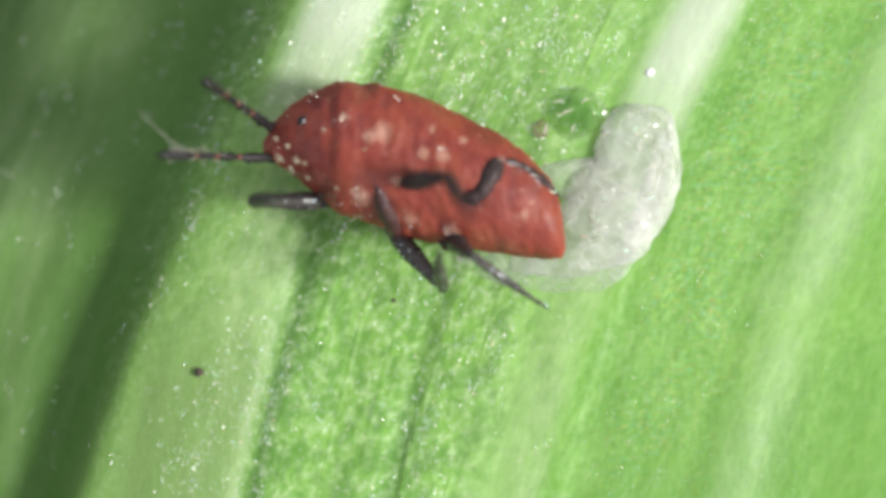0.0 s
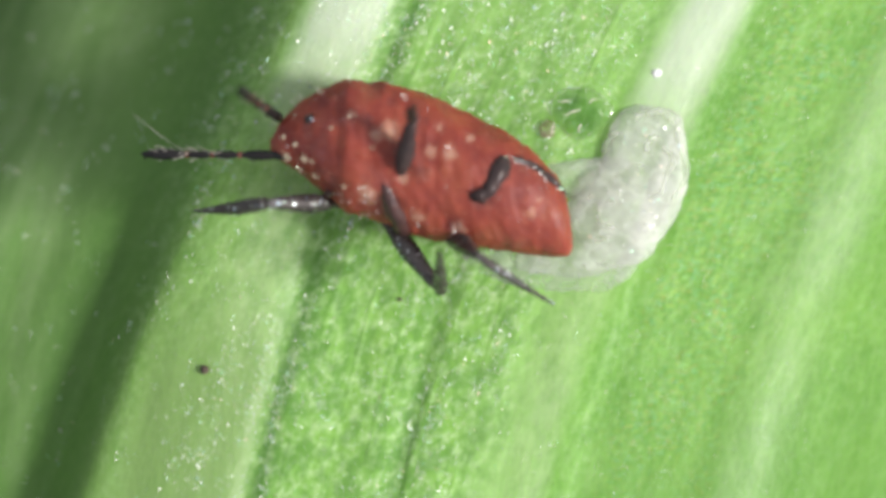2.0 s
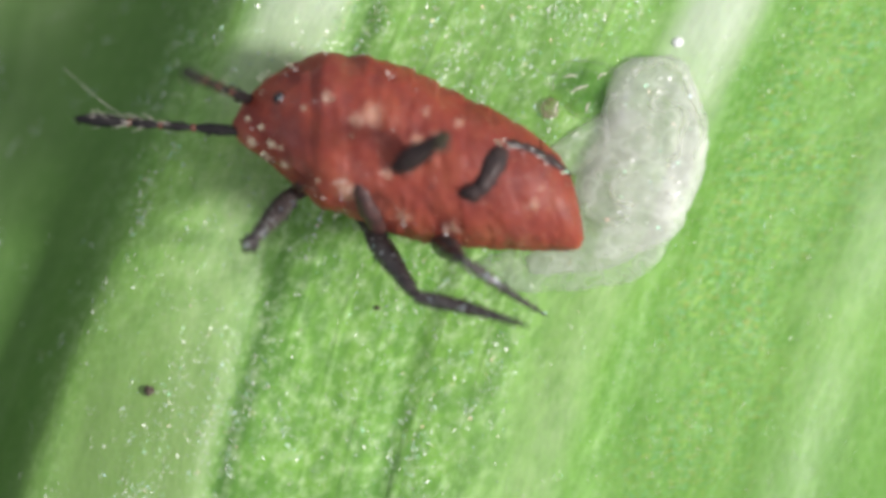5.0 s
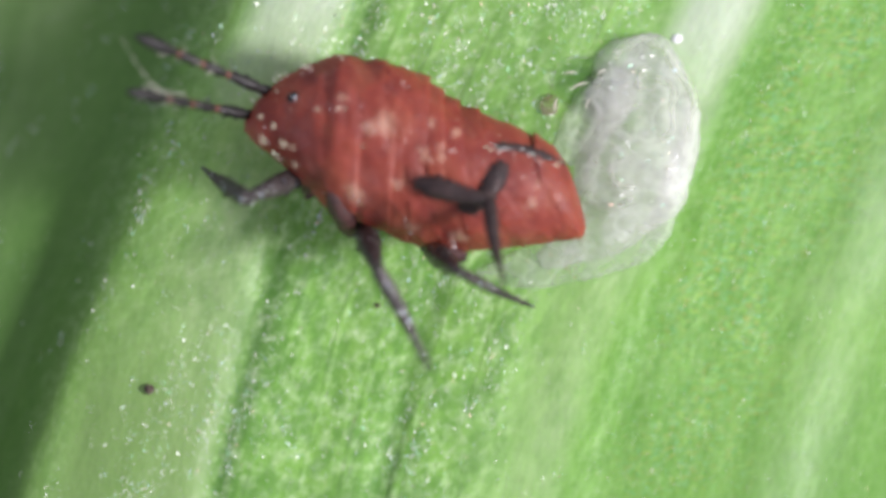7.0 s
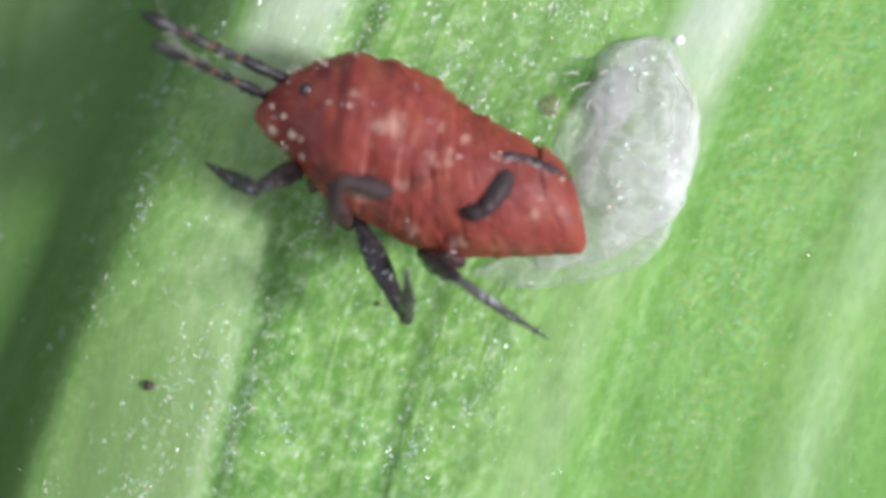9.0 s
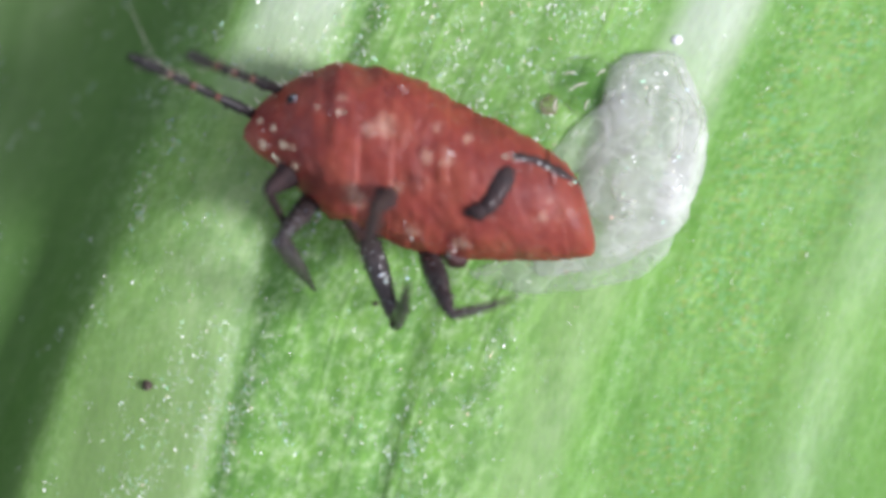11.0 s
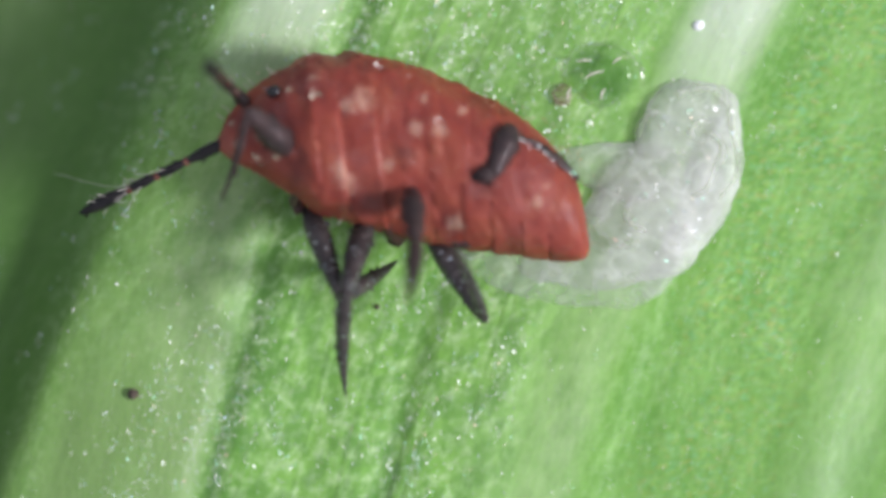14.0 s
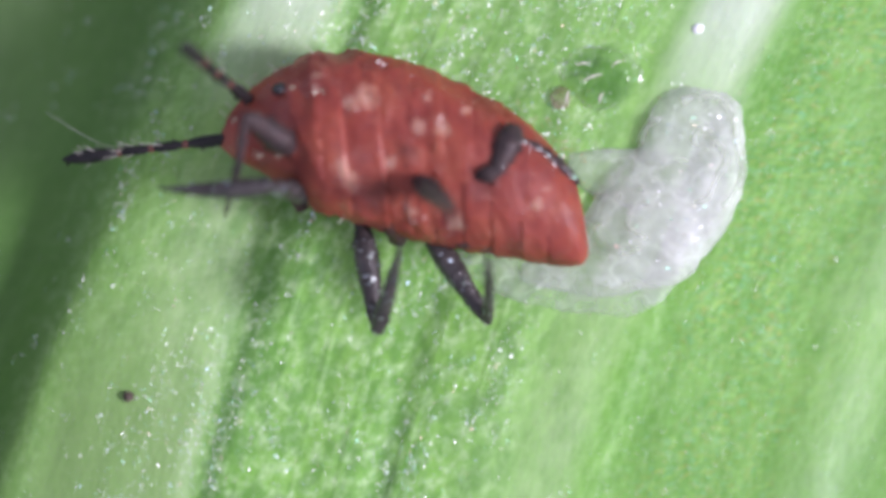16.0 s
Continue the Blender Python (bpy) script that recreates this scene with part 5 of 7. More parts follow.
    walk(front_leg.children[0], [
        at(0, 0.4400, 0.0000, 0.0000, 121.3, 83.6, 126.6),
        at(0.067, 0.4400, 0.0000, 0.0000, 169.5, 31.6, 177.5),
        at(0.133, 0.4400, 0.0000, 0.0000, 170.0, -22.7, -177.1),
        at(0.2, 0.4400, 0.0000, 0.0000, 153.1, -76.4, -157.3),
        at(0.5, 0.4400, 0.0000, 0.0000, 129.4, -70.2, -132.7),
        at(0.6, 0.4400, 0.0000, 0.0000, 148.8, -33.2, -156.0),
        at(0.7, 0.4400, 0.0000, 0.0000, 150.8, 5.4, -163.7),
        at(0.85, 0.4400, 0.0000, 0.0000, 147.7, -16.2, -132.6),
        at(1, 0.4400, 0.0000, 0.0000, 131.6, -32.4, -95.0),
        at(1.2, 0.4400, 0.0000, 0.0000, 104.8, -62.3, -60.2),
        at(1.5, 0.4400, 0.0000, 0.0000, 110.5, -73.3, -66.3),
        at(1.6, 0.4400, 0.0000, 0.0000, -167.2, -59.6, -153.2),
        at(1.7, 0.4400, 0.0000, 0.0000, -153.3, -28.7, -172.3),
        at(1.85, 0.4400, 0.0000, 0.0000, -172.0, -63.7, -147.9),
        at(2, 0.4400, 0.0000, 0.0000, 87.2, -67.8, -42.0),
        at(2.2, 0.4400, 0.0000, 0.0000, 163.7, -61.1, -124.1),
        at(2.35, 0.4400, 0.0000, 0.0000, 175.9, -27.4, -140.8),
        at(2.5, 0.4400, 0.0000, 0.0000, 177.4, 7.2, -148.9),
        at(2.6, 0.4400, 0.0000, 0.0000, 176.7, -10.5, -124.4),
        at(2.7, 0.4400, 0.0000, 0.0000, 167.9, -26.1, -97.1),
        at(3, 0.4400, 0.0000, 0.0000, 139.3, -31.1, -41.1),
        at(3.067, 0.4400, 0.0000, 0.0000, 136.4, 16.8, -19.8),
        at(3.133, 0.4400, 0.0000, 0.0000, 163.5, 60.6, 19.6),
        at(3.2, 0.4400, 0.0000, 0.0000, -104.3, 51.5, 122.2),
        at(3.5, 0.4400, 0.0000, 0.0000, -111.7, 53.2, 112.9),
        at(3.567, 0.4400, 0.0000, 0.0000, -179.9, 46.2, 29.8),
        at(3.633, 0.4400, 0.0000, 0.0000, 162.4, 6.0, -7.0),
        at(3.7, 0.4400, 0.0000, 0.0000, 171.2, -36.2, -37.8),
        at(3.85, 0.4400, 0.0000, 0.0000, -157.2, -24.4, -96.3),
        at(4, 0.4400, 0.0000, 0.0000, -148.9, 4.1, -140.0),
        at(5.25, 0.4400, 0.0000, 0.0000, -145.8, -46.6, -147.5),
        at(6.5, 0.4400, 0.0000, 0.0000, -15.0, -79.5, 78.5),
        at(6.7, 0.4400, 0.0000, 0.0000, -123.2, -71.9, -171.6),
        at(7, 0.4400, 0.0000, 0.0000, -125.7, -58.0, -168.9),
        at(7.5, 0.4400, 0.0000, 0.0000, -111.4, -56.4, 174.1),
        at(7.7, 0.4400, 0.0000, 0.0000, -109.6, -63.5, 172.0),
        at(8, 0.4400, 0.0000, 0.0000, -78.5, -73.5, 138.8),
        at(8.2, 0.4400, 0.0000, 0.0000, -110.3, -69.0, 172.3),
        at(8.5, 0.4400, 0.0000, 0.0000, -114.2, -62.9, 176.6),
        at(8.7, 0.4400, 0.0000, 0.0000, -121.1, -54.2, -175.4),
        at(9, 0.4400, 0.0000, 0.0000, -132.2, -53.8, -161.7),
        at(10.25, 0.4400, 0.0000, 0.0000, -147.8, -18.5, -136.7),
        at(11.5, 0.4400, 0.0000, 0.0000, -147.7, 18.8, -121.5),
        at(11.7, 0.4400, 0.0000, 0.0000, -149.6, 18.8, -127.2),
        at(12, 0.4400, 0.0000, 0.0000, -148.0, 22.8, -122.7),
        at(12.2, 0.4400, 0.0000, 0.0000, -146.9, 27.5, -120.2),
        at(12.5, 0.4400, 0.0000, 0.0000, -149.6, 25.9, -126.1),
        at(12.7, 0.4400, 0.0000, 0.0000, -151.7, 25.4, -131.1),
        at(13, 0.4400, 0.0000, 0.0000, -156.7, 22.0, -143.4),
        at(13.2, 0.4400, 0.0000, 0.0000, -154.4, 26.6, -137.7),
        at(13.5, 0.4400, 0.0000, 0.0000, -148.2, 39.0, -126.4),
        at(13.7, 0.4400, 0.0000, 0.0000, -147.3, 41.2, -125.0),
        at(14, 0.4400, 0.0000, 0.0000, -149.9, 42.1, -128.9),
        at(14.2, 0.4400, 0.0000, 0.0000, -148.0, 44.9, -126.3),
        at(14.5, 0.4400, 0.0000, 0.0000, -154.7, 17.5, -138.8),
        at(14.7, 0.4400, 0.0000, 0.0000, -153.8, -14.2, -106.5),
        at(15, 0.4400, 0.0000, 0.0000, -153.4, -37.4, -107.2),
        at(15.2, 0.4400, 0.0000, 0.0000, -153.1, -28.0, -107.8),
        at(15.5, 0.4400, 0.0000, 0.0000, -156.4, -19.5, -99.5),
        at(15.7, 0.4400, 0.0000, 0.0000, -142.4, -52.1, -122.4),
        at(16, 0.4400, 0.0000, 0.0000, 142.6, -71.6, -41.2),
    ])
    walk(middle_leg, [
        at(0, -0.1281, -0.3049, 0.1500, 10.9, -24.3, -47.6),
        at(0.2, -0.1303, -0.3073, 0.1500, 10.8, -24.3, -47.5),
        at(0.5, -0.1189, -0.3195, 0.1500, 10.5, -26.7, -46.8),
        at(0.7, -0.1290, -0.3076, 0.1500, 10.3, -21.7, -46.3),
        at(1, -0.1074, -0.3024, 0.1500, 22.2, -33.9, -71.4),
        at(1.2, -0.1600, -0.2646, 0.1500, 32.6, -41.9, -88.1),
        at(1.5, -0.1584, -0.2582, 0.1500, 34.0, -9.9, -91.2),
        at(1.7, -0.1615, -0.2721, 0.1500, 30.2, -17.1, -75.2),
        at(2, -0.1661, -0.3003, 0.1500, 22.8, -19.1, -51.5),
        at(2.2, -0.1432, -0.2967, 0.1500, 23.6, -21.4, -53.8),
        at(2.5, -0.1248, -0.2918, 0.1500, 28.1, -24.9, -65.3),
        at(2.6, -0.1050, -0.3051, 0.1500, 45.9, -61.7, -89.9),
        at(2.7, -0.1383, -0.2842, 0.1500, 49.6, -53.5, -94.3),
        at(2.8, -0.1652, -0.2745, 0.1500, 47.6, -45.7, -91.6),
        at(2.9, -0.1731, -0.2881, 0.1500, 47.1, -44.0, -91.0),
        at(3, -0.1680, -0.2817, 0.1500, 41.3, -30.8, -85.2),
        at(3.2, -0.1659, -0.2948, 0.1500, 31.5, -22.7, -63.5),
        at(3.5, -0.1629, -0.2959, 0.1500, 28.3, -20.5, -54.9),
        at(3.7, -0.1587, -0.3071, 0.1500, 25.7, -20.6, -47.5),
        at(4, -0.1525, -0.3054, 0.1500, 36.2, -45.0, -66.3),
        at(6.5, -0.2359, -0.3269, 0.2036, 18.4, -17.5, -33.6),
        at(6.7, -0.2250, -0.3199, 0.2025, 25.5, -50.0, -46.0),
        at(7, -0.2277, -0.3047, 0.2001, 34.3, -74.0, -55.7),
        at(7.2, -0.2304, -0.3128, 0.2014, 78.1, -69.3, -101.5),
        at(7.5, -0.2460, -0.3323, 0.2045, 64.2, -36.8, -84.9),
        at(7.7, -0.2570, -0.3349, 0.2049, 57.1, -37.1, -73.1),
        at(8, -0.2747, -0.3267, 0.2036, 47.9, -23.4, -55.1),
        at(8.2, -0.2600, -0.3290, 0.2040, 46.3, -17.0, -50.6),
        at(8.5, -0.2518, -0.3214, 0.2028, 47.7, -17.4, -55.2),
        at(8.7, -0.2475, -0.3311, 0.2043, 47.0, -18.6, -52.9),
        at(9, -0.2454, -0.3152, 0.2018, 47.2, -17.2, -53.6),
        at(11.5, -0.2302, -0.2628, 0.1640, 51.1, -12.7, -68.7),
        at(11.7, -0.2313, -0.2589, 0.1583, 50.7, -11.6, -66.4),
        at(11.9, -0.2222, -0.2725, 0.1529, 46.4, -32.1, -61.6),
        at(12, -0.2080, -0.2529, 0.1500, 56.0, -53.1, -75.7),
        at(12.2, -0.2099, -0.2536, 0.1500, 57.5, -48.2, -77.7),
        at(12.5, -0.2005, -0.2552, 0.1500, 60.0, -61.2, -80.7),
        at(12.7, -0.1836, -0.2204, 0.1500, 65.0, -53.4, -86.6),
        at(13, -0.1928, -0.2352, 0.1500, 75.8, -41.0, -101.1),
        at(13.2, -0.1978, -0.2287, 0.1453, 74.0, -49.9, -98.7),
        at(13.5, -0.2183, -0.2289, 0.1382, 71.6, -50.3, -95.6),
        at(13.7, -0.2151, -0.2232, 0.1355, 69.6, -59.9, -93.1),
        at(14, -0.2033, -0.2383, 0.1297, 82.6, -38.8, -109.9),
        at(14.2, -0.2178, -0.2234, 0.1296, 78.8, -34.5, -103.6),
        at(14.5, -0.2084, -0.2401, 0.1256, 84.5, -54.3, -111.6),
        at(14.7, -0.2138, -0.2329, 0.1264, 81.3, -22.9, -106.7),
        at(15, -0.2005, -0.2414, 0.1255, 80.2, -4.1, -102.2),
        at(15.2, -0.2128, -0.2424, 0.1254, 79.9, -11.2, -99.8),
        at(15.5, -0.2198, -0.2450, 0.1251, 79.0, -3.9, -93.1),
        at(15.7, -0.2261, -0.2500, 0.1246, 78.7, -3.9, -88.8),
        at(16, -0.2361, -0.2621, 0.1233, 78.6, -3.9, -86.8),
    ])
    walk(middle_leg.children[0], [
        at(0, 0.4500, 0.0000, 0.0000, -53.2, -65.0, 76.4),
        at(0.2, 0.4500, 0.0000, 0.0000, -53.3, -65.1, 76.4),
        at(0.5, 0.4500, 0.0000, 0.0000, -50.1, -66.6, 72.9),
        at(0.7, 0.4500, 0.0000, 0.0000, -60.7, -67.2, 84.4),
        at(0.8, 0.4500, 0.0000, 0.0000, -76.9, -20.2, 105.8),
        at(0.9, 0.4500, 0.0000, 0.0000, -76.2, 28.0, 115.1),
        at(1, 0.4500, 0.0000, 0.0000, -48.2, 74.0, 148.0),
        at(1.2, 0.4500, 0.0000, 0.0000, 60.4, 68.3, -100.5),
        at(1.3, 0.4500, 0.0000, 0.0000, -115.3, 61.1, 83.4),
        at(1.4, 0.4500, 0.0000, 0.0000, -116.3, 10.6, 81.9),
        at(1.5, 0.4500, 0.0000, 0.0000, -116.0, -40.0, 81.0),
        at(1.7, 0.4500, 0.0000, 0.0000, -128.7, -45.8, 99.5),
        at(2, 0.4500, 0.0000, 0.0000, -122.6, -53.0, 91.5),
        at(2.2, 0.4500, 0.0000, 0.0000, -118.3, -54.1, 86.2),
        at(2.5, 0.4500, 0.0000, 0.0000, -97.3, -21.8, 53.8),
        at(2.55, 0.4500, 0.0000, 0.0000, -81.6, 43.9, 49.1),
        at(2.6, 0.4500, 0.0000, 0.0000, 79.8, 67.9, -161.1),
        at(2.7, 0.4500, 0.0000, 0.0000, 137.2, 72.2, -94.0),
        at(2.8, 0.4500, 0.0000, 0.0000, 177.2, 51.2, -48.0),
        at(2.9, 0.4500, 0.0000, 0.0000, 161.1, 54.1, -68.1),
        at(2.95, 0.4500, 0.0000, 0.0000, -130.7, 33.0, 9.5),
        at(3, 0.4500, 0.0000, 0.0000, -116.6, -16.7, 38.5),
        at(3.2, 0.4500, 0.0000, 0.0000, -138.1, -39.0, 82.0),
        at(3.5, 0.4500, 0.0000, 0.0000, -140.9, -40.3, 86.4),
        at(3.7, 0.4500, 0.0000, 0.0000, -138.0, -51.4, 82.4),
        at(3.8, 0.4500, 0.0000, 0.0000, -122.1, -10.8, 54.0),
        at(3.9, 0.4500, 0.0000, 0.0000, -126.1, 31.6, 33.6),
        at(4, 0.4500, 0.0000, 0.0000, -169.6, 65.1, -20.6),
        at(4.833, 0.4500, 0.0000, 0.0000, -132.2, 35.2, 25.6),
        at(5.667, 0.4500, 0.0000, 0.0000, -126.8, -1.8, 43.3),
        at(6.5, 0.4500, 0.0000, 0.0000, -133.6, -38.5, 61.9),
        at(6.567, 0.4500, 0.0000, 0.0000, -125.9, -5.5, 42.5),
        at(6.633, 0.4500, 0.0000, 0.0000, -129.4, 28.0, 25.3),
        at(6.7, 0.4500, 0.0000, 0.0000, -152.9, 57.4, -7.7),
        at(7, 0.4500, 0.0000, 0.0000, 148.8, 51.2, -76.6),
        at(7.2, 0.4500, 0.0000, 0.0000, 127.1, 27.3, -109.5),
        at(7.5, 0.4500, 0.0000, 0.0000, 106.2, 18.6, -160.1),
        at(7.7, 0.4500, 0.0000, 0.0000, 105.9, 22.9, -160.9),
        at(7.85, 0.4500, 0.0000, 0.0000, 95.0, 1.5, 151.1),
        at(8, 0.4500, 0.0000, 0.0000, 103.6, -20.9, 103.9),
        at(8.2, 0.4500, 0.0000, 0.0000, 102.3, -21.7, 107.4),
        at(8.5, 0.4500, 0.0000, 0.0000, 102.0, -23.2, 108.1),
        at(8.7, 0.4500, 0.0000, 0.0000, 103.7, -24.4, 104.1),
        at(9, 0.4500, 0.0000, 0.0000, 103.1, -25.1, 105.4),
        at(11.5, 0.4500, 0.0000, 0.0000, 104.9, -24.7, 101.1),
        at(11.7, 0.4500, 0.0000, 0.0000, 105.2, -27.3, 100.5),
        at(11.8, 0.4500, 0.0000, 0.0000, 109.4, 12.9, 69.5),
        at(11.85, 0.4500, 0.0000, 0.0000, 84.4, 48.1, 21.6),
        at(11.9, 0.4500, 0.0000, 0.0000, 24.8, 43.4, -57.5),
        at(12, 0.4500, 0.0000, 0.0000, 24.1, 46.8, -51.7),
        at(12.2, 0.4500, 0.0000, 0.0000, 1.7, 32.6, -85.8),
        at(12.5, 0.4500, 0.0000, 0.0000, -3.7, 27.2, -96.6),
        at(12.7, 0.4500, 0.0000, 0.0000, -0.6, 24.1, -89.4),
        at(13, 0.4500, 0.0000, 0.0000, -13.4, 23.9, -120.2),
        at(13.2, 0.4500, 0.0000, 0.0000, -18.5, 20.3, -133.8),
        at(13.5, 0.4500, 0.0000, 0.0000, 0.1, 35.6, -95.7),
        at(13.7, 0.4500, 0.0000, 0.0000, 2.0, 21.1, -91.6),
        at(14, 0.4500, 0.0000, 0.0000, 5.2, 17.2, -82.0),
        at(14.2, 0.4500, 0.0000, 0.0000, -2.1, 19.5, -104.9),
        at(14.5, 0.4500, 0.0000, 0.0000, -7.8, 17.2, -123.0),
        at(14.567, 0.4500, 0.0000, 0.0000, -33.2, 60.2, -160.1),
        at(14.633, 0.4500, 0.0000, 0.0000, -126.1, 53.8, 97.2),
        at(14.7, 0.4500, 0.0000, 0.0000, -142.9, 9.0, 67.8),
        at(15, 0.4500, 0.0000, 0.0000, -137.8, 8.2, 100.6),
        at(15.2, 0.4500, 0.0000, 0.0000, -139.1, 8.1, 91.6),
        at(15.5, 0.4500, 0.0000, 0.0000, -136.2, 4.8, 117.3),
        at(15.7, 0.4500, 0.0000, 0.0000, -136.3, 3.8, 116.6),
        at(16, 0.4500, 0.0000, 0.0000, -135.7, 7.2, 122.4),
    ])
    walk(hind_leg, [
        at(0, 0.1631, -0.3312, 0.1300, 27.9, -69.8, -39.3),
        at(0.5, 0.1580, -0.3356, 0.1300, 27.6, -69.7, -38.9),
        at(1, 0.1547, -0.3294, 0.1300, 29.3, -70.3, -40.7),
        at(1.5, 0.1477, -0.3354, 0.1300, 28.3, -69.2, -39.7),
        at(2, 0.1546, -0.3415, 0.1300, 29.3, -70.3, -40.7),
        at(2.5, 0.1459, -0.3267, 0.1300, 30.1, -69.2, -41.6),
        at(3, 0.1556, -0.3490, 0.1300, 28.6, -73.5, -40.0),
        at(3.5, 0.1593, -0.3531, 0.1300, 30.4, -74.0, -41.9),
        at(4, 0.1577, -0.3563, 0.1300, 29.3, -73.1, -40.7),
        at(6.5, 0.0660, -0.3701, 0.1902, -11.6, -75.3, 1.6),
        at(7, 0.0636, -0.3720, 0.1905, -3.0, -74.0, -7.3),
        at(7.5, 0.0468, -0.3949, 0.1942, -7.6, -72.4, -2.5),
        at(8, 0.0438, -0.3963, 0.1944, -5.2, -72.2, -4.9),
        at(8.5, 0.0454, -0.3988, 0.1948, -6.5, -71.9, -3.6),
        at(9, 0.0553, -0.3888, 0.1932, -6.3, -71.5, -3.9),
        at(10.25, 0.0503, -0.3468, 0.1697, 41.3, -46.0, -57.2),
        at(11.3, 0.0395, -0.3189, 0.1496, 46.9, -52.4, -68.2),
        at(11.4, 0.0453, -0.3048, 0.1462, 49.1, -12.8, -72.4),
        at(11.5, 0.0453, -0.3048, 0.1462, 49.1, -12.8, -72.4),
        at(11.7, 0.0488, -0.3167, 0.1400, 47.7, -13.4, -66.3),
        at(12, 0.0661, -0.2785, 0.1300, 48.5, -9.9, -70.2),
        at(12.2, 0.0560, -0.2963, 0.1300, 47.9, -9.9, -67.1),
        at(12.5, 0.0710, -0.3176, 0.1300, 46.3, -20.4, -60.9),
        at(12.7, 0.0639, -0.3083, 0.1300, 45.8, -20.7, -59.6),
        at(13, 0.0778, -0.3019, 0.1300, 46.9, -17.6, -62.8),
        at(13.2, 0.0768, -0.3043, 0.1236, 47.4, -20.5, -64.4),
        at(13.5, 0.0630, -0.3067, 0.1141, 47.0, -13.4, -63.1),
        at(13.7, 0.0631, -0.3008, 0.1103, 46.4, -13.7, -60.2),
        at(14, 0.0469, -0.3083, 0.1035, 47.6, -14.0, -65.2),
        at(14.2, 0.0574, -0.3184, 0.1005, 48.1, -19.2, -67.0),
        at(14.5, 0.0622, -0.3265, 0.0964, 47.7, -20.2, -66.0),
        at(14.7, 0.0478, -0.3144, 0.0977, 47.6, -12.6, -65.4),
        at(15, 0.0602, -0.3054, 0.0986, 47.9, -5.2, -67.4),
        at(15.1, 0.0551, -0.3219, 0.0969, 46.8, -30.9, -63.8),
        at(15.2, 0.0455, -0.3124, 0.0979, 47.4, -35.0, -64.9),
        at(15.3, 0.0419, -0.3128, 0.0978, 47.8, -39.7, -65.6),
        at(15.4, 0.0422, -0.3073, 0.0984, 48.0, -13.2, -67.1),
        at(15.5, 0.0422, -0.3073, 0.0984, 48.0, -13.2, -67.1),
        at(15.7, 0.0334, -0.3135, 0.0978, 47.2, -9.9, -63.3),
        at(16, 0.0277, -0.3062, 0.0985, 47.0, -4.6, -62.1),
    ])
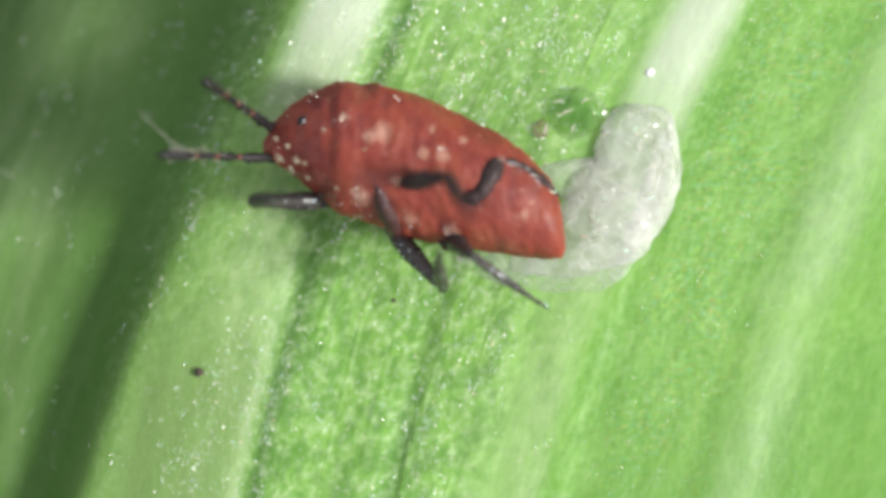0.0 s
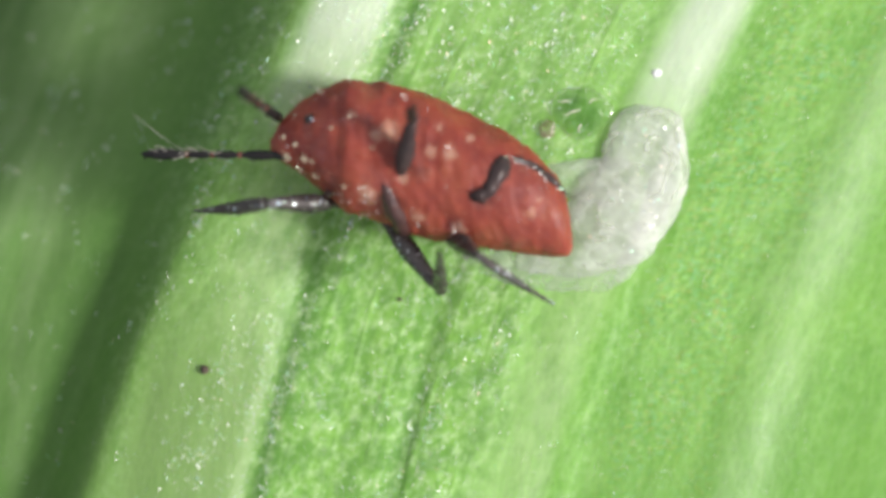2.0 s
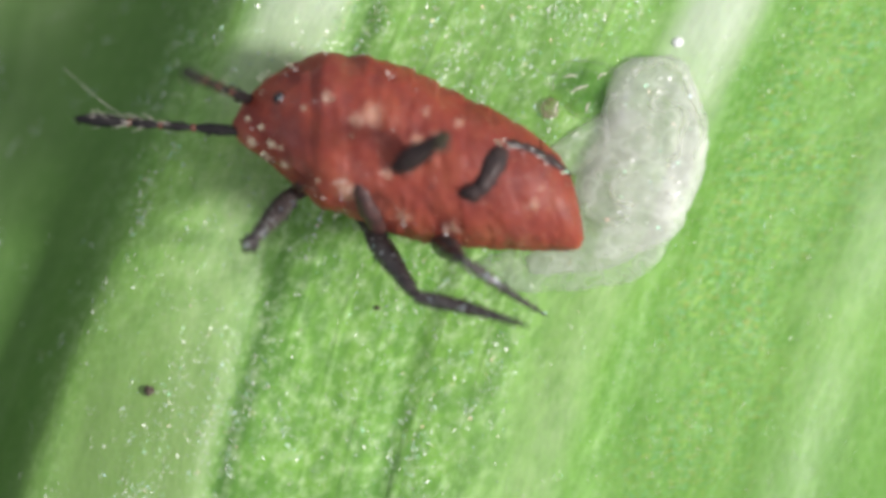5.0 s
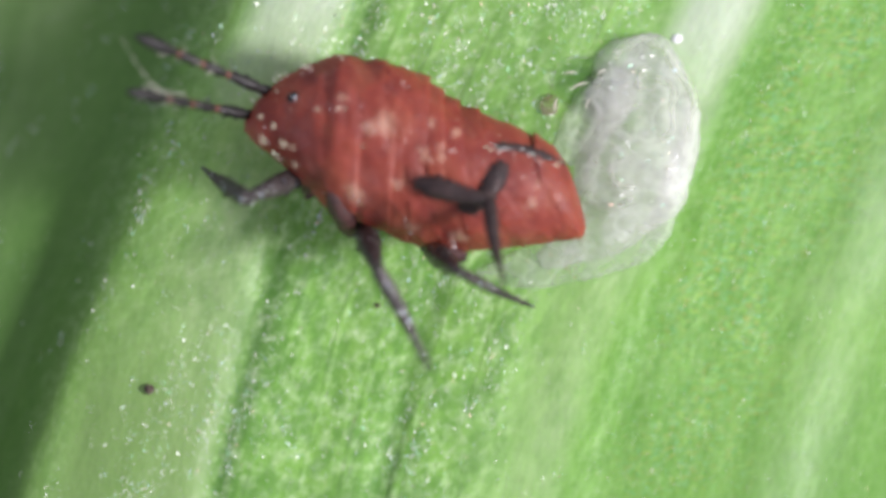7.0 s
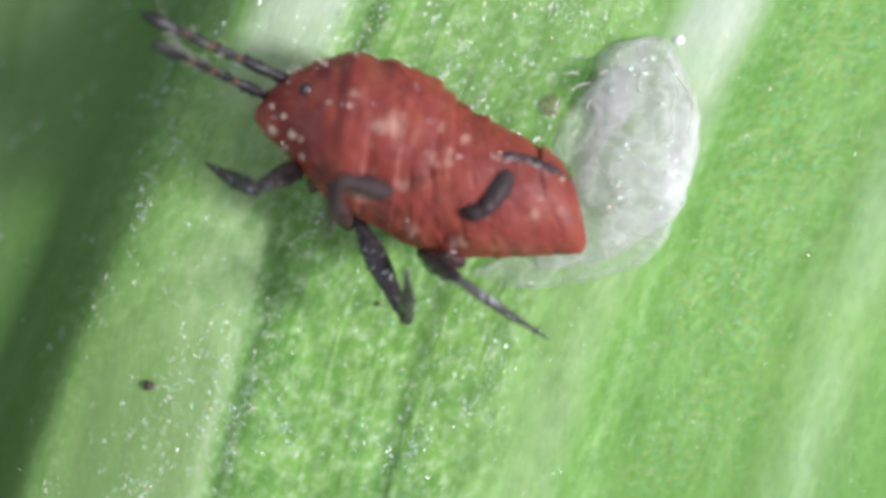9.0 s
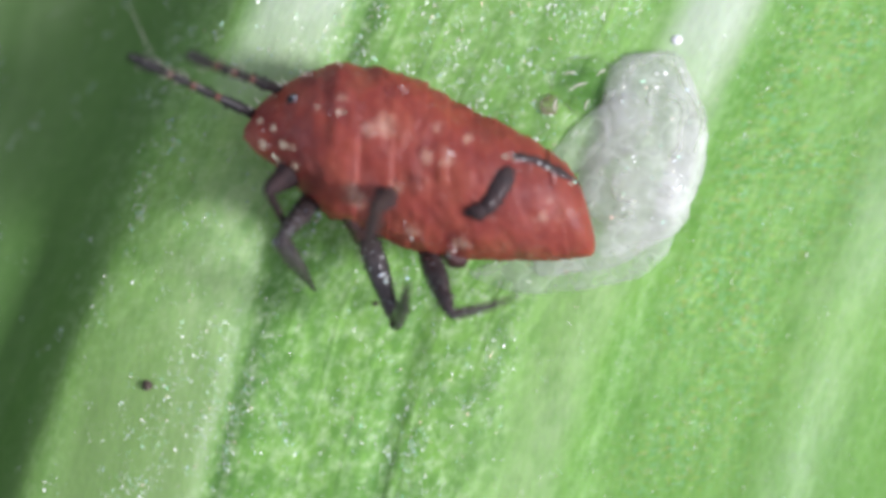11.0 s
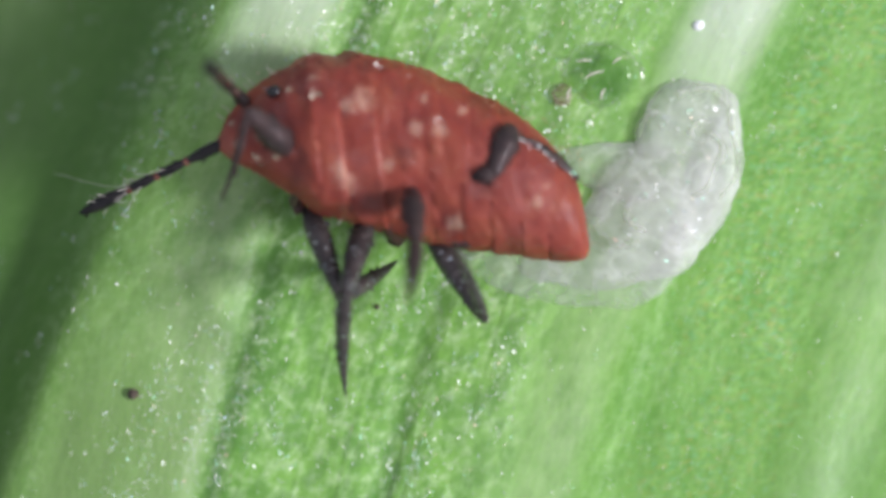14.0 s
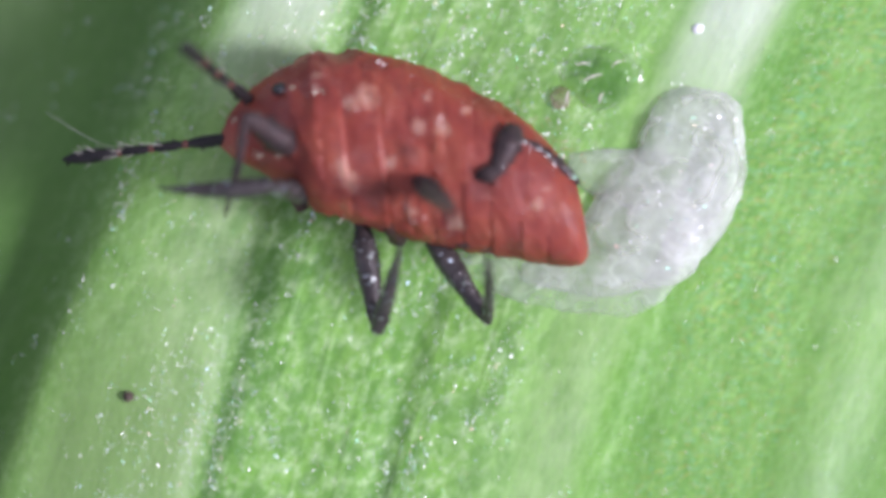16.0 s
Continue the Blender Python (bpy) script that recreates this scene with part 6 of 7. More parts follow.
    walk(hind_leg.children[0], [
        at(0, 0.4600, 0.0000, 0.0000, -77.1, 66.2, -101.4),
        at(0.5, 0.4600, 0.0000, 0.0000, -76.9, 66.6, -101.2),
        at(1, 0.4600, 0.0000, 0.0000, -78.3, 66.0, -102.7),
        at(1.5, 0.4600, 0.0000, 0.0000, -80.6, 66.8, -105.2),
        at(2, 0.4600, 0.0000, 0.0000, -83.1, 67.6, -107.9),
        at(2.5, 0.4600, 0.0000, 0.0000, -90.6, 61.2, -116.2),
        at(3, 0.4600, 0.0000, 0.0000, -108.5, 53.2, -137.5),
        at(3.5, 0.4600, 0.0000, 0.0000, -106.3, 54.6, -134.6),
        at(4, 0.4600, 0.0000, 0.0000, -96.6, 59.0, -123.1),
        at(6.5, 0.4600, 0.0000, 0.0000, -116.4, 63.4, -145.7),
        at(7, 0.4600, 0.0000, 0.0000, -122.5, 59.8, -152.5),
        at(7.5, 0.4600, 0.0000, 0.0000, -123.6, 72.7, -153.7),
        at(8, 0.4600, 0.0000, 0.0000, -127.1, 68.7, -157.5),
        at(8.5, 0.4600, 0.0000, 0.0000, -130.1, 65.4, -160.7),
        at(9, 0.4600, 0.0000, 0.0000, -81.7, 73.0, -109.4),
        at(9.833, 0.4600, 0.0000, 0.0000, 179.8, 54.7, 146.7),
        at(10.667, 0.4600, 0.0000, 0.0000, 169.4, 14.6, 129.6),
        at(10.983, 0.4600, 0.0000, 0.0000, -143.1, 54.8, 171.6),
        at(11.3, 0.4600, 0.0000, 0.0000, -63.9, 37.5, -114.0),
        at(11.333, 0.4600, 0.0000, 0.0000, -130.2, 51.8, 179.2),
        at(11.367, 0.4600, 0.0000, 0.0000, -174.2, 18.9, 134.7),
        at(11.4, 0.4600, 0.0000, 0.0000, 170.6, -26.3, 118.7),
        at(11.5, 0.4600, 0.0000, 0.0000, 170.6, -26.3, 118.7),
        at(11.7, 0.4600, 0.0000, 0.0000, 171.2, -29.6, 117.4),
        at(12, 0.4600, 0.0000, 0.0000, 171.7, -31.9, 116.3),
        at(12.2, 0.4600, 0.0000, 0.0000, 169.8, -30.2, 120.1),
        at(12.5, 0.4600, 0.0000, 0.0000, 174.8, -36.1, 110.9),
        at(12.7, 0.4600, 0.0000, 0.0000, 176.4, -37.6, 108.3),
        at(13, 0.4600, 0.0000, 0.0000, 170.5, -35.9, 118.0),
        at(13.2, 0.4600, 0.0000, 0.0000, 174.1, -37.7, 112.1),
        at(13.5, 0.4600, 0.0000, 0.0000, 168.8, -36.5, 120.8),
        at(13.7, 0.4600, 0.0000, 0.0000, 169.7, -37.8, 119.4),
        at(14, 0.4600, 0.0000, 0.0000, 172.1, -36.2, 115.5),
        at(14.2, 0.4600, 0.0000, 0.0000, 177.4, -37.8, 106.6),
        at(14.5, 0.4600, 0.0000, 0.0000, 179.4, -38.8, 103.5),
        at(14.7, 0.4600, 0.0000, 0.0000, 173.1, -36.4, 113.7),
        at(15, 0.4600, 0.0000, 0.0000, 166.1, -34.8, 125.6),
        at(15.033, 0.4600, 0.0000, 0.0000, 178.3, 19.1, 128.8),
        at(15.067, 0.4600, 0.0000, 0.0000, -140.9, 68.1, 165.3),
        at(15.1, 0.4600, 0.0000, 0.0000, -31.3, 45.3, -88.8),
        at(15.2, 0.4600, 0.0000, 0.0000, -30.3, 47.4, -86.5),
        at(15.3, 0.4600, 0.0000, 0.0000, -43.5, 44.9, -104.4),
        at(15.333, 0.4600, 0.0000, 0.0000, -148.0, 65.2, 155.9),
        at(15.367, 0.4600, 0.0000, 0.0000, 170.1, 17.2, 119.4),
        at(15.4, 0.4600, 0.0000, 0.0000, 155.4, -36.5, 116.6),
        at(15.5, 0.4600, 0.0000, 0.0000, 155.4, -36.5, 116.6),
        at(15.7, 0.4600, 0.0000, 0.0000, 154.2, -35.5, 118.7),
        at(16, 0.4600, 0.0000, 0.0000, 158.2, -26.6, 110.9),
    ])
    walk(raised_front_leg, [
        at(0, -0.4600, 0.0600, -0.0700, 0.0, 0.0, -14.0),
        at(4, -0.4600, 0.0600, -0.0700, 0.0, 0.0, -14.0),
        at(6.5, -0.4600, 0.0600, -0.0700, 0.0, 0.0, -14.0),
        at(9, -0.4600, 0.0600, -0.0700, 0.0, 0.0, -14.0),
        at(9.833, -0.4852, 0.0307, 0.0273, 12.1, -43.3, -28.8),
        at(10.667, -0.5104, 0.0013, 0.1245, 86.6, -70.4, -105.2),
        at(11.5, -0.5356, -0.0280, 0.2218, 146.5, -37.9, -167.1),
        at(11.7, -0.5263, -0.0135, 0.2206, 153.8, -33.5, -179.6),
        at(12, -0.5378, 0.0091, 0.2200, 152.3, -24.5, -176.5),
        at(12.2, -0.5350, 0.0191, 0.2200, 154.8, -28.5, 177.9),
        at(12.5, -0.5114, 0.0690, 0.3800, 166.9, -37.7, 154.6),
        at(13, -0.4946, 0.0788, 0.3800, 170.2, -41.9, 148.4),
        at(13.5, -0.5149, 0.0836, 0.3849, 173.1, -47.3, 141.1),
        at(14, -0.4921, 0.0457, 0.3855, 176.8, -50.2, 133.4),
        at(14.5, -0.4723, 0.0502, 0.3874, 177.6, -52.8, 132.1),
        at(15, -0.4611, 0.0597, 0.3884, 179.0, -55.1, 130.1),
        at(15.5, -0.4794, 0.0502, 0.3874, 175.2, -53.3, 135.0),
        at(16, -0.4904, 0.0376, 0.3860, 168.0, -50.9, 144.3),
    ])
    walk(raised_front_leg.children[0], [
        at(0, 0.3400, 0.0000, 0.0000, 0.0, 0.0, 172.0),
        at(4, 0.3400, 0.0000, 0.0000, 0.0, 0.0, 172.0),
        at(6.5, 0.3400, 0.0000, 0.0000, 0.0, 0.0, 172.0),
        at(9, 0.3400, 0.0000, 0.0000, 0.0, 0.0, 172.0),
        at(9.833, 0.3400, 0.0000, 0.0000, 37.6, 21.0, -168.7),
        at(10.667, 0.3400, 0.0000, 0.0000, 83.5, 23.9, -138.3),
        at(11.5, 0.3400, 0.0000, 0.0000, 123.8, 6.6, -115.1),
        at(11.7, 0.3400, 0.0000, 0.0000, 122.3, 3.7, -131.3),
        at(12, 0.3400, 0.0000, 0.0000, 122.3, 1.5, -131.0),
        at(12.2, 0.3400, 0.0000, 0.0000, 122.3, 1.6, -132.9),
        at(12.5, 0.3400, 0.0000, 0.0000, 125.6, 2.2, -119.7),
        at(13, 0.3400, 0.0000, 0.0000, 128.5, -1.6, -122.2),
        at(13.5, 0.3400, 0.0000, 0.0000, 130.5, -2.3, -125.3),
        at(14, 0.3400, 0.0000, 0.0000, 131.4, -6.1, -131.8),
        at(14.5, 0.3400, 0.0000, 0.0000, 132.6, -4.8, -131.1),
        at(15, 0.3400, 0.0000, 0.0000, 134.1, -5.1, -131.0),
        at(15.5, 0.3400, 0.0000, 0.0000, 132.8, -1.2, -128.0),
        at(16, 0.3400, 0.0000, 0.0000, 131.6, 5.7, -122.3),
    ])
    walk(raised_middle_leg, [
        at(0, -0.0565, -0.0732, 0.4300, -4.6, -48.3, 10.1),
        at(0.2, -0.0015, -0.0603, 0.4300, -57.6, -45.9, 78.7),
        at(0.5, -0.0350, -0.0349, 0.4300, -65.0, -48.3, 88.7),
        at(0.7, -0.0643, -0.0323, 0.4300, -59.6, -52.9, 81.8),
        at(0.85, -0.1005, -0.0592, 0.4300, -91.7, -77.7, 116.2),
        at(1, -0.1367, -0.0861, 0.4300, 161.2, -68.8, -134.6),
        at(1.2, -0.0729, -0.0622, 0.4300, 44.5, -71.0, -14.8),
        at(1.5, -0.0854, -0.0705, 0.4300, 29.3, -57.5, 2.1),
        at(1.7, -0.0890, -0.0408, 0.4300, -30.8, -57.2, 71.0),
        at(2, -0.1089, -0.0253, 0.4300, -36.2, -35.9, 78.3),
        at(2.1, -0.1146, -0.0460, 0.4300, -38.8, -70.4, 81.4),
        at(2.2, -0.1204, -0.0667, 0.4300, 151.2, -74.8, -108.1),
        at(2.5, -0.0563, -0.0635, 0.4300, 85.8, -70.0, -40.3),
        at(2.7, -0.0068, -0.0358, 0.4300, 83.8, -56.3, -38.1),
        at(3, 0.0054, -0.0837, 0.4300, 90.4, -39.5, -46.9),
        at(3.2, -0.0294, -0.0236, 0.4300, 89.2, -34.8, -44.8),
        at(3.5, -0.0253, -0.0381, 0.4300, 77.9, -52.9, -28.8),
        at(3.7, -0.0084, -0.0419, 0.4300, 19.7, -62.0, 38.0),
        at(4, -0.0632, -0.0720, 0.4300, -7.9, -35.2, 73.3),
        at(5.25, -0.0601, -0.0308, 0.4318, 25.1, -39.1, 21.0),
        at(6.5, -0.0570, 0.0105, 0.4337, 48.7, -21.8, -23.2),
        at(6.7, -0.0197, -0.0122, 0.4373, 44.5, -11.5, -8.9),
        at(7, -0.0195, -0.0429, 0.4422, 44.5, -11.4, -8.7),
        at(7.25, -0.0356, -0.0651, 0.4457, 32.4, -28.9, 25.1),
        at(7.5, -0.0517, -0.0873, 0.4492, 9.0, -35.7, 67.4),
        at(7.7, -0.1053, -0.0688, 0.4463, 2.5, -31.5, 79.1),
        at(8, -0.1451, -0.0745, 0.4472, -50.2, -52.9, 150.9),
        at(8.2, -0.1458, -0.0893, 0.4495, -57.5, -62.0, 159.6),
        at(8.5, -0.1471, -0.1055, 0.4521, -62.1, -72.9, 164.6),
        at(8.7, -0.1499, -0.0775, 0.4476, -12.8, -44.6, 109.5),
        at(9, -0.1458, -0.0959, 0.4506, -55.3, -46.6, 166.7),
        at(11.5, -0.1093, -0.0841, 0.4350, -107.4, -80.3, -138.1),
        at(12, -0.0940, -0.1175, 0.4300, 53.3, -47.8, 60.0),
        at(12.2, -0.0931, -0.0955, 0.4300, -177.0, -75.9, -73.8),
        at(12.5, -0.0909, -0.0749, 0.4300, -135.5, -71.4, -116.9),
        at(13, -0.0541, -0.0335, 0.4300, 116.7, -73.9, -6.6),
        at(13.2, -0.0464, -0.0470, 0.4291, 151.3, -67.8, -43.0),
        at(13.5, -0.0298, -0.0802, 0.4264, -172.6, -50.7, -84.2),
        at(13.7, -0.0166, -0.0986, 0.4244, -171.1, -50.0, -86.1),
        at(14, -0.0067, -0.1791, 0.4160, -166.8, -47.1, -91.8),
        at(14.2, -0.0205, -0.1547, 0.4173, -170.6, -46.3, -86.6),
        at(14.5, -0.0424, -0.1299, 0.4187, -167.7, -51.1, -90.4),
        at(15, -0.0450, -0.1312, 0.4186, -176.0, -63.3, -80.7),
        at(15.2, -0.0530, -0.1320, 0.4185, 177.2, -73.0, -73.3),
        at(15.5, -0.0583, -0.0647, 0.4256, 33.7, -52.4, 73.5),
        at(15.7, -0.0359, -0.0765, 0.4243, 39.9, -37.4, 64.8),
        at(15.85, -0.0126, -0.1088, 0.4209, 74.1, -62.4, 21.9),
        at(16, 0.0108, -0.1411, 0.4175, 138.8, -55.5, -50.9),
    ])
    walk(raised_middle_leg.children[0], [
        at(0, 0.3400, 0.0000, 0.0000, 5.4, -14.0, -41.8),
        at(0.2, 0.3400, 0.0000, 0.0000, 6.4, 21.6, -26.4),
        at(0.35, 0.3400, 0.0000, 0.0000, 23.1, 39.5, 5.3),
        at(0.5, 0.3400, 0.0000, 0.0000, 53.1, 44.9, 48.9),
        at(0.7, 0.3400, 0.0000, 0.0000, 70.5, 41.6, 74.0),
        at(0.85, 0.3400, 0.0000, 0.0000, 34.5, 34.0, 18.3),
        at(1, 0.3400, 0.0000, 0.0000, 19.9, 8.1, -20.2),
        at(1.2, 0.3400, 0.0000, 0.0000, 18.3, -30.1, -12.5),
        at(1.5, 0.3400, 0.0000, 0.0000, 23.4, -45.6, -20.7),
        at(1.7, 0.3400, 0.0000, 0.0000, 34.9, -41.8, -37.3),
        at(2, 0.3400, 0.0000, 0.0000, 28.8, -32.8, -27.2),
        at(2.2, 0.3400, 0.0000, 0.0000, 28.1, -0.8, -24.9),
        at(2.5, 0.3400, 0.0000, 0.0000, 24.5, -14.2, 2.1),
        at(2.7, 0.3400, 0.0000, 0.0000, 23.4, -48.4, 4.1),
        at(3, 0.3400, 0.0000, 0.0000, -10.0, -44.5, 49.1),
        at(3.2, 0.3400, 0.0000, 0.0000, 2.3, -38.6, 30.6),
        at(3.5, 0.3400, 0.0000, 0.0000, 25.4, -43.8, -3.8),
        at(3.7, 0.3400, 0.0000, 0.0000, 33.4, -46.7, -15.1),
        at(4, 0.3400, 0.0000, 0.0000, 28.2, -54.6, -8.4),
        at(6.5, 0.3400, 0.0000, 0.0000, 1.6, -52.0, 24.5),
        at(6.7, 0.3400, 0.0000, 0.0000, 12.6, -61.1, 11.4),
        at(7, 0.3400, 0.0000, 0.0000, 36.5, -62.6, -15.7),
        at(7.5, 0.3400, 0.0000, 0.0000, 46.9, -27.7, -29.6),
        at(7.7, 0.3400, 0.0000, 0.0000, 32.5, -30.6, -0.5),
        at(8, 0.3400, 0.0000, 0.0000, 31.9, -51.0, 0.4),
        at(8.2, 0.3400, 0.0000, 0.0000, 36.2, -39.9, -5.7),
        at(8.5, 0.3400, 0.0000, 0.0000, 27.4, -29.3, 9.8),
        at(8.7, 0.3400, 0.0000, 0.0000, 34.2, -63.8, 0.8),
        at(9, 0.3400, 0.0000, 0.0000, 53.8, -51.1, -22.2),
        at(11.5, 0.3400, 0.0000, 0.0000, 35.5, -18.4, 8.2),
        at(12, 0.3400, 0.0000, 0.0000, 42.0, -21.3, -11.0),
        at(12.2, 0.3400, 0.0000, 0.0000, 36.2, -8.8, 11.0),
        at(12.35, 0.3400, 0.0000, 0.0000, 19.0, -43.2, 47.5),
        at(12.5, 0.3400, 0.0000, 0.0000, -36.4, -51.6, 118.4),
        at(12.75, 0.3400, 0.0000, 0.0000, -1.5, -39.6, 71.2),
        at(13, 0.3400, 0.0000, 0.0000, 12.1, -15.6, 42.9),
        at(13.2, 0.3400, 0.0000, 0.0000, 14.3, -4.7, 30.3),
        at(13.35, 0.3400, 0.0000, 0.0000, 9.3, -38.1, 43.4),
        at(13.5, 0.3400, 0.0000, 0.0000, -20.7, -67.4, 79.5),
        at(13.6, 0.3400, 0.0000, 0.0000, 25.9, -42.1, 25.0),
        at(13.7, 0.3400, 0.0000, 0.0000, 34.1, -7.4, 6.6),
        at(14, 0.3400, 0.0000, 0.0000, 34.1, 2.6, 6.8),
        at(14.2, 0.3400, 0.0000, 0.0000, 34.0, -3.1, 13.8),
        at(14.5, 0.3400, 0.0000, 0.0000, 34.1, 0.8, 11.6),
        at(15, 0.3400, 0.0000, 0.0000, 33.5, -10.1, 18.7),
        at(15.2, 0.3400, 0.0000, 0.0000, 33.6, -18.7, 18.2),
        at(15.5, 0.3400, 0.0000, 0.0000, 30.3, -33.1, 25.6),
        at(15.7, 0.3400, 0.0000, 0.0000, 26.7, -46.3, 31.3),
        at(15.85, 0.3400, 0.0000, 0.0000, 23.2, -8.7, 38.5),
        at(16, 0.3400, 0.0000, 0.0000, 24.2, 28.9, 44.1),
    ])
    walk(near_antenna, [
        at(0, -0.7560, 0.0524, 0.2100, -177.3, -39.2, 179.0),
        at(0.5, -0.7640, 0.0370, 0.2100, -176.6, -37.9, 177.9),
        at(1, -0.7639, 0.0558, 0.2100, -179.2, -39.9, -178.1),
        at(1.5, -0.7558, 0.0675, 0.2100, -176.0, -36.0, 176.8),
        at(2, -0.7504, 0.0586, 0.2100, -176.7, 12.1, 179.7),
        at(2.5, -0.7466, 0.0725, 0.2100, -175.0, 13.5, -172.9),
        at(3, -0.7659, 0.0738, 0.2100, -175.6, 19.8, -174.8),
        at(3.5, -0.7687, 0.0756, 0.2100, -176.6, 16.3, -178.0),
        at(4, -0.7582, 0.0689, 0.2100, -175.6, 20.9, -174.9),
        at(5.25, -0.7641, 0.1110, 0.1992, -177.2, -5.8, 173.2),
        at(6.5, -0.7700, 0.1532, 0.1884, -172.8, -32.2, 160.1),
        at(7, -0.7746, 0.1598, 0.1873, -176.2, -41.9, 165.7),
        at(7.5, -0.7800, 0.1625, 0.1869, -167.7, -41.6, 152.9),
        at(8, -0.7749, 0.1660, 0.1863, -165.7, -39.7, 149.9),
        at(8.5, -0.7635, 0.1599, 0.1873, -166.6, -40.0, 151.3),
        at(9, -0.7556, 0.2039, 0.1803, -170.3, -39.7, 157.0),
        at(11.5, -0.7673, 0.2077, 0.1994, -169.3, -28.8, 155.3),
        at(12, -0.7416, 0.1964, 0.2100, -172.5, 9.9, 173.3),
        at(12.5, -0.7404, 0.1807, 0.2100, -171.7, 9.9, 177.4),
        at(13, -0.7671, 0.1496, 0.2100, -170.5, 21.9, -178.0),
        at(13.5, -0.7892, 0.1277, 0.2170, -170.9, -26.5, -168.7),
        at(14, -0.7504, 0.1212, 0.2214, -171.2, 21.7, -161.9),
        at(14.5, -0.7431, 0.1051, 0.2222, -170.3, 27.7, -159.8),
        at(15, -0.7306, 0.1255, 0.2244, -174.3, 18.9, -169.8),
        at(15.5, -0.7282, 0.1468, 0.2266, -174.2, 11.7, -169.7),
        at(16, -0.7359, 0.1222, 0.2240, -176.2, 11.9, -179.3),
    ])
    walk(far_antenna, [
        at(0, -0.7568, 0.2204, 0.2500, -119.8, -56.2, 145.6),
        at(0.5, -0.7575, 0.2257, 0.2500, -111.3, -52.1, 135.1),
        at(1, -0.7271, 0.2677, 0.2500, -100.7, -48.1, 121.3),
        at(1.5, -0.7357, 0.2562, 0.2500, -109.4, -57.5, 132.2),
        at(2, -0.7660, 0.2704, 0.2500, -121.5, -73.7, 145.4),
        at(2.5, -0.7325, 0.2558, 0.2500, -113.2, -80.5, 136.9),
        at(3, -0.7536, 0.2049, 0.2500, -98.5, -79.8, 121.9),
        at(3.5, -0.7257, 0.2309, 0.2500, -115.2, -79.8, 138.9),
        at(4, -0.7245, 0.2244, 0.2500, -103.8, -80.3, 127.3),
        at(6.5, -0.7110, 0.2810, 0.2086, -133.3, -32.0, 159.7),
        at(7, -0.7231, 0.2823, 0.2084, -131.6, -31.8, 156.3),
        at(7.5, -0.7342, 0.2733, 0.2098, -132.4, -28.0, 158.1),
        at(8, -0.7327, 0.2767, 0.2093, -132.1, -24.8, 157.3),
        at(8.5, -0.7441, 0.2937, 0.2066, -132.5, -28.3, 158.3),
        at(9, -0.7269, 0.3033, 0.2051, -133.4, -24.9, 160.3),
        at(11.5, -0.6584, 0.3270, 0.2332, -132.4, -66.5, 159.0),
        at(12, -0.6933, 0.3102, 0.2500, -138.3, -77.4, 165.2),
        at(12.5, -0.6493, 0.3030, 0.2500, -119.7, -78.1, 146.1),
        at(13, -0.6857, 0.2837, 0.2500, -119.3, -63.5, 145.7),
        at(13.5, -0.6687, 0.2555, 0.2637, -139.3, -74.8, 167.0),
        at(14, -0.6586, 0.2779, 0.2753, -115.5, -77.6, 142.5),
        at(14.5, -0.6345, 0.2309, 0.2756, -118.8, -79.5, 145.8),
        at(15, -0.6578, 0.2774, 0.2805, -112.8, -83.2, 139.8),
        at(15.5, -0.6362, 0.2676, 0.2795, -118.7, -74.5, 145.8),
        at(16, -0.6585, 0.2748, 0.2803, -117.9, -66.7, 144.9),
    ])
    walk(eye, [at(t, x, y, z) for t, x, y, z in ((0, 0, 0, 0), (11.5, 0, 0, 0), (12.5, 0.025, -0.012, 0.045), (14, 0.045, -0.03, 0.060), (16, 0.055, -0.035, 0.065))])
    # the middle hip is drawn in as its leg swings back
    walk(middle_hip, [at(t, x, y, z) for t, x, y, z in ((0, 0, 0, 0), (4, 0, 0, 0), (6.5, -0.16, 0.0, -0.03), (7.5, -0.22, 0.03, -0.035), (9, -0.22, 0.03, -0.035), (11.3, -0.10, 0, -0.08), (12, 0, 0, -0.07), (16, 0, 0, -0.07))])
    rest = folded_leg.matrix_basis.copy()
    walk(folded_leg, [(t, Matrix.Translation((x * MM, y * MM, 0)) @ rest) for t, x, y in (
        (0, 0, 0), (4, 0, 0), (6.5, -0.065, 0.01), (9, -0.065, 0.01), (11.5, -0.02, 0), (12.5, 0, 0), (16, 0, 0))])
    walk(jelly_bridge, [at(t, x, y, 0, 0, 0, turn) for t, x, y, turn in ((0, 0, 0, 0), (4, 0, 0, 0), (6.5, 0.02, 0.15, 38), (9, 0.02, 0.15, 38), (11.5, 0.01, 0.06, 15), (12.5, 0, 0, 0), (16, 0, 0, 0))])
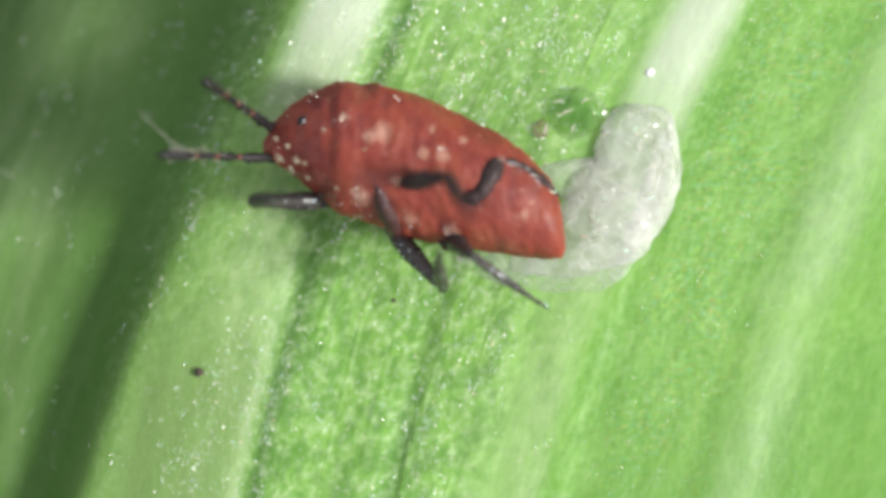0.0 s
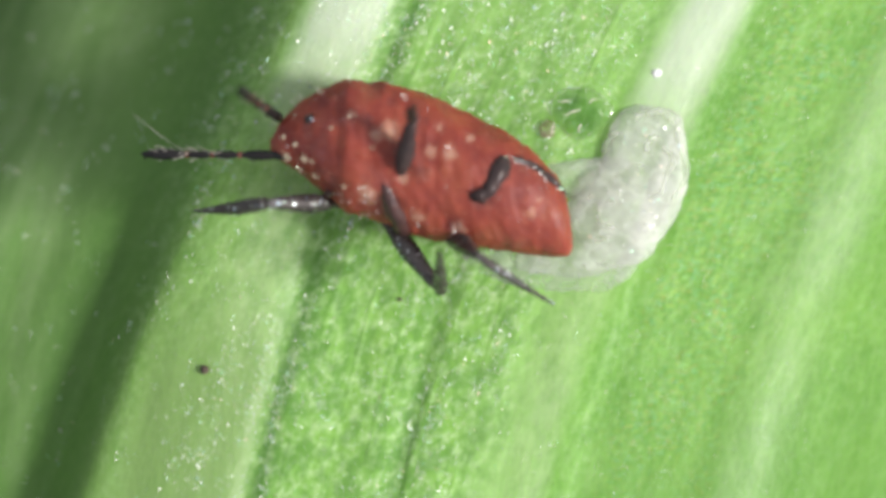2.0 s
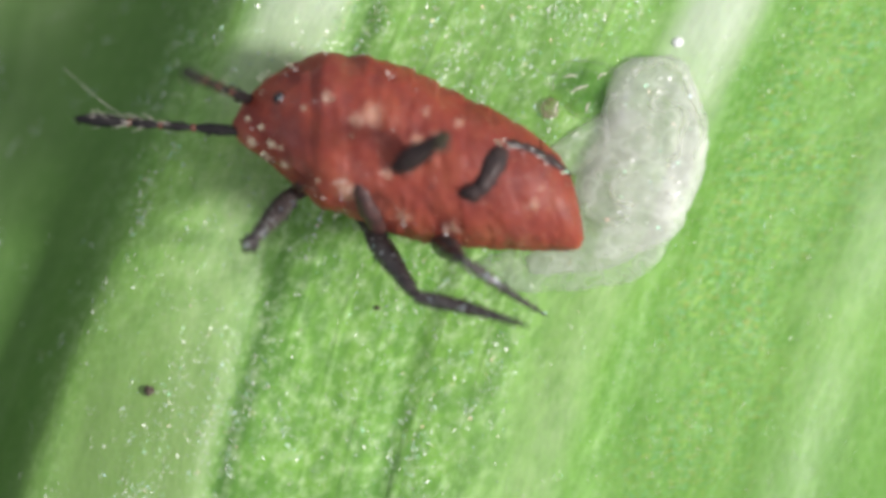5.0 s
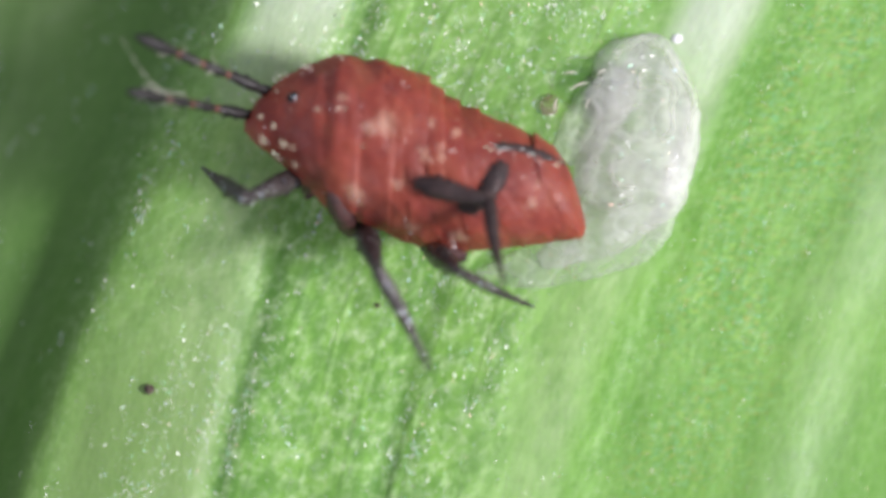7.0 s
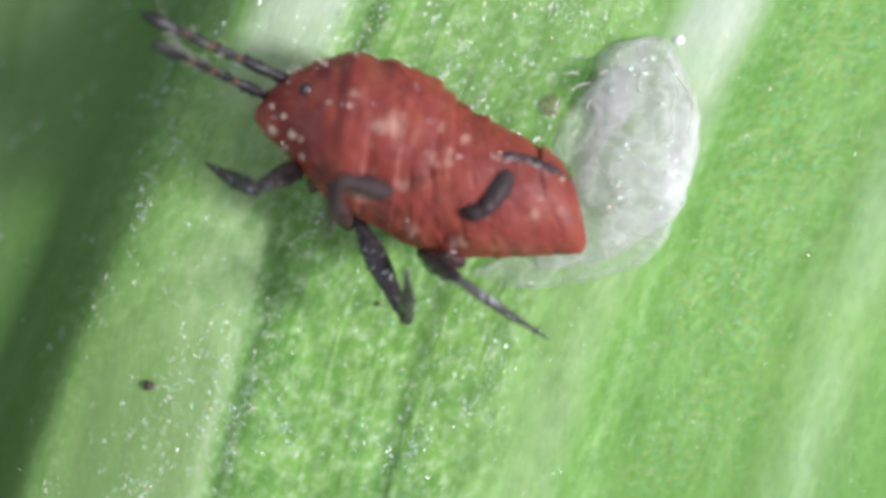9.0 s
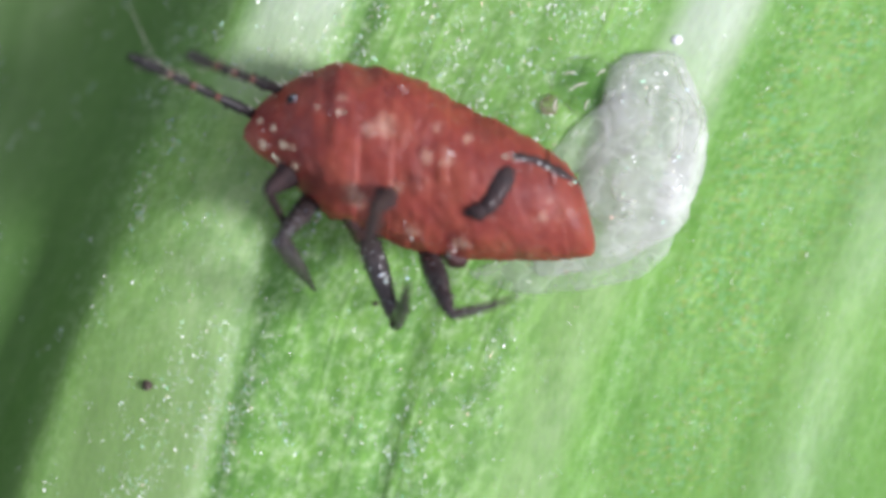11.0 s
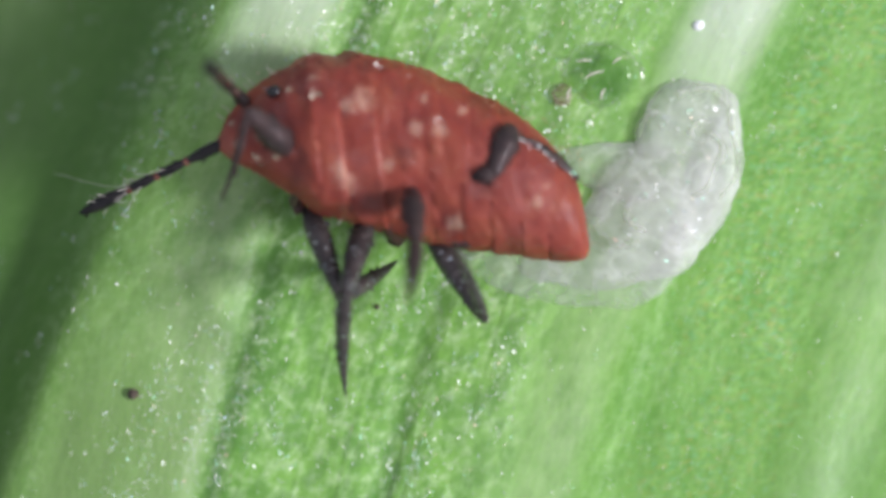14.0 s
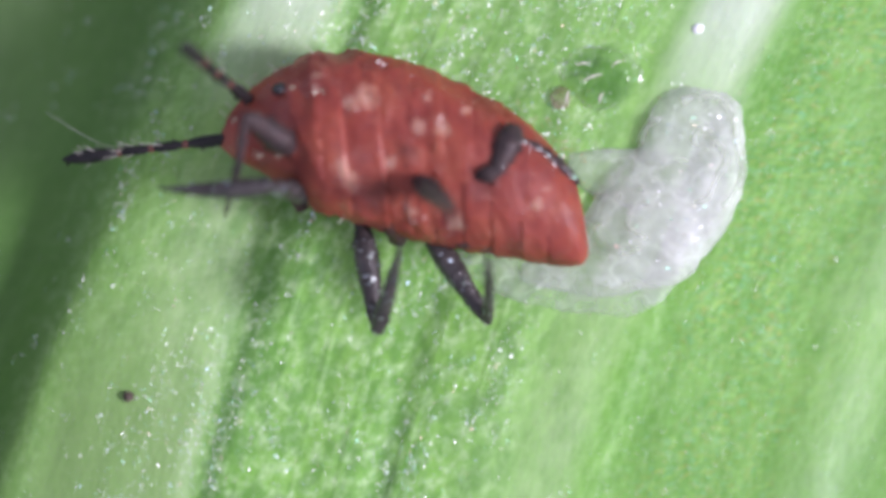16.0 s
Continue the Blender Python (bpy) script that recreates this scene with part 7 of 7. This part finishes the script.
    walk(jelly, [
        at(0, 0.7594, 0.3606, 0.0000, 0.0, -0.0, -6.0),
        at(0.5, 0.7633, 0.3571, 0.0000, 0.0, -0.0, -7.0),
        at(1, 0.7601, 0.3518, 0.0000, 0.0, -0.0, -7.6),
        at(1.5, 0.7690, 0.3570, 0.0000, 0.0, -0.0, -7.2),
        at(2, 0.7648, 0.3593, 0.0000, 0.0, -0.0, -7.0),
        at(2.5, 0.7639, 0.3668, 0.0000, 0.0, -0.0, -5.9),
        at(3, 0.7655, 0.3821, 0.0000, 0.0, -0.0, -2.1),
        at(3.5, 0.7553, 0.4025, 0.0000, 0.0, -0.0, 0.0),
        at(4, 0.7533, 0.4000, 0.0000, 0.0, -0.0, -0.8),
        at(6.5, 0.7224, 0.4847, 0.0000, 0.0, -0.0, 11.9),
        at(7, 0.7198, 0.4823, 0.0000, 0.0, -0.0, 11.9),
        at(7.5, 0.7157, 0.4816, 0.0000, 0.0, -0.0, 11.5),
        at(8, 0.7143, 0.4809, 0.0000, 0.0, -0.0, 11.5),
        at(8.5, 0.7139, 0.4788, 0.0000, 0.0, -0.0, 11.3),
        at(9, 0.7122, 0.4750, 0.0000, 0.0, -0.0, 11.1),
        at(11.5, 0.7576, 0.4029, 0.0000, 0.0, -0.0, 4.2),
        at(12, 0.7616, 0.3745, 0.0000, 0.0, -0.0, 0.4),
        at(12.5, 0.7776, 0.3517, 0.0000, 0.0, -0.0, -3.0),
        at(13, 0.7736, 0.3382, 0.0000, 0.0, -0.0, -6.2),
        at(13.5, 0.7689, 0.3248, 0.0000, 0.0, -0.0, -8.8),
        at(14, 0.7801, 0.3116, 0.0000, 0.0, -0.0, -9.9),
        at(14.5, 0.7800, 0.3030, 0.0000, 0.0, -0.0, -11.2),
        at(15, 0.7835, 0.3064, 0.0000, 0.0, -0.0, -11.2),
        at(15.5, 0.7905, 0.2985, 0.0000, 0.0, -0.0, -11.8),
        at(16, 0.7957, 0.2988, 0.0000, 0.0, -0.0, -10.5),
    ])


motions()
